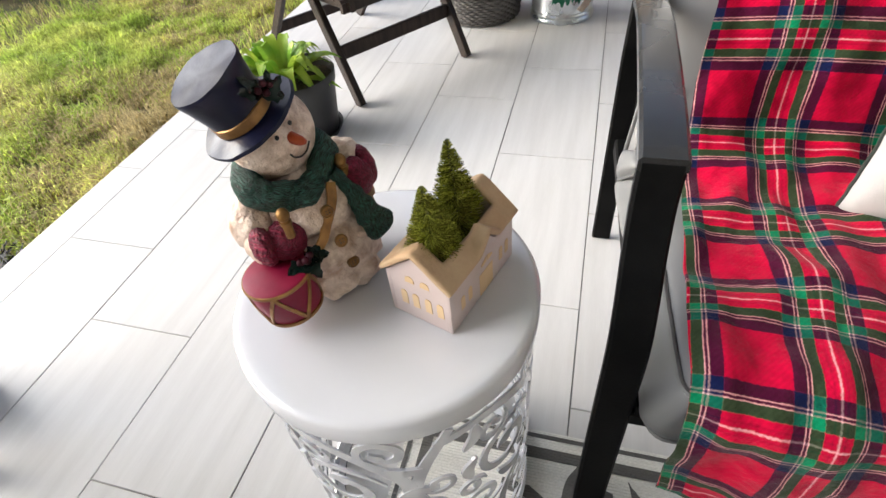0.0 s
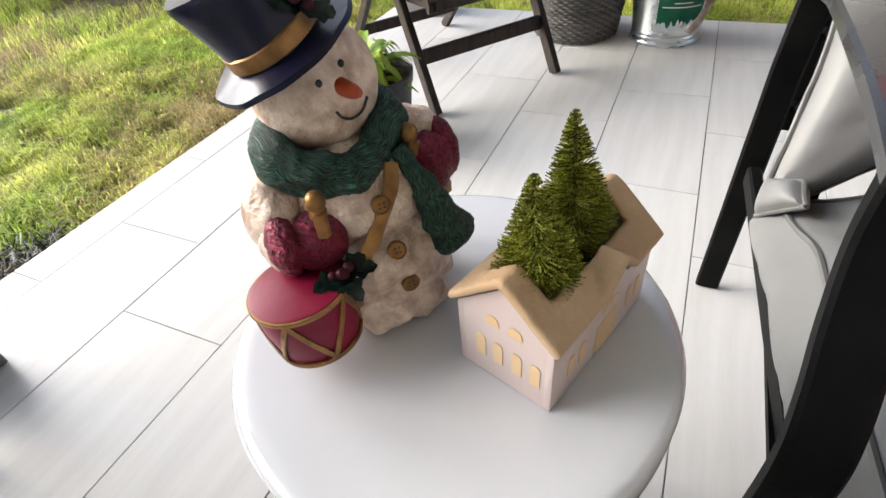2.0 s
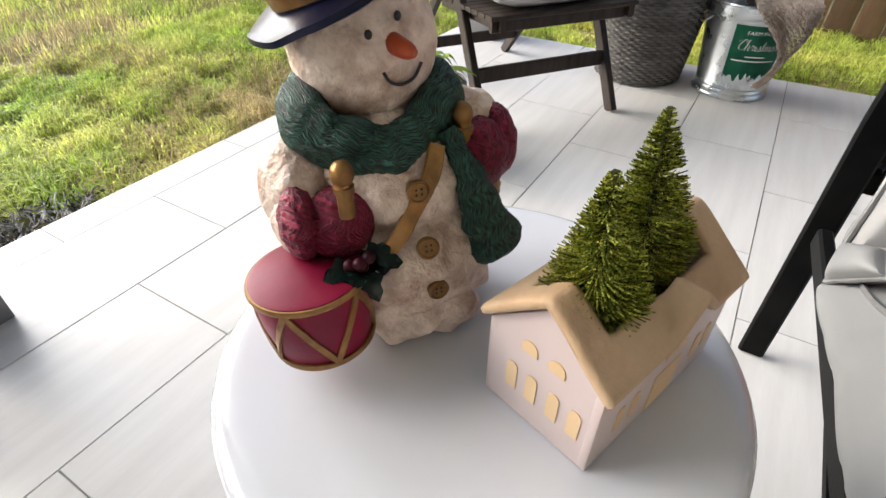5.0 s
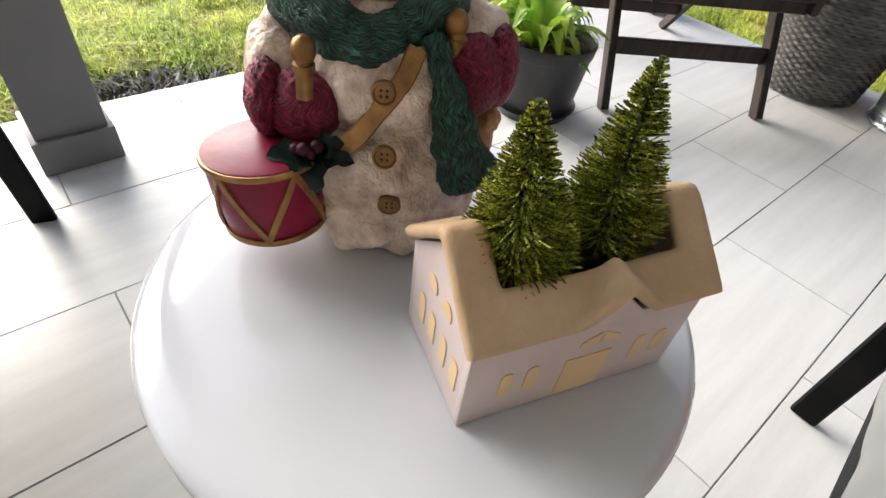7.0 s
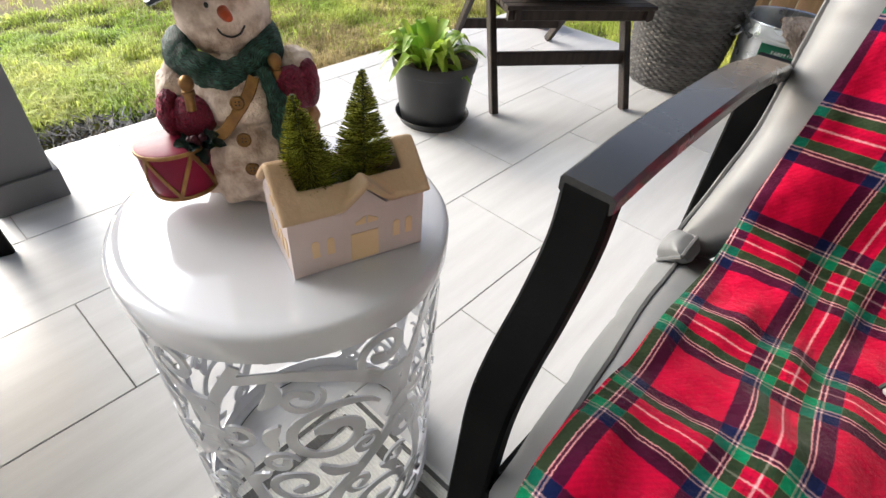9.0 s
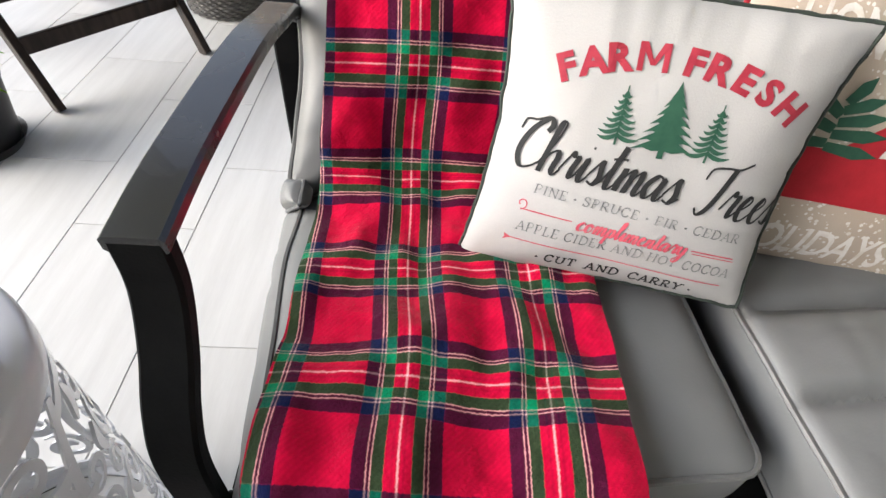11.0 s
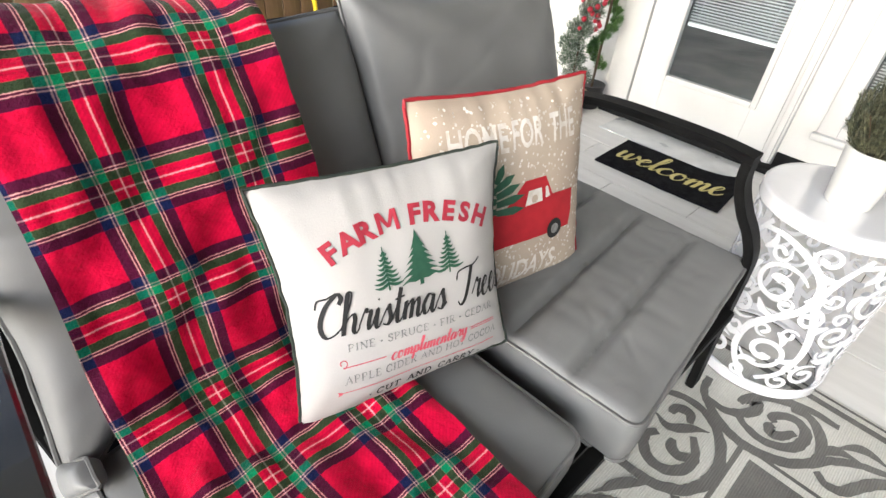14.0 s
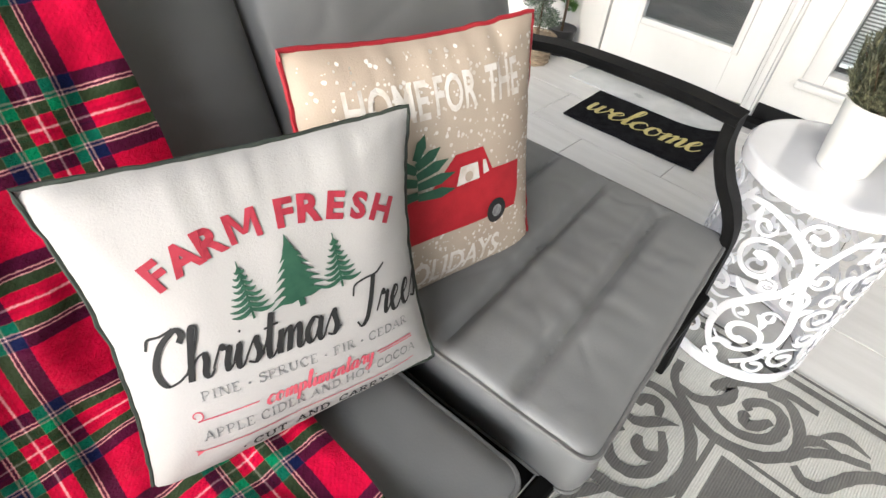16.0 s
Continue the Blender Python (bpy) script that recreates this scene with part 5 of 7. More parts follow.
def sketch_fir(w, h, seed):
    """A brushed fir: curved drooping branches in pairs, with bare gaps between them."""
    rnd = random.Random(seed)
    verts, faces = [], []
    tiers = 8
    for i in range(tiers):
        y = h * (0.10 + 0.82 * i / tiers)
        a = w / 2 * (1.04 - 0.93 * i / tiers)
        for sgn in (-1, 1):
            reach = a * rnd.uniform(0.88, 1.08)
            path = [(sgn * reach * f, y + h * (0.075 * (1 - f) - 0.05 * math.sin(f * 3.1) + 0.03 * f * f)) for f in (0, 0.2, 0.4, 0.6, 0.8, 1.0)]
            thick = h * 0.072 * (1 - 0.35 * i / tiers)
            edge = ribbon2d(path, lambda f: thick * (0.75 + 0.45 * math.sin(f * 3.1)) * (1 - 0.75 * f ** 3))
            k = len(verts)
            verts += [(x, q, 0.0001 * (i % 2 * 2 + (sgn > 0))) for e in edge for x, q in (e if sgn > 0 else e[::-1])]
            faces += [(k + 2 * j, k + 2 * j + 1, k + 2 * j + 3, k + 2 * j + 2) for j in range(5)]
    k = len(verts)
    t = w * 0.03
    verts += [(-t, 0, 0.0005), (t, 0, 0.0005), (t * 0.5, h, 0.0005), (-t * 0.5, h, 0.0005)]
    return verts, faces + [(k, k + 1, k + 2, k + 3)]


def ring_arrow(length, w):
    verts, faces = [], []
    for i in range(12):
        x = length * i / 11
        verts += [(x, -w, 0), (x, w, 0)]
    faces += [(2 * i, 2 * i + 2, 2 * i + 3, 2 * i + 1) for i in range(11)]
    return verts, faces


def dot(r, n=10):
    return fan([(r * math.cos(2 * math.pi * i / n), r * math.sin(2 * math.pi * i / n)) for i in range(n)])


# ---- throw pillows ----
CANVAS = material("white canvas", (0.38, 0.37, 0.365), 0.85, second=(0.43, 0.42, 0.415), scale=6, bump=0.12, bump_scale=420, fine=0.05)
DARKCORD = material("dark green cord", (0.012, 0.018, 0.014), 0.7, second=(0.03, 0.04, 0.03), scale=60)
REDINK = material("faded red print", (0.27, 0.012, 0.030), 0.8, second=(0.33, 0.02, 0.04), scale=90)
PINKINK = material("pink red print", (0.50, 0.06, 0.10), 0.8, second=(0.55, 0.12, 0.15), scale=90)
GREENINK = material("dark green print", (0.010, 0.060, 0.034), 0.8, second=(0.02, 0.08, 0.045), scale=90)
BLACKINK = material("black print", (0.007, 0.007, 0.008), 0.8, second=(0.014, 0.014, 0.014), scale=90)
GREYINK = material("grey print", (0.14, 0.14, 0.145), 0.8, second=(0.26, 0.26, 0.26), scale=160)

p1 = Pillow((3.776, 3.128, 0.785), (4.160, 3.035, 0.778), (4.100, 2.905, 0.462), (3.738, 2.990, 0.447), 0.115, 11, pinch=(0.11, 0.04), full=0.62, gather=0.006)
farm = thing("throw_pillow", "white canvas throw pillow with red and black farm lettering", "pillow")
bm = bmesh.new()
p1.body(bm)
part("cover", bm, CANVAS, farm)
bm = bmesh.new()
p1.cord(bm, 0.0027)
part("piping", bm, DARKCORD, farm, "dark green corded edge")


def printed(name, mat, label, parent, jobs, pillow):
    bm = bmesh.new()
    for mesh, cx, cy, *rest in jobs:
        pillow.print(bm, mesh, cx, cy, turn=rest[0] if rest else 0.0)
    o = part(name, bm, mat, parent, label, smooth=False)
    return o


def fit_x(mesh, width):
    """Stretches flat words sideways to a width, about their middle; the base line stays."""
    xs = [v[0] for v in mesh[0]]
    c, k = (min(xs) + max(xs)) / 2, width / (max(xs) - min(xs))
    return [((x - c) * k, y, z) for x, y, z in mesh[0]], mesh[1]


# The letter M from four strokes, one a hair above the next.
BIG_M = ([(x, y, 0.0001 * i) for i, q in enumerate((((0, 0), (0.19, 0), (0.19, 1), (0, 1)), ((0.81, 0), (1, 0), (1, 1), (0.81, 1)), ((0.02, 1), (0.24, 1), (0.58, 0.22), (0.42, 0.22)), ((0.76, 1), (0.98, 1), (0.58, 0.22), (0.42, 0.22)))) for x, y in q],
         [(0, 1, 2, 3), (4, 5, 6, 7), (8, 11, 10, 9), (12, 13, 14, 15)])
TILT = -3.5
ARC = 0.255
for word, places in (("FARM", (-0.113, -0.087, -0.059, -0.026)), ("FRESH", (0.017, 0.044, 0.072, 0.099, 0.127))):
    for ch, x in zip(word, places):
        a = math.asin((x - 0.003) / ARC)
        verts, faces = glyphs(ch, 0.037, bold=0.0016) if ch != "M" else BIG_M
        lo, hi = min(v[1] for v in verts), max(v[1] for v in verts)
        xs = [v[0] for v in verts]
        c, k = (min(xs) + max(xs)) / 2, 0.0305 / (hi - lo)
        job = (([((vx - c) * k * 1.06, (vy - (lo + hi) / 2) * k, vz) for vx, vy, vz in verts], faces), x, 0.1125 - ARC + ARC * math.cos(a), -math.degrees(a) - 2)
        printed("letter", REDINK, "faded red printed capital", farm, [job], p1)
printed("tree_print", GREENINK, "solid dark green fir tree print", farm, [(fir_shape(0.068, 0.087), 0.013, 0.005, 2)], p1)
printed("tree_print", GREENINK, "sketched dark green fir tree print", farm, [(sketch_fir(0.045, 0.066, 1), -0.040, 0.012, 2)], p1)
printed("tree_print", GREENINK, "sketched dark green fir tree print", farm, [(sketch_fir(0.045, 0.066, 2), 0.062, 0.009, 1)], p1)
printed("script", BLACKINK, "black brush script", farm, [(fit_x(script_mesh("Christmas", 0.0295, 0.225), 0.204), -0.050, -0.040, TILT)], p1)
printed("script", BLACKINK, "black brush script", farm, [(fit_x(script_mesh("Trees", 0.0295, 0.225), 0.106), 0.122, -0.052, TILT)], p1)
printed("capital_line", GREYINK, "thin grey capitals", farm, [(to_width(serif_mesh("PINE * SPRUCE * FIR * CEDAR", 0.13, 0.07, 0.13), 0.258, 0.0130), 0.015, -0.0665, TILT - 0.8)], p1)
printed("capital_line", GREYINK, "thin grey capitals", farm, [(to_width(serif_mesh("APPLE CIDER AND HOT COCOA", 0.13, 0.07, 0.13), 0.277, 0.0145), 0.0145, -0.1165, TILT)], p1)
printed("middle_script", PINKINK, "red brush script", farm, [(fit_x(script_mesh("complimentary", 0.0118, 0.29), 0.138), 0.0175, -0.1045, TILT)], p1)
for length, w, x, y, turn in ((0.066, 0.0008, -0.124, -0.086, TILT), (0.055, 0.0008, 0.092, -0.100, TILT), (0.055, 0.0006, 0.094, -0.104, TILT), (0.278, 0.0007, -0.128, -0.128, TILT)):
    printed("arrow_line", PINKINK, "thin red printed arrow line", farm, [(ring_arrow(length, w), x, y, turn)], p1)
printed("arrow_head", PINKINK, "", farm, [(fan([(0.002, 0), (-0.008, 0.005), (-0.006, 0), (-0.008, -0.005)]), -0.128, -0.128)], p1)
curl = ribbon2d(spiral(-0.124, -0.079, 0.008, 0.9, 270, 1, 18, 0.3), lambda f: 0.0015)
printed("arrow_curl", PINKINK, "", farm, [(([(x, y, 0) for e in curl for x, y in e], [(2 * i, 2 * i + 1, 2 * i + 3, 2 * i + 2) for i in range(17)]), 0, 0)], p1)
printed("footer", BLACKINK, "black typewriter capitals", farm, [(to_width(serif_mesh("* CUT  AND  CARRY *", 0.17, 0.14, 0.17, 0.14, 0.36), 0.205, 0.0155), 0.015, -0.1545, TILT + 1)], p1)

BEIGE = material("beige printed cotton", (0.38, 0.31, 0.25), 0.85, second=(0.43, 0.36, 0.29), scale=8, bump=0.12, bump_scale=420, fine=0.05)
REDCORD = material("red corded edge", (0.26, 0.004, 0.012), 0.65, second=(0.34, 0.010, 0.02), scale=60)
WHITEINK = material("chalky white print", (0.64, 0.61, 0.58), 0.85, second=(0.52, 0.47, 0.41), scale=55, lo=0.45, hi=0.7)
TRUCKRED = material("red applique felt", (0.31, 0.004, 0.012), 0.9, second=(0.38, 0.009, 0.018), scale=40, bump=0.2, bump_scale=300)
p2 = Pillow((4.066, 3.158, 0.826), (4.470, 3.092, 0.812), (4.428, 2.982, 0.420), (4.020, 3.055, 0.432), 0.10, 23, pinch=(0.06, 0.06), gather=0.006)
holiday = thing("throw_pillow", "beige throw pillow with red truck, white lettering and red piping", "pillow")
bm = bmesh.new()
p2.body(bm)
part("cover", bm, BEIGE, holiday)
bm = bmesh.new()
p2.cord(bm, 0.0036)
part("piping", bm, REDCORD, holiday, "red corded edge")
rnd = random.Random(77)
flakes = []
for i in range(900):
    r = rnd.choice((0.0010, 0.0014, 0.0018, 0.0024, 0.003, 0.0036))
    flakes.append((fan([(r * rnd.uniform(0.7, 1.1) * math.cos(q), r * rnd.uniform(0.7, 1.1) * math.sin(q)) for q in (0, 0.9, 1.9, 2.8, 3.8, 5.0)]), rnd.uniform(-0.195, 0.195), rnd.uniform(-0.19, 0.19)))
bm = bmesh.new()
for mesh, cx, cy in flakes:
    p2.print(bm, mesh, cx, cy, lift=0.0007)
tagged(part("snow_dots", bm, WHITEINK, holiday, "scattered white snow dots", smooth=False), kind="stuff")
for word, w, hh, x, y in (("HOME", 0.122, 0.054, -0.088, 0.127), ("FOR", 0.074, 0.054, 0.020, 0.129), ("THE", 0.072, 0.054, 0.112, 0.127), ("HOLIDAYS", 0.215, 0.050, 0.0, -0.150)):
    printed("lettering", WHITEINK, "tall chalky white capitals", holiday, [(to_width(glyphs(word, 0.068, bold=0.0012), w, hh), x, y)], p2)
truck = fan([(-0.125, -0.086), (0.140, -0.084), (0.149, -0.050), (0.150, -0.006), (0.084, -0.002), (0.072, 0.022), (0.064, 0.039), (0.010, 0.039), (0.000, 0.022), (-0.012, -0.010), (-0.125, -0.014)])
printed("truck", TRUCKRED, "red felt truck", holiday, [(truck, 0.0, 0.0)], p2)
bm = bmesh.new()
p2.print(bm, fan([(0.010, -0.012), (0.056, -0.010), (0.052, 0.018), (0.018, 0.018)]), 0.0, 0.0, 0.0026)
part("truck_window", bm, WHITEINK, holiday, smooth=False)
bm = bmesh.new()
p2.print(bm, fan([(0.064, -0.006), (0.076, -0.004), (0.068, 0.018), (0.062, 0.018)]), 0.0, 0.0, 0.0026)
part("truck_window", bm, WHITEINK, holiday, smooth=False)
bm = bmesh.new()
p2.print(bm, dot(0.0085), 0.034, -0.001, 0.0034)
part("window_shape", bm, BEIGE, holiday, "plain tan oval behind the truck window", smooth=False)
bm = bmesh.new()
p2.print(bm, dot(0.022, 16), 0.092, -0.078, 0.0034)
part("truck_wheel", bm, BLACKINK, holiday, "black felt wheel", smooth=False)
bm = bmesh.new()
p2.print(bm, dot(0.011, 12), 0.092, -0.078, 0.0044)
part("wheel_hub", bm, GREYINK, holiday, smooth=False)
bm = bmesh.new()
for i, (y, l, a) in enumerate(((0.05, 0.05, 25), (0.035, 0.06, 15), (0.02, 0.07, 5), (0.004, 0.07, -4), (0.044, 0.05, 150), (0.026, 0.06, 165), (0.008, 0.06, 185), (0.06, 0.04, 60))):
    p2.print(bm, fan([(0, -0.006), (l * 0.6, -0.009), (l, 0), (l * 0.6, 0.008), (0, 0.006)]), -0.062, y - 0.012, 0.003, 0, a)
part("truck_tree", bm, GREENINK, holiday, "dark green felt fir branches", smooth=False)


# ---- snowman figure (one plain mesh) ----
SNOW = material("textured cream resin", (0.42, 0.28, 0.20), 0.5, second=(0.78, 0.65, 0.55), scale=60, bump=0.8, bump_scale=230, fine=0.12, lo=0.3, hi=0.6)
NAVY = material("satin navy resin", (0.003, 0.0045, 0.020), 0.33, spec=0.30, second=(0.008, 0.010, 0.034), scale=30, bump=0.15, bump_scale=60)
GOLD = material("antique gold paint", (0.30, 0.16, 0.045), 0.38, metal=0.55, second=(0.18, 0.09, 0.03), scale=70, bump=0.2, bump_scale=150)

def knitted(name, dark, light, period=0.0021, along="UV", wobble=0.0042):
    """Moulded knitting: rows of strands that zigzag along the band, groove shade painted in."""
    m = material(name, dark, 0.5, second=light, scale=300, bump=0.5, bump_scale=420, detail=2)
    n, l = m.node_tree.nodes, m.node_tree.links
    b = n["Principled BSDF"]

    def calc(op, x, y=0.0):
        q = n.new("ShaderNodeMath")
        q.operation = op
        for i, v in enumerate((x, y)):
            if isinstance(v, (int, float)):
                q.inputs[i].default_value = v
            else:
                l.new(v, q.inputs[i])
        return q.outputs[0]

    tc = n.new("ShaderNodeTexCoord")
    wob = n.new("ShaderNodeTexNoise")
    wob.inputs["Scale"].default_value, wob.inputs["Detail"].default_value = 160.0, 2.0
    l.new(tc.outputs["Object"], wob.inputs["Vector"])
    sp = n.new("ShaderNodeSeparateXYZ")
    l.new(tc.outputs[along], sp.inputs["Vector"])
    run, across = (sp.outputs["X"], sp.outputs["Y"]) if along == "UV" else (sp.outputs["Z"], calc("ADD", sp.outputs["X"], calc("MULTIPLY", sp.outputs["Y"], 0.6)))
    zig = calc("ADD", across, calc("MULTIPLY", calc("PINGPONG", run, 0.0085), 0.9))
    zig = calc("ADD", zig, calc("MULTIPLY", wob.outputs["Fac"], wobble))
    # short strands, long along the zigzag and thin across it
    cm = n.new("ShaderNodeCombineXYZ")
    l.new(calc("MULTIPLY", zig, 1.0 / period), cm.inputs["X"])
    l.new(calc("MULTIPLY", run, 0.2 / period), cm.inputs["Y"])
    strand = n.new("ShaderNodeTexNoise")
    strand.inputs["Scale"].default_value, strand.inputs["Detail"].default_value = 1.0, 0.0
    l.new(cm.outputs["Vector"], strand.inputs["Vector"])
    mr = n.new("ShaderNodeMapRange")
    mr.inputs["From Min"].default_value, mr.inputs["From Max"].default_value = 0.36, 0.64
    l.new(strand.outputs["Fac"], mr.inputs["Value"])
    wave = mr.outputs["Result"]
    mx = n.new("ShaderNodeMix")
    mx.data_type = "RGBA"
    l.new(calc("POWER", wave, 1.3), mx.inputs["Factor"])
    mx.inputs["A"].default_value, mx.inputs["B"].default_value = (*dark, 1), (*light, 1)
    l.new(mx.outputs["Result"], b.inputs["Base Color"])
    bu = n.new("ShaderNodeBump")
    bu.inputs["Strength"].default_value, bu.inputs["Distance"].default_value = 1.0, 0.0014
    l.new(wave, bu.inputs["Height"])
    l.new(b.inputs["Normal"].links[0].from_socket, bu.inputs["Normal"])
    l.new(bu.outputs["Normal"], b.inputs["Normal"])
    return m


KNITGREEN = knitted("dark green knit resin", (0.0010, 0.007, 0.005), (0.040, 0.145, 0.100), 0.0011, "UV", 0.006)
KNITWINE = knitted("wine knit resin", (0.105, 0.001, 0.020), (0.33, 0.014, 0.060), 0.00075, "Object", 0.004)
WINE = material("wine red paint", (0.155, 0.003, 0.024), 0.42, spec=0.22, second=(0.215, 0.006, 0.034), scale=18, bump=0.12, bump_scale=60)
CARROT = material("orange carrot paint", (0.50, 0.09, 0.02), 0.4, second=(0.38, 0.05, 0.015), scale=40, bump=0.3, bump_scale=120)
HOLLY = material("glossy dark green holly", (0.004, 0.016, 0.012), 0.25, second=(0.009, 0.030, 0.022), scale=60)
FLESHBROWN = material("tan resin", (0.33, 0.17, 0.07), 0.6, second=(0.42, 0.25, 0.12), scale=60, bump=0.6, bump_scale=200)
BLACKPAINT = material("black paint", (0.01, 0.01, 0.01), 0.4)
DARKBERRY = material("dark wine berry", (0.022, 0.001, 0.005), 0.4, spec=0.25, second=(0.045, 0.002, 0.009), scale=60)
SNOWMAN_MATS = [SNOW, NAVY, GOLD, KNITGREEN, KNITWINE, WINE, CARROT, HOLLY, FLESHBROWN, BLACKPAINT, DARKBERRY]


def leaf_shape(bm, base, tip, width, up, mi):
    """A holly leaf: spiky outline, folded along the middle."""
    base, tip, up = Vector(base), Vector(tip), Vector(up).normalized()
    d = tip - base
    s = d.cross(up).normalized()
    mid, left, right = [], [], []
    for i in range(7):
        f = i / 6
        p = base + d * f + up * (0.25 * width * math.sin(math.pi * f))
        w = width / 2 * math.sin(math.pi * (0.08 + 0.9 * f)) * (1.15 if i % 2 else 0.72)
        mid.append(p)
        left.append(p + s * w + up * w * 0.35)
        right.append(p - s * w + up * w * 0.35)
    verts = mid + left + right
    faces = [(i, i + 1, 8 + i, 7 + i) for i in range(6)] + [(i, 14 + i, 15 + i, i + 1) for i in range(6)]
    vs, fs = add(bm, verts, faces, mi)
    bmesh.ops.solidify(bm, geom=fs, thickness=0.0016)


def lumpy(bm, c, r, mi, coarse=0.06, coarse_scale=55, fine=0.0008, fine_scale=330, u=72, v=48, m=None, crease=None):
    """A hand-modelled ball: broad dents, fine relief, and a crease (a point and a plane's normal) if wanted."""
    vs, fs = ball(bm, c, r, mi, u=u, v=v, m=m, lump=coarse, lump_scale=coarse_scale)
    c = Vector(c)
    for q in vs:
        d = (q.co - c).normalized()
        q.co += d * fine * (noise.noise(Vector((q.co.x, q.co.y, q.co.z * 0.5)) * fine_scale) + 0.6 * noise.noise(q.co * fine_scale * 0.45))
        if crease:
            e = (q.co - Vector(crease[0])).dot(Vector(crease[1]).normalized())
            q.co -= d * crease[2] * math.exp(-(e / crease[3]) ** 2)


def knit(bm, pts, radius, mi, k=30, closed=False):
    """A knitted band along points. radius: half width and half thickness by 0..1 along it; the stitches stand out."""
    fr = frames_along(pts, Vector((0, 1, 0.3)))
    if closed:
        n = len(pts)
        fr = []
        for i in range(n):
            t = (Vector(pts[(i + 1) % n]) - Vector(pts[i - 1])).normalized()
            sd = t.cross(Vector((0, 0, 1))).normalized()
            fr.append((Vector(pts[i]), sd, sd.cross(t).normalized()))
    verts, faces, uvs, run = [], [], [], 0.0
    for i, (p, sd, up) in enumerate(fr):
        ra, rb = radius(i / (len(fr) - 1))
        run += (p - fr[max(i - 1, 0)][0]).length
        for j in range(k):
            uvs.append((run, (ra + rb) * math.pi * abs(2 * j / k - 1)))
            a = 2 * math.pi * j / k
            d = sd * math.cos(a) + up * math.sin(a)
            q = p + sd * ra * math.cos(a) + up * rb * math.sin(a)
            w = 0.0010 * noise.noise(Vector((i * 0.42, j * 0.85, mi * 7.0))) + 0.0034 * noise.noise(Vector((q.x * 55, q.y * 55, q.z * 85)))
            verts.append(q + d * w)
    for i in range(len(fr) if closed else len(fr) - 1):
        e = (i + 1) % len(fr)
        faces += [(i * k + j, i * k + (j + 1) % k, e * k + (j + 1) % k, e * k + j) for j in range(k)]
    if not closed:
        faces += [tuple(range(k)), tuple((len(fr) - 1) * k + j for j in range(k))]
    add(bm, verts, faces, mi, uvs)


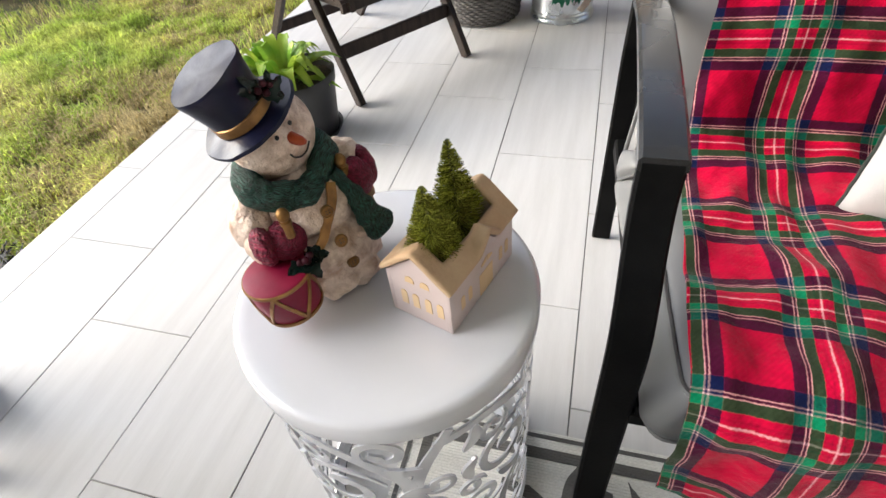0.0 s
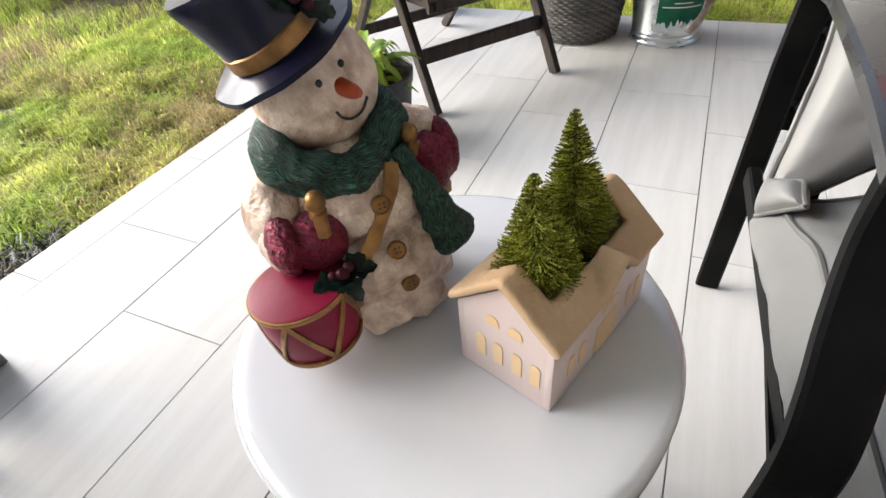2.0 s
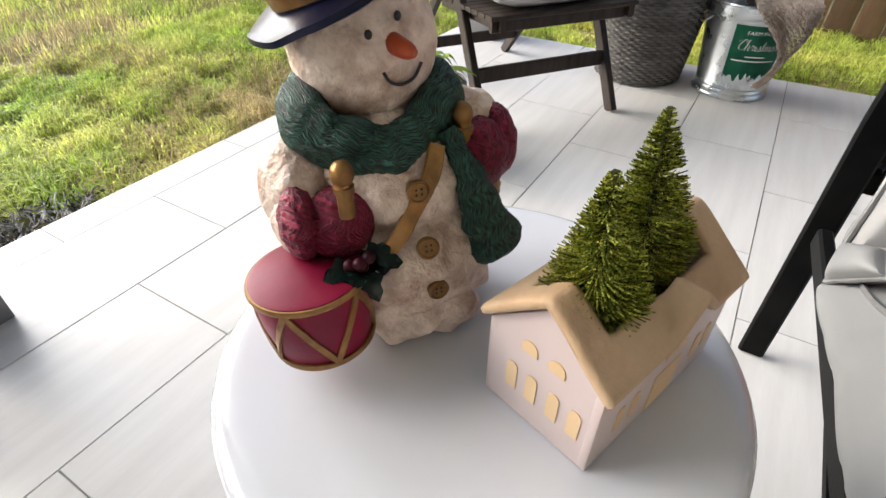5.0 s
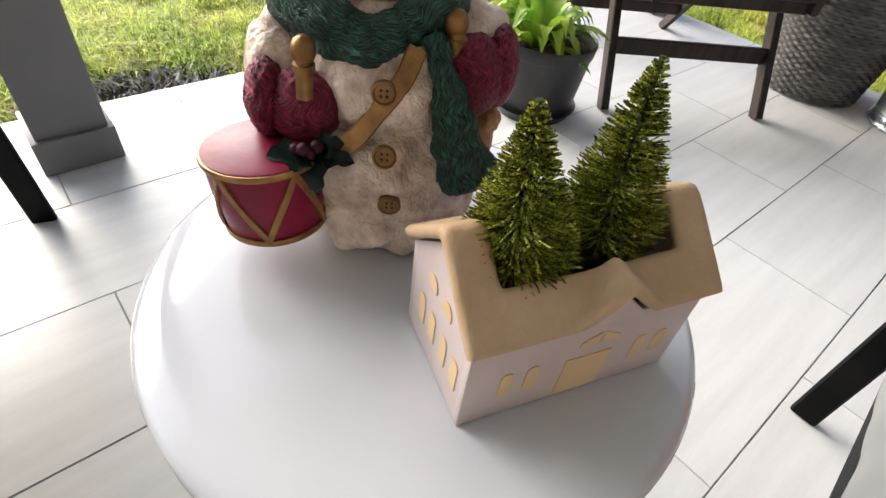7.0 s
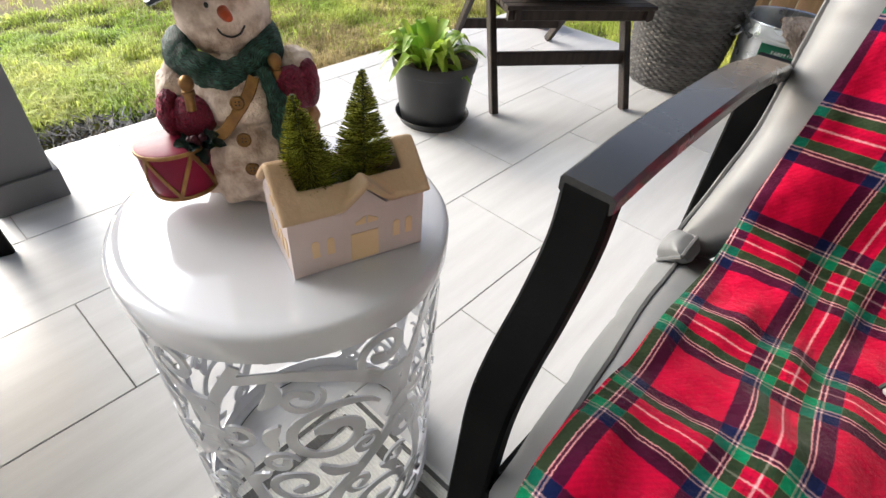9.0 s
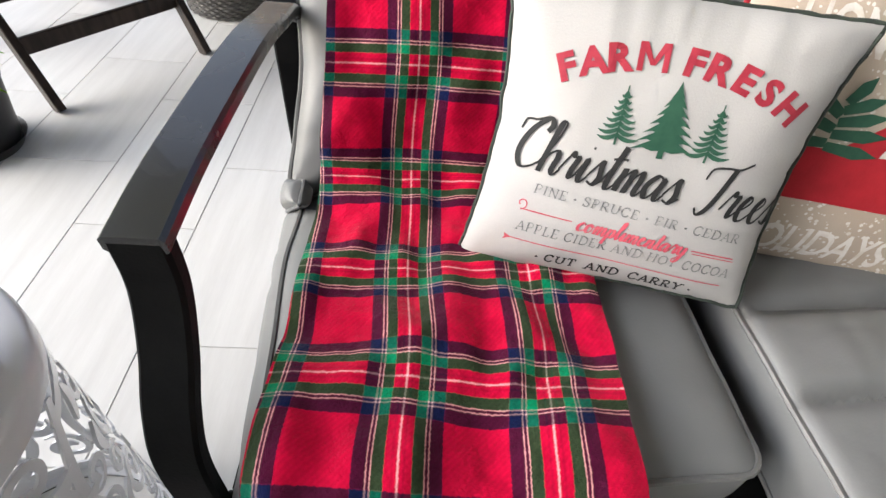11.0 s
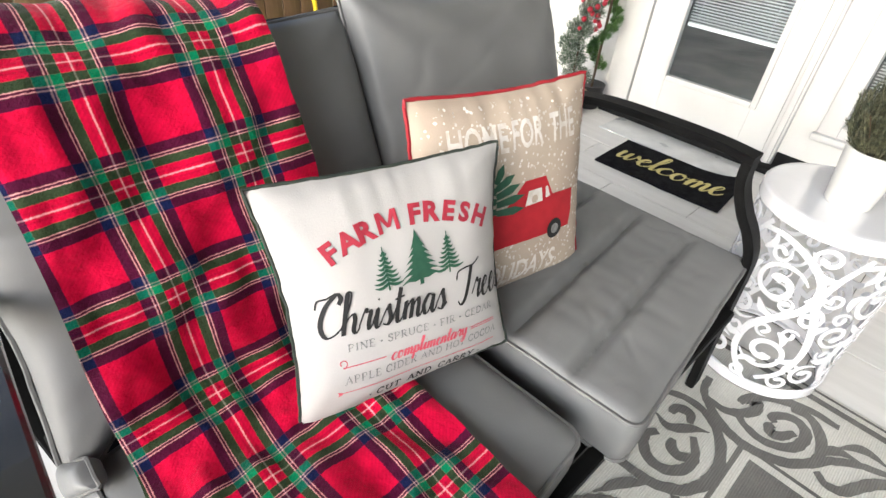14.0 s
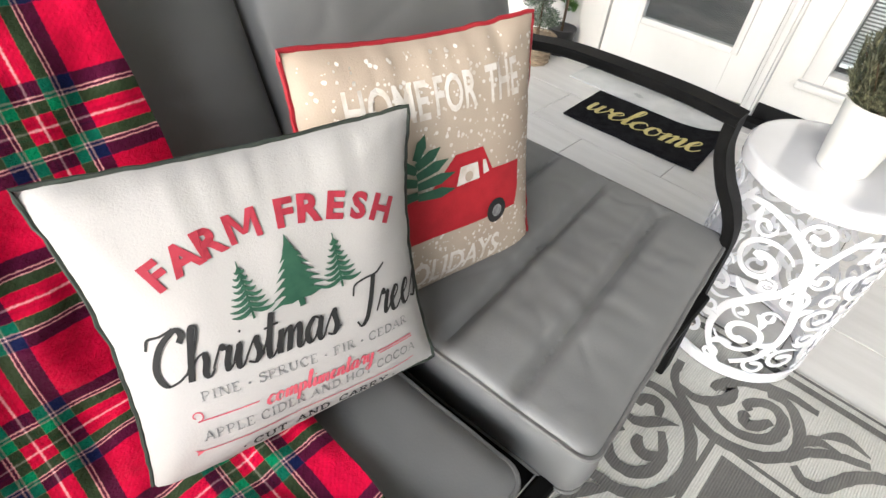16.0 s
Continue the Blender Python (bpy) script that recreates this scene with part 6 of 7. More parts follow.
def snowman():
    bm = bmesh.new()
    lumpy(bm, (0, 0.0, 0.047), (0.066, 0.061, 0.056), 0, 0.11, 62, 0.0013, 190, u=120, v=80)
    lumpy(bm, (-0.002, -0.008, 0.103), (0.056, 0.050, 0.052), 0, 0.10, 62, 0.0013, 190, u=110, v=72)
    lumpy(bm, (0.001, 0.003, 0.022), (0.062, 0.061, 0.032), 0, 0.16, 62, 0.0013, 190, u=100, v=50)
    trunk = [q.co.copy() for q in bm.verts]
    # head, turned and leaning a little
    head = pose(-0.009, -0.026, 0.1855, 4, -22, -20)
    lumpy(bm, head.translation, (0.0465, 0.0425, 0.0470), 0, 0.04, 45, 0.0007, 230, u=80, v=56, m=head)

    def face(a, z, lift=0.0):
        f = 1 - ((a + 0.009) / 0.0465) ** 2 - ((z - 0.1825) / 0.047) ** 2
        return a, -0.026 + 0.0428 * math.sqrt(max(0, f)) + lift, z + 0.003

    for q in ((-0.0155, 0.1985), (0.0025, 0.2055)):
        ball(bm, face(*q, 0.0004), (0.0022, 0.0014, 0.0027), 9, u=12, v=8)
    nose = smooth_path([(-0.003, 0.010, 0.1960), (0.001, 0.0195, 0.1945), (0.006, 0.0275, 0.1930)], 4)
    tube(bm, nose, 0.0060, 14, 6, scales=[1, 1, 0.98, 0.95, 0.92, 0.88, 0.8, 0.66, 0.4])
    for sm in (smooth_path([face(*q, 0.0008) for q in ((-0.0095, 0.1785), (-0.0055, 0.1725), (0.002, 0.1695), (0.0100, 0.1720), (0.0155, 0.1795))], 6),):
        tube(bm, sm, 0.0010, 6, 9)
    # hat with a dented brim
    hat = pose(-0.026, -0.012, 0.2180, 3, -25, 0)
    vs = lathe(bm, [(0, 0.004), (0.038, 0.002), (0.047, -0.002), (0.0525, -0.0005), (0.0515, 0.003), (0.044, 0.004), (0.0325, 0.007), (0.0315, 0.012), (0.0318, 0.028), (0.0350, 0.047), (0.0375, 0.0555), (0.0368, 0.058), (0.030, 0.0575), (0, 0.0555)], 64, 1, m=hat)
    for q in vs:
        q.co += 0.0024 * noise.noise_vector(q.co * 38)
    vs = lathe(bm, [(0.0315, 0.0070), (0.0336, 0.0080), (0.0332, 0.0172), (0.0318, 0.0182)], 48, 2, m=hat)
    for q in vs:
        q.co += 0.0012 * noise.noise_vector(q.co * 60)
    c = hat @ Vector((0.021, 0.029, 0.020))
    for tx, tz in ((0.020, 0.016), (-0.014, 0.022), (0.016, -0.014), (-0.004, 0.030), (0.026, 0.002)):
        leaf_shape(bm, c, hat @ Vector((0.021 + tx * 0.95, 0.0315, 0.020 + tz * 0.95)), 0.0125, Vector((0.3, 0.9, 0.2)), 7)
    for q in ((0.004, 0.004, 0.003), (-0.003, 0.005, 0.008), (0.009, 0.003, 0.009), (0.003, 0.005, 0.013)):
        ball(bm, c + Vector(q), 0.0035, 10, u=14, v=10)
    # arms
    lumpy(bm, (-0.064, -0.008, 0.108), (0.024, 0.030, 0.034), 0, 0.16, 60, 0.0011, 210)
    lumpy(bm, (-0.064, 0.012, 0.094), (0.022, 0.024, 0.024), 0, 0.16, 60, 0.0011, 210)
    lumpy(bm, (0.056, -0.014, 0.124), (0.022, 0.026, 0.030), 0, 0.14, 60, 0.0011, 210)
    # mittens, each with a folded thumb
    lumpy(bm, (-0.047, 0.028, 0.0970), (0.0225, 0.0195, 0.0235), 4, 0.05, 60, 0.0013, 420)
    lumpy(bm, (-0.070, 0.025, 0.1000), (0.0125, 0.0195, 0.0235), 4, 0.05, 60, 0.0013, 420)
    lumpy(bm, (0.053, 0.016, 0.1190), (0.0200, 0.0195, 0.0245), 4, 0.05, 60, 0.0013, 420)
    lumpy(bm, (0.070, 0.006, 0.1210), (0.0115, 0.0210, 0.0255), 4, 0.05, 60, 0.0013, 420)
    # drumsticks
    for p0, p1 in (((-0.0440, 0.0440, 0.111), (-0.0435, 0.0400, 0.1370)), ((0.0415, 0.0230, 0.122), (0.0392, 0.0170, 0.1495))):
        tube(bm, [Vector(p0), Vector(p1)], 0.0048, 12, 2)
        ball(bm, p1, (0.0070, 0.0070, 0.0082), 2, u=16, v=12)
        lathe(bm, [(0, -0.004), (0.0062, -0.003), (0.0062, 0.001), (0, 0.002)], 14, 2, c=Vector(p0).lerp(Vector(p1), 0.70))
    # scarf round the neck, with a hanging end that fans out
    loop = []
    for i in range(280):
        a = 2 * math.pi * i / 280
        loop.append(((0.0425 + 0.003 * math.cos(a * 2 + 1)) * math.cos(a) - 0.010, 0.0345 * math.sin(a) - 0.013, 0.1520 - 0.011 * math.sin(a) + 0.004 * math.cos(2 * a) + 0.003 * noise.noise((math.cos(a) * 3, math.sin(a) * 3, 1))))
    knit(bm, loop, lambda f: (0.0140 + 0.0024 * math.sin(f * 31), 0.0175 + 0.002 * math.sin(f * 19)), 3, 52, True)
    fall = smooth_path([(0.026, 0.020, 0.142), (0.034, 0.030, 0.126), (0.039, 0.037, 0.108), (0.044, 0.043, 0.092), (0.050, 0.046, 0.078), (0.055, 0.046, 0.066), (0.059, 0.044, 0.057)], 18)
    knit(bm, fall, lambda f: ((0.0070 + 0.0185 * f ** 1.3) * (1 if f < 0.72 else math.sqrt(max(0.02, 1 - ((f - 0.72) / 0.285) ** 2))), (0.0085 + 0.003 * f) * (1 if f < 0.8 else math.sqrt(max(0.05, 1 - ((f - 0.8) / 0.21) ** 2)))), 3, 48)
    # strap across the chest, buttons
    strap = smooth_path([(0.018, 0.028, 0.138), (0.010, 0.0380, 0.122), (-0.005, 0.0440, 0.103), (-0.016, 0.0490, 0.090), (-0.030, 0.0500, 0.080)], 6)
    sweep(bm, strap, rect(0.0118, 0.0030, 0.001), 2, up=Vector((0, 1, 0.2)))
    for a, z, tip in ((0.0000, 0.1170, 6), (0.0015, 0.0815, 22), (0.0055, 0.0515, 2)):
        b = max(q.y for q in trunk if abs(q.x - a) < 0.006 and abs(q.z - z) < 0.006)
        m = pose(a, b - 0.0005, z, -90 + tip, 0, 0)
        lathe(bm, [(0, 0.0), (0.0070, -0.001), (0.0073, 0.003), (0.0060, 0.0042), (0.0053, 0.003), (0, 0.0028)], 24, 2, m=m)
        for sx in (-1, 1):
            for sz in (-1, 1):
                ball(bm, m @ Vector((sx * 0.0017, sz * 0.0017, 0.0031)), 0.0009, 9, u=6, v=5)
    # drum
    drum = pose(-0.0685, 0.0450, 0.0235, 4, -4, 0)
    r, hh = 0.0362, 0.0535
    lathe(bm, [(0, 0), (r - 0.006, 0), (r - 0.005, 0.002), (r - 0.001, hh * 0.5), (r, hh), (r - 0.003, hh + 0.001), (0, hh + 0.003)], 64, 5, m=drum)
    for z, rr in ((0.000, r - 0.0045), (hh - 0.0045, r)):
        lathe(bm, [(rr - 0.001, z), (rr + 0.0014, z), (rr + 0.0020, z + 0.0018), (rr + 0.0014, z + 0.004), (rr - 0.001, z + 0.004)], 64, 2, m=drum)
    n = 10
    for i in range(n):
        a0, a1 = 2 * math.pi * (i - 0.6) / n, 2 * math.pi * (i + 0.4) / n
        z0, z1 = (0.004, hh - 0.004) if i % 2 else (hh - 0.004, 0.004)
        pts = []
        for k in range(6):
            f = k / 5
            a, z = a0 + (a1 - a0) * f, z0 + (z1 - z0) * f
            rr = r + 0.0004 - 0.0045 * max(0, 1 - z / (hh * 0.8)) ** 1.3
            pts.append(drum @ Vector((rr * math.cos(a), rr * math.sin(a), z)))
        sweep(bm, pts, rect(0.0022, 0.0042, 0.0004), 2)
    c = Vector((-0.0420, 0.0530, 0.0800))
    for tip in ((-0.066, 0.060, 0.081), (-0.050, 0.071, 0.079), (-0.036, 0.069, 0.062), (-0.016, 0.057, 0.078), (-0.022, 0.052, 0.088)):
        leaf_shape(bm, c, tip, 0.016, (0, 0.6, 0.8), 7)
    for q in ((0, 0.006, 0.004), (-0.007, 0.005, 0.006), (0.005, 0.004, 0.008), (-0.002, 0.009, 0.009)):
        ball(bm, c + Vector(q), 0.0042, 10, u=14, v=10)
    # small tan bundle slung at the figure's side
    lumpy(bm, (0.064, -0.004, 0.066), (0.013, 0.014, 0.018), 8, 0.16, 110, 0.0016, 300, u=36, v=24)
    lumpy(bm, (0.070, 0.000, 0.082), (0.009, 0.010, 0.010), 8, 0.16, 110, 0.0014, 300, u=28, v=18)
    for v in bm.verts:
        v.co.x, v.co.z = -v.co.x, max(v.co.z, 0.0)
    bmesh.ops.reverse_faces(bm, faces=bm.faces)
    ob = solo("snowman_figure", bm, SNOWMAN_MATS, "painted resin snowman figure with top hat, scarf and drum", "figurine")
    # +y of the figure is the way that it faces
    ob.matrix_basis = pose(3.092, 2.692, TABLE_Z + 0.0005, 0, 0, math.degrees(math.atan2(-0.8, -0.6)))
    return ob


snowman()

# ---- ceramic house planter with two bottle-brush trees ----
CERAMIC = material("white glazed ceramic", (0.52, 0.425, 0.405), 0.35, second=(0.57, 0.48, 0.46), scale=12, bump=0.10, bump_scale=80)
ROOFTAN = material("matt tan ceramic roof", (0.45, 0.305, 0.175), 0.6, second=(0.53, 0.385, 0.235), scale=14, bump=0.35, bump_scale=130, fine=0.06)
PANETAN = material("tan ceramic window inset", (0.62, 0.44, 0.24), 0.55, second=(0.68, 0.50, 0.29), scale=20)
HL, HD = 0.138, 0.080
house = thing("house_planter", "small white ceramic house planter with tan roof on a table", "planter", 3.266, 2.6195, TABLE_Z + 0.0005, math.degrees(math.atan2(0.951, 0.309)))
bm = bmesh.new()
t, wh, ap = 0.006, 0.065, 0.034
box(bm, 0, HL, 0, t, 0, wh, 0.0012)
box(bm, 0, HL, HD - t, HD, 0, wh, 0.0012)
box(bm, t, HL - t, t, HD - t, 0.0, 0.012)
for x0, x1 in ((0.0003, t), (HL - t, HL - 0.0003)):
    yc = HD / 2
    verts = [(x, y, z) for x in (x0, x1) for y, z in ((0.0004, 0.0), (HD - 0.0004, 0.0), (HD - 0.0004, wh), (yc, wh + ap), (0.0004, wh))]
    add(bm, verts, [(0, 1, 2, 3, 4), (5, 9, 8, 7, 6)] + [(i, i + 5, (i + 1) % 5 + 5, (i + 1) % 5) for i in range(5)])
xd = 0.076
verts = [(xd - 0.024, -0.0004, wh - 0.004), (xd + 0.024, -0.0004, wh - 0.004), (xd, -0.0004, wh + 0.020), (xd - 0.024, 0.010, wh - 0.004), (xd + 0.024, 0.010, wh - 0.004), (xd, 0.010, wh + 0.020)]
add(bm, verts, [(0, 1, 2), (5, 4, 3), (0, 3, 4, 1), (1, 4, 5, 2), (2, 5, 3, 0)])
part("wall", bm, CERAMIC, house)
bm = bmesh.new()
nx, ny = 52, 34
ox, oy = 0.005, 0.007
grid = {}
for i in range(nx + 1):
    for j in range(ny + 1):
        x, y = -ox + (HL + 2 * ox) * i / nx, -oy + (HD + 2 * oy) * j / ny
        z = 0.111 - abs(y - HD / 2) * 0.86
        if abs(y - HD / 2) < 0.006:
            z -= 0.002 * (1 - abs(y - HD / 2) / 0.006)
        if y < HD / 2:
            z = max(z, wh + 0.032 - abs(x - xd) * 0.92 if abs(x - xd) < 0.04 else 0)
        grid[i, j] = bm.verts.new((x, y, z + 0.0006 * noise.noise((x * 60, y * 60, 2))))
hx0, hx1, hy0, hy1 = 0.019, 0.120, 0.014, 0.064
for i in range(nx):
    for j in range(ny):
        cx, cy = -ox + (HL + 2 * ox) * (i + 0.5) / nx, -oy + (HD + 2 * oy) * (j + 0.5) / ny
        if hx0 < cx < hx1 and hy0 < cy < hy1:
            continue
        bm.faces.new([grid[i, j], grid[i + 1, j], grid[i + 1, j + 1], grid[i, j + 1]])
bmesh.ops.recalc_face_normals(bm, faces=bm.faces)
bmesh.ops.solidify(bm, geom=bm.faces[:], thickness=0.007)
for k in range(2):
    bmesh.ops.smooth_vert(bm, verts=bm.verts, factor=0.5, use_axis_x=True, use_axis_y=True, use_axis_z=True)
roof = part("roof", bm, ROOFTAN, house, "thick matt tan roof with an open planting trough")
for p in roof.data.polygons:
    p.use_smooth = True
roof.data.set_sharp_from_angle(angle=radians(70))


def inset(parent, pts, axis, mat=PANETAN):
    """A shallow recessed panel on the front (y = 0) or the gable end (x = 0)."""
    bm = bmesh.new()
    n = len(pts)
    if axis == "y":
        verts = [(a, -0.0006, z) for a, z in pts] + [(a, 0.001, z) for a, z in pts]
    else:
        verts = [(-0.0004, a, z) for a, z in pts] + [(0.001, a, z) for a, z in pts]
    add(bm, verts, [tuple(range(n)), tuple(range(2 * n - 1, n - 1, -1))] + [(i, (i + 1) % n, n + (i + 1) % n, n + i) for i in range(n)])
    return bm


def arched(x0, x1, z0, z1):
    c, r = (x0 + x1) / 2, (x1 - x0) / 2
    return [(x0, z0), (x1, z0)] + [(c + r * math.cos(q), z1 - r + r * math.sin(q)) for q in (0.0, 0.6, 1.2, 1.57, 1.95, 2.5, 3.14)]


for x0 in (0.020, 0.035, 0.104, 0.118):
    part("window", inset(house, arched(x0, x0 + 0.0075, 0.020, 0.040), "y"), PANETAN, house, smooth=False)
part("door", inset(house, [(0.059, 0.003), (0.088, 0.003), (0.088, 0.036), (0.059, 0.036)], "y"), PANETAN, house, smooth=False)
for x0, x1, z1 in ((xd - 0.012, xd - 0.001, 0.055), (xd + 0.001, xd + 0.012, 0.055)):
    q = [(x0, 0.046), (x1, 0.046), (x1, z1 if x1 < xd else 0.049), (x0, 0.049 if x1 < xd else z1)]
    part("window", inset(house, q, "y"), PANETAN, house, smooth=False)
for y0 in (0.0095, 0.0245, 0.0405, 0.0555):
    part("window", inset(house, arched(y0, y0 + 0.0082, 0.0205, 0.0425), "x"), PANETAN, house, smooth=False)
for y0 in (0.0245, 0.0435):
    part("window", inset(house, arched(y0, y0 + 0.0115, 0.0585, 0.0680), "x"), PANETAN, house, smooth=False)

BRUSH = material("glittered olive bristle", (0.045, 0.072, 0.006), 0.2, metal=0.5, second=(0.60, 0.62, 0.10), scale=700, island=0.75, detail=1)
WIRE = material("twisted wire", (0.05, 0.055, 0.02), 0.5, metal=0.6)


def brush_tree(base, tip, radius, seed, layers=34):
    base, tip = Vector(base), Vector(tip)
    ob = thing("bottle_brush_tree", "glittery olive green bottle-brush tree in a ceramic planter", "tree", *base, group="bottle-brush trees")
    axis = tip - base
    up = axis.normalized()
    s = up.cross(Vector((0, 1, 0))).normalized()
    q = s.cross(up)
    rnd = random.Random(seed)
    verts, faces = [], []
    for layer in range(layers):
        f0 = (layer + 0.3) / layers
        count = int(80 * (1 - f0 * 0.55))
        for i in range(count):
            a = 2 * math.pi * (i + rnd.uniform(-0.35, 0.35)) / count + layer * 0.9
            f = min(0.985, f0 + (i / count - 0.5) / layers + rnd.uniform(-0.25, 0.25) / layers)
            r = min(radius * (1 - f) ** 0.92 * rnd.uniform(0.88, 1.06) + 0.0022, 0.0232 + max(0, f - 0.25) * 0.11)
            d = s * math.cos(a) + q * math.sin(a)
            p0 = axis * f
            p1 = p0 + d * r * 0.5 + up * (0.16 * r)
            p2 = p0 + d * r + up * (0.30 * r + rnd.uniform(-0.06, 0.10) * r)
            side = d.cross(up)
            w = 0.00052
            k = len(verts)
            for p, c in ((p0, 1.0), (p1, 1.0), (p2, 0.8)):
                verts += [p + side * w * c, p - side * w * c * 0.6 + up * w * c, p - side * w * c * 0.6 - up * w * c]
            for e in (0, 3):
                faces += [(k + e + g, k + e + (g + 1) % 3, k + e + 3 + (g + 1) % 3, k + e + 3 + g) for g in range(3)]
            faces.append((k + 6, k + 7, k + 8))
    me = bpy.data.meshes.new("bristles")
    me.from_pydata(verts, [], faces)
    me.materials.append(BRUSH)
    o = tagged(new("bristles", me), kind="stuff")
    o.parent = ob
    bm = bmesh.new()
    tube(bm, [(0, 0, -0.006), tuple(axis)], 0.0016, 6)
    part("wire", bm, WIRE, ob)
    return ob


def on_house(u, v, z):
    return Vector((3.266 + u * 0.309 - v * 0.951, 2.6195 + u * 0.951 + v * 0.309, TABLE_Z + z))


brush_tree(on_house(0.090, 0.038, 0.036), on_house(0.0992, 0.0554, 0.708 - TABLE_Z), 0.042, 1)
brush_tree(on_house(0.042, 0.038, 0.034), on_house(0.0296, 0.0401, 0.702 - TABLE_Z), 0.043, 2)
bm = bmesh.new()
box(bm, 0.008, HL - 0.008, 0.008, HD - 0.008, 0.0125, 0.034)
part("filling", bm, material("dark planter filling", (0.03, 0.025, 0.015), 0.9, second=(0.07, 0.06, 0.04), scale=200, bump=0.8, bump_scale=300), house)

# ---- plants ----
BLACKPLASTIC = material("black nursery plastic", (0.010, 0.010, 0.011), 0.42, second=(0.018, 0.018, 0.019), scale=12, bump=0.08, bump_scale=90)
POTSOIL = material("potting soil", (0.03, 0.02, 0.012), 0.95, second=(0.09, 0.065, 0.035), scale=90, bump=1.0, bump_scale=150, fine=0.4)
LUSH = thin_leaf(material("bright green leaf", (0.16, 0.33, 0.02), 0.42, second=(0.38, 0.47, 0.05), scale=9, island=0.28, spec=0.4, bump=0.15, bump_scale=60), 0.35)


def strap_leaf(bm, base, heading, length, width, rise, droop, mi=0):
    d, s = Vector((math.cos(heading), math.sin(heading), 0)), Vector((-math.sin(heading), math.cos(heading), 0))
    rows = []
    for i in range(8):
        f = i / 7
        p = Vector(base) + d * (length * f) + Vector((0, 0, rise * math.sin(f * 2.0) - droop * f * f))
        w = width / 2 * (math.sin(math.pi * (0.10 + 0.88 * f)) ** 0.9) * (1.12 - 0.35 * f)
        rows.append((p + s * w + Vector((0, 0, w * 0.35)), p, p - s * w + Vector((0, 0, w * 0.35))))
    verts = [q for r in rows for q in r]
    faces = [(i * 3 + k, i * 3 + k + 1, i * 3 + k + 4, i * 3 + k + 3) for i in range(7) for k in (0, 1)]
    add(bm, verts, faces, mi)


pot = thing("potted_plant", "bright green leafy plant in a black plastic nursery pot", "potted plant", 2.405, 3.755)
bm = bmesh.new()
lathe(bm, [(0, 0.012), (0.112, 0.012), (0.118, 0.03), (0.140, 0.196), (0.144, 0.198), (0.148, 0.230), (0.145, 0.235), (0.141, 0.231), (0.136, 0.198), (0.13, 0.16), (0, 0.158)], 48)
part("pot", bm, BLACKPLASTIC, pot)
bm = bmesh.new()
lathe(bm, [(0, 0.0), (0.115, 0.0), (0.133, 0.028), (0.135, 0.032), (0.131, 0.030), (0.115, 0.006), (0, 0.006)], 48)
part("saucer", bm, BLACKPLASTIC, pot)
bm = bmesh.new()
lathe(bm, [(0, 0.208), (0.06, 0.206), (0.137, 0.200)], 36)
for v in bm.verts:
    v.co.z += 0.008 * noise.noise(v.co * 60)
part("soil", bm, POTSOIL, pot)
rnd = random.Random(12)
for i in range(52):
    bm = bmesh.new()
    a = i * 2.4 + rnd.uniform(-0.3, 0.3)
    ring_r = 0.012 + 0.05 * rnd.random()
    cx, cy = -0.03, -0.005
    inner = i / 52
    strap_leaf(bm, (cx + ring_r * math.cos(a), cy + ring_r * math.sin(a), 0.198), a, rnd.uniform(0.12, 0.19) * (1 - 0.45 * inner), rnd.uniform(0.034, 0.054), rnd.uniform(0.035, 0.075) + 0.095 * inner, rnd.uniform(0.02, 0.08))
    part("leaf", bm, LUSH, pot)

# ---- folding wooden chair ----
DARKWOOD = material("dark brown stained wood", (0.012, 0.008, 0.0065), 0.5, spec=0.25, second=(0.034, 0.022, 0.017), scale=6, stretch=(8, 8, 1), bump=0.25, bump_scale=60, fine=0.15)
WORNWOOD = material("worn brown wood", (0.10, 0.045, 0.028), 0.55, second=(0.16, 0.08, 0.05), scale=8, bump=0.2, bump_scale=60)
SEATPAD = material("pale grey seat pad", (0.62, 0.62, 0.63), 0.85, second=(0.70, 0.70, 0.71), scale=7, bump=0.15, bump_scale=300)
REDPAD = material("red cushion", (0.26, 0.008, 0.014), 0.8, second=(0.33, 0.014, 0.02), scale=7, bump=0.15, bump_scale=300)
fl, frt = Vector((2.535, 3.962, 0)), Vector((2.851, 4.407, 0))
ax = (frt - fl).normalized()
back = Vector((-ax.y, ax.x, 0))
chair = thing("folding_chair", "dark brown wooden folding chair with a seat pad and red cushion", "chair", fl.x, fl.y, 0, math.degrees(math.atan2(ax.y, ax.x)))
CW = (frt - fl).length


def bar(name, a, b, w, h, up=Vector((0, 0, 1)), mat=DARKWOOD):
    bm = bmesh.new()
    sweep(bm, [Vector(a), Vector(a).lerp(Vector(b), 0.5), Vector(b)], rect(w, h, 0.003), up=up)
    return part(name, bm, mat, chair)


Y = Vector((0, 1, 0))
for x in (0.0, CW):
    sg = 1 if x == 0 else -1
    bar("front_leg", (x, -0.002, 0.0), (x, 0.535, 0.96), 0.026, 0.045, Y)
    bar("back_leg", (x + sg * 0.026, 0.80, 0.0), (x + sg * 0.026, 0.21, 0.635), 0.022, 0.042, Y)
    bar("armrest", (x, -0.01, 0.655), (x, 0.40, 0.645), 0.055, 0.022, mat=WORNWOOD)
bar("stretcher", (0.012, 0.098, 0.175), (CW - 0.012, 0.098, 0.175), 0.018, 0.052)
bar("rear_stretcher", (0.03, 0.69, 0.115), (CW - 0.03, 0.69, 0.115), 0.018, 0.045)
bar("seat_rail", (0.0, -0.002, 0.365), (CW, -0.002, 0.365), 0.02, 0.04)
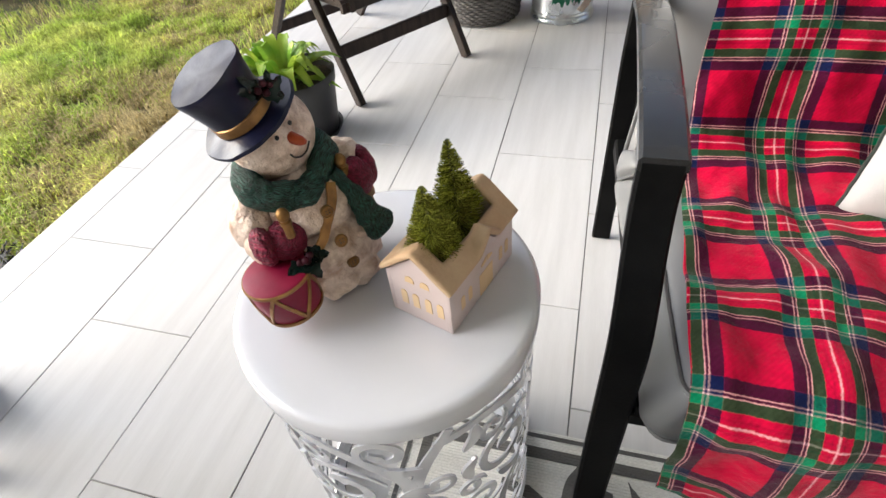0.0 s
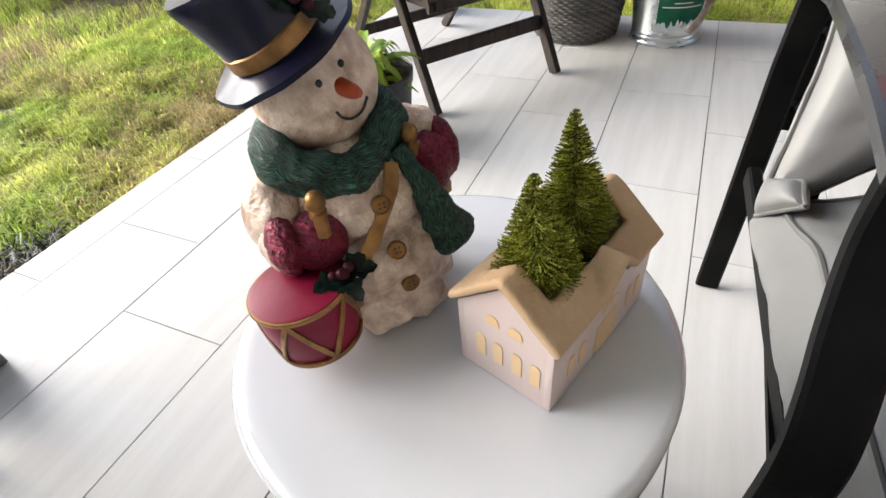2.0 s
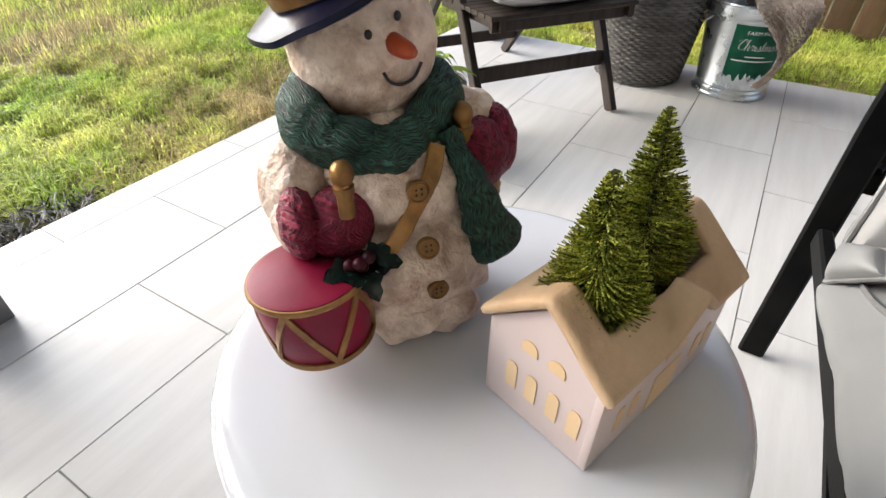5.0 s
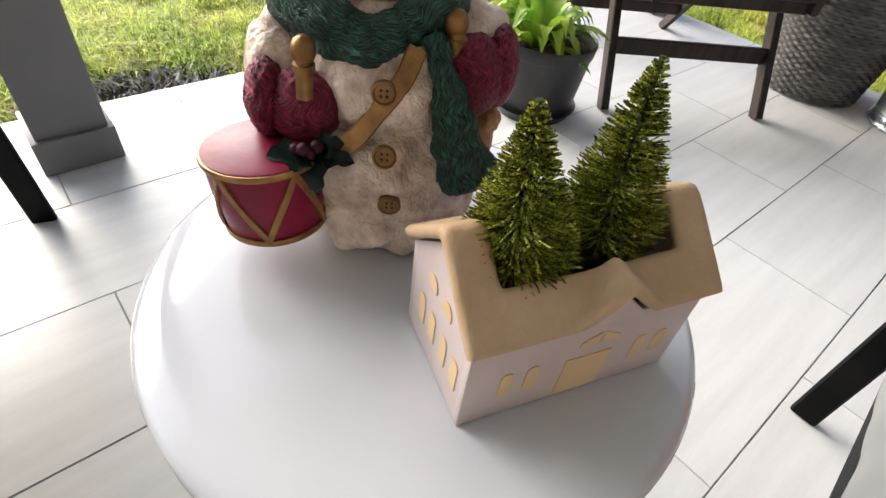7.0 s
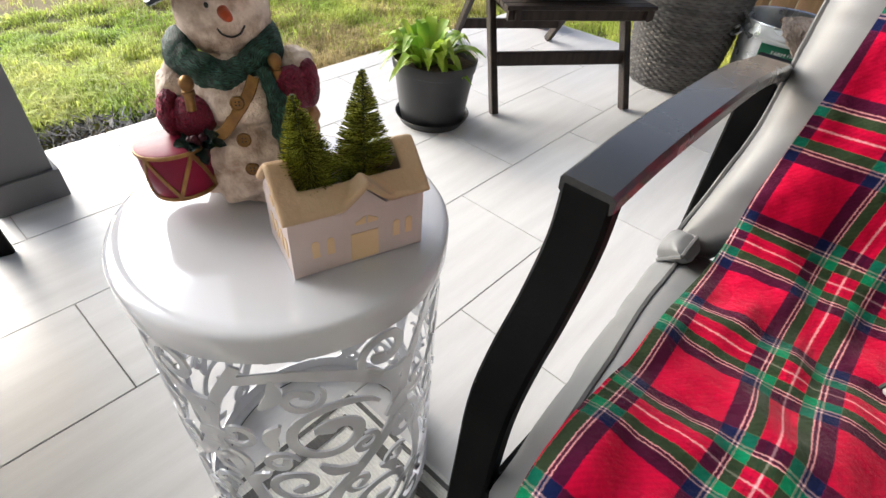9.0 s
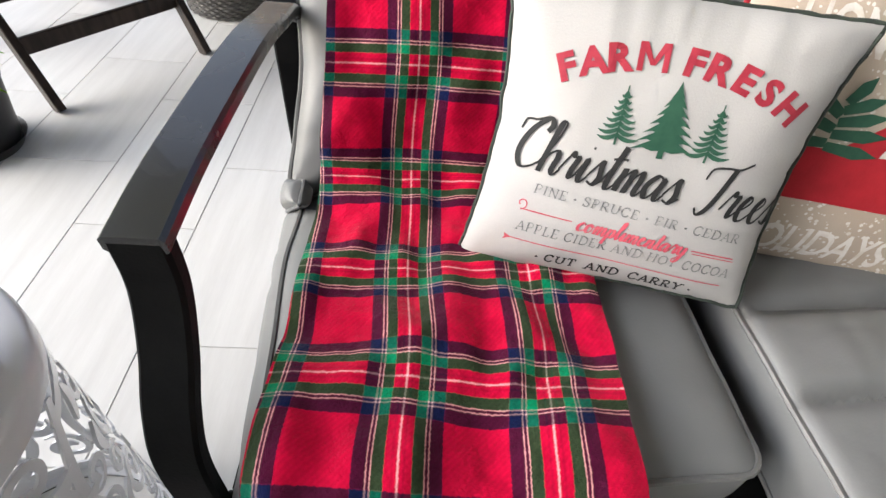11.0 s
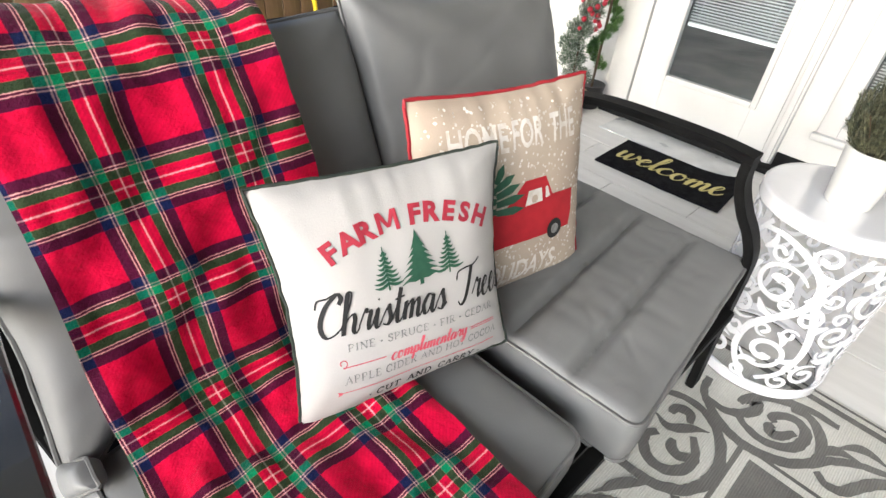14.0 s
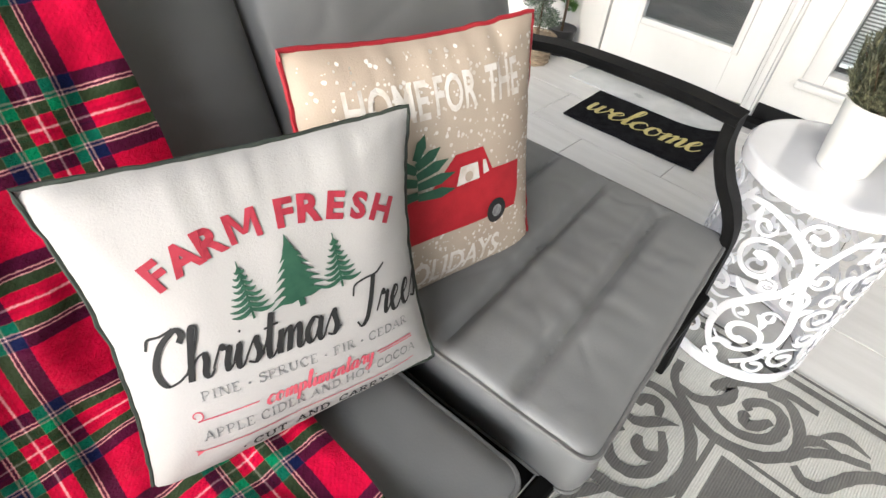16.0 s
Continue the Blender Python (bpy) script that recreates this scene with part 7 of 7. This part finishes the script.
for x in (0.03, CW - 0.03):
    bar("side_rail", (x, -0.03, 0.372), (x, 0.42, 0.355), 0.02, 0.045)
for i in range(9):
    y = -0.008 + i * 0.048
    bar("seat_slat", (-0.012, y, 0.392 - 0.04 * (y + 0.04)), (CW - 0.004, y, 0.392 - 0.04 * (y + 0.04)), 0.042, 0.014)
for i in range(5):
    z = 0.54 + i * 0.092
    bar("back_slat", (0.013, z * 0.558, z), (CW - 0.013, z * 0.558, z), 0.014, 0.06, Vector((0, 0, 1)))


def soft_pad(name, label, mat, tl, tr, br, bl, thick, seed, category="cushion"):
    p = Pillow(tl, tr, br, bl, thick, seed)
    bm = bmesh.new()
    p.body(bm, 26)
    return solo(name, bm, mat, label, category)


def on_chair(x, y, z):
    return Vector((fl.x + ax.x * x + back.x * y, fl.y + ax.y * x + back.y * y, z))


pad = soft_pad("seat_pad", "pale grey tufted seat pad on a wooden folding chair", SEATPAD, on_chair(0.05, 0.33, 0.430), on_chair(CW - 0.08, 0.33, 0.430), on_chair(CW - 0.055, -0.012, 0.440), on_chair(0.015, -0.012, 0.440), 0.10, 31)
tufts = [on_chair(q, y, 0) for q, y in ((0.19, 0.10), (0.36, 0.10), (0.19, 0.24), (0.36, 0.24), (0.275, -0.03), (0.275, 0.17))]
for v in pad.data.vertices:
    if v.co.z > 0.435:
        dip = max(math.exp(-((v.co.x - q.x) ** 2 + (v.co.y - q.y) ** 2) / 0.038 ** 2) for q in tufts)
        v.co.z -= 0.85 * dip * (v.co.z - 0.435)
soft_pad("red_cushion", "plain dark red cushion leaning on a chair back", REDPAD, on_chair(0.07, 0.40, 0.83), on_chair(CW - 0.07, 0.40, 0.83), on_chair(CW - 0.05, 0.225, 0.485), on_chair(0.05, 0.225, 0.485), 0.13, 37)

# ---- wicker basket ----
WICKER = material("grey wicker strand", (0.060, 0.056, 0.053), 0.6, second=(0.105, 0.098, 0.092), scale=30, bump=0.3, bump_scale=120, island=0.3)
basket = thing("wicker_planter", "tall grey wicker basket planter on the patio", "planter", 2.825, 4.875)
bm = bmesh.new()
lathe(bm, [(0, 0.006), (0.172, 0.006), (0.238, 0.53), (0.230, 0.53), (0, 0.50)], 48)
part("liner", bm, BLACKPLASTIC, basket)
bm = bmesh.new()
rows, stakes = 46, 58
for j in range(rows):
    z = 0.012 + 0.525 * j / rows
    rr = 0.178 + 0.066 * j / rows
    pts = []
    for i in range(stakes * 3):
        a = 2 * math.pi * i / (stakes * 3)
        w = math.sin(a * stakes / 2 + (math.pi if j % 2 else 0))
        pts.append(((rr + 0.0038 * w) * math.cos(a), (rr + 0.0038 * w) * math.sin(a), z + 0.0015 * noise.noise((a * 3, j, 0))))
    sweep(bm, pts, [(-0.0018, -0.0050), (0.0018, -0.0050), (0.0032, 0), (0.0018, 0.0050), (-0.0018, 0.0050)], closed=True)
tagged(part("weave", bm, WICKER, basket, "woven grey strands"), kind="stuff")
bm = bmesh.new()
for q in range(2):
    tube(bm, [((0.244 + 0.007 * math.sin(i * 0.9 + q * 3.1)) * math.cos(2 * math.pi * i / 72), (0.244 + 0.007 * math.sin(i * 0.9 + q * 3.1)) * math.sin(2 * math.pi * i / 72), 0.538 + 0.006 * math.cos(i * 0.9 + q * 3.1)) for i in range(72)], 0.008, 8, closed=True)
part("rim", bm, WORNWOOD, basket, "brown braided rim")
bm = bmesh.new()
lathe(bm, [(0, 0.518), (0.234, 0.515)], 36)
for v in bm.verts:
    v.co.z += 0.01 * noise.noise(v.co * 40)
part("soil", bm, POTSOIL, basket)
rnd = random.Random(21)
for i in range(40):
    bm = bmesh.new()
    a = rnd.uniform(0, 6.283)
    r = rnd.uniform(0.02, 0.16)
    strap_leaf(bm, (r * math.cos(a), r * math.sin(a), 0.518), a + rnd.uniform(-1, 1), rnd.uniform(0.05, 0.09), rnd.uniform(0.012, 0.022), rnd.uniform(0.02, 0.06), rnd.uniform(0.0, 0.03))
    part("leaf", bm, LEAF, basket)

# ---- galvanised bucket ----
ZINC = material("galvanised steel", (0.55, 0.58, 0.60), 0.28, metal=0.9, second=(0.68, 0.71, 0.73), scale=14, bump=0.05, bump_scale=50)
SIGNGREEN = material("green bucket label", (0.012, 0.16, 0.085), 0.5, second=(0.02, 0.19, 0.10), scale=20)
LABELWHITE = material("white label lettering", (0.75, 0.76, 0.74), 0.6)
KNITTAN = waves(material("tan knitted wool", (0.40, 0.31, 0.25), 0.95, second=(0.55, 0.46, 0.39), scale=40, bump=1.0, bump_scale=200), 90, 0.9, "DIAGONAL", 0.006, 4.0)
BX, BY = 3.205, 4.885
bucket = thing("metal_bucket", "galvanised metal bucket with a green printed label", "bucket", BX, BY)
bm = bmesh.new()
lathe(bm, [(0, 0.006), (0.132, 0.004), (0.144, 0.002), (0.147, 0.010), (0.145, 0.018), (0.139, 0.024), (0.141, 0.032), (0.137, 0.040), (0.141, 0.048), (0.139, 0.055), (0.163, 0.30), (0.167, 0.306), (0.165, 0.315), (0.167, 0.326), (0.168, 0.345), (0.173, 0.349), (0.171, 0.353), (0.164, 0.350), (0.160, 0.31), (0.132, 0.05), (0, 0.03)], 72)
part("body", bm, ZINC, bucket)


def on_bucket(a, z, lift):
    r = 0.139 + (z - 0.055) / 0.245 * 0.024 + lift
    return (r * math.cos(a), r * math.sin(a), z)


A0 = radians(-68)
bm = bmesh.new()
n = 22
top = [on_bucket(A0 - 0.62 + 1.24 * i / n, 0.29, 0.0012) for i in range(n + 1)]
rnd = random.Random(3)
bot = [on_bucket(A0 - 0.62 + 1.24 * i / n, 0.105 + (rnd.uniform(-0.025, 0.012)), 0.0012) for i in range(n + 1)]
add(bm, top + bot, [(i, i + 1, n + 2 + i, n + 1 + i) for i in range(n)])
bmesh.ops.solidify(bm, geom=bm.faces[:], thickness=0.0006)
label = part("label", bm, SIGNGREEN, bucket, "dark green printed label")
bm = bmesh.new()


def on_label(mesh, dz, scale=1.0):
    verts, faces = mesh
    add(bm, [on_bucket(A0 + x / 0.155, 0.20 + dz + y, 0.0024) for x, y, z in verts], faces)


on_label(script_mesh("Christmas", 0.0185, 0.11), 0.002)
part("script", bm, LABELWHITE, label, "white brush script", smooth=False)
for dz, w in ((-0.022, 0.036), (-0.038, 0.080)):
    bm = bmesh.new()
    q = [(-w + 2 * w * i / 8, s * 0.0022, 0) for i in range(9) for s in (-1, 1)]
    on_label((q, [(2 * i, 2 * i + 2, 2 * i + 3, 2 * i + 1) for i in range(8)]), dz)
    part("text_bar", bm, LABELWHITE, label, "plain white bar of small print", smooth=False)
bm = bmesh.new()
on_label(glyphs("FARM FRESH", 0.019), 0.064)
part("lettering", bm, LABELWHITE, label, "white lettering", smooth=False)
for s in (-1, 1):
    bm = bmesh.new()
    a = A0 + s * 1.45
    sweep(bm, smooth_path([on_bucket(a - 0.2, 0.30, 0.004), on_bucket(a - 0.18, 0.285, 0.02), on_bucket(a, 0.27, 0.03), on_bucket(a + 0.18, 0.285, 0.02), on_bucket(a + 0.2, 0.30, 0.004)], 4), ring(0.004, 8))
    part("handle", bm, ZINC, bucket)
scarf = thing("knitted_scarf", "chunky tan knitted scarf hanging over a metal bucket", "scarf", BX, BY)
left_edge = smooth_path([(-0.03, 0.02, 0.33), (-0.01, -0.10, 0.372), (0.016, -0.176, 0.352), (0.063, -0.172, 0.298), (0.108, -0.158, 0.235), (0.130, -0.146, 0.175), (0.108, -0.146, 0.115), (0.078, -0.146, 0.075)], 10)
right_edge = smooth_path([(0.10, 0.09, 0.33), (0.17, -0.02, 0.385), (0.216, -0.125, 0.372), (0.216, -0.142, 0.318), (0.200, -0.142, 0.255), (0.160, -0.140, 0.185), (0.132, -0.146, 0.112), (0.100, -0.148, 0.066)], 10)
count = 20
for k in range(count):
    pts, sizes = [], []
    for i, (p, q) in enumerate(zip(left_edge, right_edge)):
        u = (k + 0.5 + 0.30 * math.sin(i * 1.35 + k * math.pi)) / count
        c = p.lerp(q, u)
        out = Vector((c.x, c.y, 0)).normalized()
        wide = (q - p).length
        fold = 0.012 * math.cos(u * 2 * math.pi * 1.5) * min(1, wide / 0.12)
        pts.append(c + out * (fold + 0.004 * math.cos(i * 1.35 + k * math.pi)))
        sizes.append(max(0.42, min(1, wide / 0.19)))
    bm = bmesh.new()
    tube(bm, pts, 0.0082, 6, scales=sizes)
    for v in bm.verts:
        v.co += 0.0016 * noise.noise_vector(v.co * 150)
    part("strand", bm, KNITTAN, scarf)

# ---- things by the door ----
MATBLACK = material("black coir mat", (0.003, 0.003, 0.005), 0.95, spec=0.1, second=(0.012, 0.012, 0.014), scale=30, bump=1.0, bump_scale=260, fine=0.3)
MATGOLD = material("yellow mat lettering", (0.55, 0.47, 0.16), 0.85, second=(0.62, 0.55, 0.24), scale=40, bump=0.6, bump_scale=260)
MX0, MX1, MY0, MY1 = 5.655, 5.975, 3.045, 3.635
doormat = thing("doormat", "black doormat with yellow welcome script in front of the door", "doormat", (MX0 + MX1) / 2, (MY0 + MY1) / 2, 0.0, -88)
bm = bmesh.new()
hw2, hd2 = (MY1 - MY0) / 2, (MX1 - MX0) / 2


def curl(x, y):
    """How far the mat's end stands up off the floor."""
    return 0.045 * max(0.0, (x / hw2 - 0.25) / 0.75) ** 2 * (0.55 + 0.45 * y / hd2)


bmesh.ops.create_grid(bm, x_segments=30, y_segments=16, size=1)
for v in bm.verts:
    v.co.x *= hw2
    v.co.y *= hd2
    v.co.z = 0.010 + curl(v.co.x, v.co.y) + 0.002 * noise.noise(v.co * 12)
bmesh.ops.solidify(bm, geom=bm.faces[:], thickness=0.009)
part("surface", bm, MATBLACK, doormat)
bm = bmesh.new()
verts, faces = script_mesh("welcome", 0.083, 0.20, 0.12)
vs, fs = add(bm, [(x * 0.98 + 0.0, y - 0.055, 0.0135 + curl(x * 0.98, y - 0.055)) for x, y, z in verts], faces)
part("lettering", bm, MATGOLD, doormat, "yellow script reading welcome", smooth=False)

WHITEPOT = material("white matt ceramic", (0.58, 0.58, 0.56), 0.5, second=(0.62, 0.62, 0.60), scale=9, bump=0.05, bump_scale=60)
NEEDLE = material("fine grey-green needle", (0.022, 0.032, 0.016), 0.6, second=(0.12, 0.115, 0.065), scale=60, island=0.5)
TWIG = material("brown twig", (0.07, 0.045, 0.025), 0.8)


def needle_bush(parent, name, centre, size, count, seed, mat, length, cone=0.0):
    """A cloud of fine needles on twigs inside an egg-shaped crown."""
    rnd = random.Random(seed)
    verts, faces = [], []
    for i in range(count):
        a, b = rnd.uniform(0, 6.283), math.acos(rnd.uniform(-1, 1))
        r = rnd.random() ** 0.45 * (0.85 + 0.3 * noise.noise((math.cos(a) * 2, math.sin(a) * 2, b * 2 + seed)))
        zz = math.cos(b) * r
        shrink = 1 - cone * (zz * 0.5 + 0.5)
        p = Vector((centre[0] + size[0] * r * math.sin(b) * math.cos(a) * shrink, centre[1] + size[1] * r * math.sin(b) * math.sin(a) * shrink, centre[2] + size[2] * zz))
        d = Vector((math.sin(b) * math.cos(a), math.sin(b) * math.sin(a), 0.5 + 0.6 * rnd.random())).normalized()
        d = (d + 0.7 * Vector((rnd.uniform(-1, 1), rnd.uniform(-1, 1), rnd.uniform(-1, 1)))).normalized()
        s = d.cross(Vector((rnd.uniform(-1, 1), rnd.uniform(-1, 1), rnd.uniform(-1, 1)))).normalized() * length * 0.085
        q = length * rnd.uniform(0.6, 1.3)
        k = len(verts)
        verts += [p - s, p + s, p + d * q * 0.6 + s * 0.9, p + d * q, p + d * q * 0.6 - s * 0.9]
        faces.append((k, k + 1, k + 2, k + 3, k + 4))
    me = bpy.data.meshes.new(name)
    me.from_pydata(verts, [], faces)
    me.materials.append(mat)
    o = tagged(new(name, me), kind="stuff")
    o.parent = parent
    return o


def sprig_bush(parent, name, base, reach, height, sprigs, seed, mat, needle):
    """Fine upright sprigs from one base, each clad in needles; loose and uneven in outline."""
    rnd = random.Random(seed)
    verts, faces = [], []
    for i in range(sprigs):
        a, out = rnd.uniform(0, 6.283), rnd.random() ** 0.6
        tall = height * (1 - 0.45 * out ** 2) * rnd.uniform(0.6, 1.08)
        end = Vector((reach * out * math.cos(a), reach * out * math.sin(a), tall))
        start = Vector((0.25 * end.x, 0.25 * end.y, 0))
        bend = Vector((rnd.uniform(-1, 1), rnd.uniform(-1, 1), 0)) * 0.012
        pts = smooth_path([start, (start + end) / 2 + Vector((end.x * 0.12, end.y * 0.12, 0)) + bend, end], 14)
        for j in range(4, len(pts) - 1):
            d = (pts[j + 1] - pts[j]).normalized()
            for q in range(4):
                r = Vector((rnd.uniform(-1, 1), rnd.uniform(-1, 1), rnd.uniform(-1, 1)))
                n = (d * 0.9 + r * 0.75).normalized()
                s = n.cross(r).normalized() * needle * 0.07
                p, l = pts[j].lerp(pts[j + 1], rnd.random()), needle * rnd.uniform(0.6, 1.2)
                k = len(verts)
                verts += [p - s, p + s, p + n * l * 0.6 + s * 0.8, p + n * l, p + n * l * 0.6 - s * 0.8]
                faces.append((k, k + 1, k + 2, k + 3, k + 4))
    me = bpy.data.meshes.new(name)
    me.from_pydata([v + Vector(base) for v in verts], [], faces)
    me.materials.append(mat)
    o = tagged(new(name, me), kind="stuff")
    o.parent = parent
    return o


rosemary = thing("potted_shrub", "fine grey-green shrub in a white ceramic pot", "potted plant", 4.985, 2.635, 0.5385)
bm = bmesh.new()
lathe(bm, [(0, 0.0), (0.044, 0.0), (0.048, 0.004), (0.062, 0.133), (0.064, 0.137), (0.061, 0.138), (0.058, 0.132), (0.055, 0.11), (0, 0.108)], 44)
part("pot", bm, WHITEPOT, rosemary)
bm = bmesh.new()
lathe(bm, [(0, 0.119), (0.056, 0.115)], 30)
part("soil", bm, POTSOIL, rosemary)
bm = bmesh.new()
rnd = random.Random(14)
for i in range(26):
    a, b = rnd.uniform(0, 6.283), rnd.uniform(0.1, 0.7)
    p = [Vector((0.02 * math.cos(a), 0.02 * math.sin(a), 0.11)), Vector((0.05 * math.cos(a) * b * 1.6, 0.05 * math.sin(a) * b * 1.6, 0.17)), Vector((0.09 * math.cos(a) * b * 1.4, 0.09 * math.sin(a) * b * 1.4, 0.26 - 0.08 * b))]
    tube(bm, smooth_path(p, 3), 0.0014, 5)
part("stem", bm, TWIG, rosemary)
sprig_bush(rosemary, "foliage", (0, 0, 0.112), 0.088, 0.215, 270, 6, NEEDLE, 0.012)

FROST = material("frosted topiary needle", (0.03, 0.06, 0.028), 0.6, second=(0.42, 0.44, 0.42), scale=130, island=0.5, lo=0.5, hi=0.66)
BERRY = material("red berry", (0.24, 0.006, 0.018), 0.3, second=(0.34, 0.012, 0.03), scale=90)
WILLOW = material("pale brown willow", (0.20, 0.15, 0.10), 0.75, second=(0.30, 0.24, 0.17), scale=40, island=0.35)
topiary = thing("potted_topiary", "frosted topiary with red berries in a willow basket", "potted plant", 5.99, 4.06)
bm = bmesh.new()
for j in range(12):
    z, rr = 0.006 + 0.011 * j, 0.075 + 0.0016 * j
    pts = [((rr + 0.003 * math.sin(i * 1.57 + j * 3.14)) * math.cos(2 * math.pi * i / 40), (rr + 0.003 * math.sin(i * 1.57 + j * 3.14)) * math.sin(2 * math.pi * i / 40), z) for i in range(40)]
    tube(bm, pts, 0.0056, 6, closed=True)
lathe(bm, [(0, 0.002), (0.072, 0.002), (0.088, 0.12), (0, 0.118)], 30)
tagged(part("basket", bm, WILLOW, topiary, "woven willow basket"), kind="stuff")
bm = bmesh.new()
tube(bm, [(0, 0, 0.1), (0.005, 0, 0.5), (0, 0, 0.95)], 0.01, 8)
part("trunk", bm, TWIG, topiary)
for k in range(9):
    a, z = k * 1.15, 0.20 + 0.085 * k
    r = 0.092 * (1 - k * 0.05)
    needle_bush(topiary, "foliage", (r * 0.45 * math.cos(a), r * 0.45 * math.sin(a), z), (r, r, 0.060), 1700, 40 + k, FROST, 0.017)
rnd = random.Random(15)
for k in range(34):
    bm = bmesh.new()
    a, z = rnd.uniform(3.3, 4.9), 0.46 + 0.011 * k
    r = rnd.uniform(0.068, 0.10)
    ball(bm, (r * math.cos(a), r * math.sin(a), z), rnd.uniform(0.010, 0.014), u=12, v=8)
    part("berry", bm, BERRY, topiary)

spiral_tree = thing("potted_topiary", "narrow green spiral topiary in a black pot beside the door", "potted plant", 6.185, 4.045)
bm = bmesh.new()
lathe(bm, [(0, 0.0), (0.06, 0.0), (0.075, 0.13), (0.07, 0.13), (0, 0.11)], 28)
part("pot", bm, BLACKPLASTIC, spiral_tree)
bm = bmesh.new()
tube(bm, [(0, 0, 0.1), (0, 0, 1.0)], 0.008, 6)
part("trunk", bm, TWIG, spiral_tree)
for k in range(22):
    a, z = k * 0.75, 0.22 + 0.036 * k
    needle_bush(spiral_tree, "foliage", (0.045 * math.cos(a), 0.045 * math.sin(a), z), (0.036, 0.036, 0.030), 420, 90 + k, LEAF, 0.016)

# ---- garden ----
def shrub(x, y, w, h, seed):
    ob = thing("shrub", "leafy green garden shrub at the lawn's edge", "shrub", x, y, GROUND - 0.02, group="garden shrubs")
    bm = bmesh.new()
    rnd = random.Random(seed)
    for i in range(7):
        a = rnd.uniform(0, 6.283)
        tube(bm, smooth_path([(0, 0, 0), (0.12 * w * math.cos(a), 0.12 * w * math.sin(a), h * 0.4), (0.4 * w * math.cos(a), 0.4 * w * math.sin(a), h * 0.85)], 3), 0.012, 6, scales=[1 - 0.1 * k for k in range(7)])
    part("branch", bm, TWIG, ob)
    verts, faces = [], []
    for i in range(2600):
        a, b, r = rnd.uniform(0, 6.283), math.acos(rnd.uniform(-0.75, 1)), rnd.random() ** 0.4
        r *= 0.8 + 0.45 * noise.noise((math.cos(a) * 1.8 + seed, math.sin(a) * 1.8, b * 1.6))
        p = Vector((w * r * math.sin(b) * math.cos(a), w * r * math.sin(b) * math.sin(a), h * (0.5 + 0.5 * r * math.cos(b))))
        d = Vector((rnd.uniform(-1, 1), rnd.uniform(-1, 1), rnd.uniform(-0.3, 0.8))).normalized()
        s = d.cross(Vector((0, 0, 1))).normalized() * rnd.uniform(0.010, 0.02)
        q = rnd.uniform(0.03, 0.06)
        k = len(verts)
        verts += [p, p + d * q * 0.5 + s, p + d * q, p + d * q * 0.5 - s]
        faces.append((k, k + 1, k + 2, k + 3))
    me = bpy.data.meshes.new("foliage")
    me.from_pydata(verts, [], faces)
    me.materials.append(LEAF)
    o = tagged(new("foliage", me), kind="stuff")
    o.parent = ob
    return ob


for i, (x, y, w, h) in enumerate(((-0.75, 5.35, 0.42, 0.5), (-0.15, 6.0, 0.45, 0.6), (-1.5, 5.2, 0.5, 0.6), (-1.1, 6.3, 0.6, 0.8), (0.5, 6.6, 0.4, 0.6), (-2.2, 4.7, 0.5, 0.7))):
    shrub(x, y, w, h, 50 + i)

bm = bmesh.new()
lathe(bm, [(0, 0.0), (0.06, 0.002), (0.10, 0.03), (0.115, 0.08), (0.11, 0.14), (0.105, 0.145), (0.10, 0.14), (0.10, 0.08), (0, 0.04)], 36, m=pose(0.16, 5.44, GROUND + 0.0, 8, 6, 0))
solo("garden_bowl", bm, WHITEPOT, "round white garden bowl standing on the lawn", "bowl")

YELLOW = material("yellow plastic", (0.75, 0.58, 0.01), 0.4, second=(0.7, 0.5, 0.01), scale=10)
bm = bmesh.new()
tube(bm, smooth_path([(5.35, 5.55, GROUND), (5.36, 5.56, 0.3), (5.33, 5.58, 0.5), (5.38, 5.6, 0.66), (5.47, 5.6, 0.72), (5.53, 5.6, 0.62)], 8), 0.014, 8)
ball(bm, (5.47, 5.56, 0.40), (0.05, 0.04, 0.03), u=16, v=10)
solo("garden_hook", bm, YELLOW, "bright yellow bent plastic garden stake behind the seat", "stake")


# ---- floor tiles, last ----
def tile_mesh(w, d):
    bm = bmesh.new()
    b = 0.0008
    a, c = w / 2, d / 2
    add(bm, [(-a, -c, -0.006), (a, -c, -0.006), (a, c, -0.006), (-a, c, -0.006), (-a + b, -c + b, 0), (a - b, -c + b, 0), (a - b, c - b, 0), (-a + b, c - b, 0)],
        [(4, 5, 6, 7), (0, 1, 5, 4), (1, 2, 6, 5), (2, 3, 7, 6), (3, 0, 4, 7)])
    return to_mesh("tile", bm, TILE, smooth=False)


TW, TL, JOINT = 0.303, 0.608, 0.0022
meshes, rnd = {}, random.Random(4)
for k in range(-5, 11):
    xa, xb = max(3.113 + k * TW, PATIO_X0), min(3.113 + (k + 1) * TW, PATIO_X1)
    if xb - xa < 0.02:
        continue
    phase = 3.111 + (0 if k % 2 == 0 else 0.35)
    for j in range(-8, 5):
        ya, yb = max(phase + j * TL, PATIO_Y0), min(phase + (j + 1) * TL, PATIO_Y1)
        if yb - ya < 0.02:
            continue
        key = (round(xb - xa - JOINT, 3), round(yb - ya - JOINT, 3))
        if key not in meshes:
            meshes[key] = tile_mesh(*key)
        t = new("tile", meshes[key])
        t.parent = floor
        t.matrix_basis = pose((xa + xb) / 2, (ya + yb) / 2, rnd.uniform(-0.0006, 0.0003))
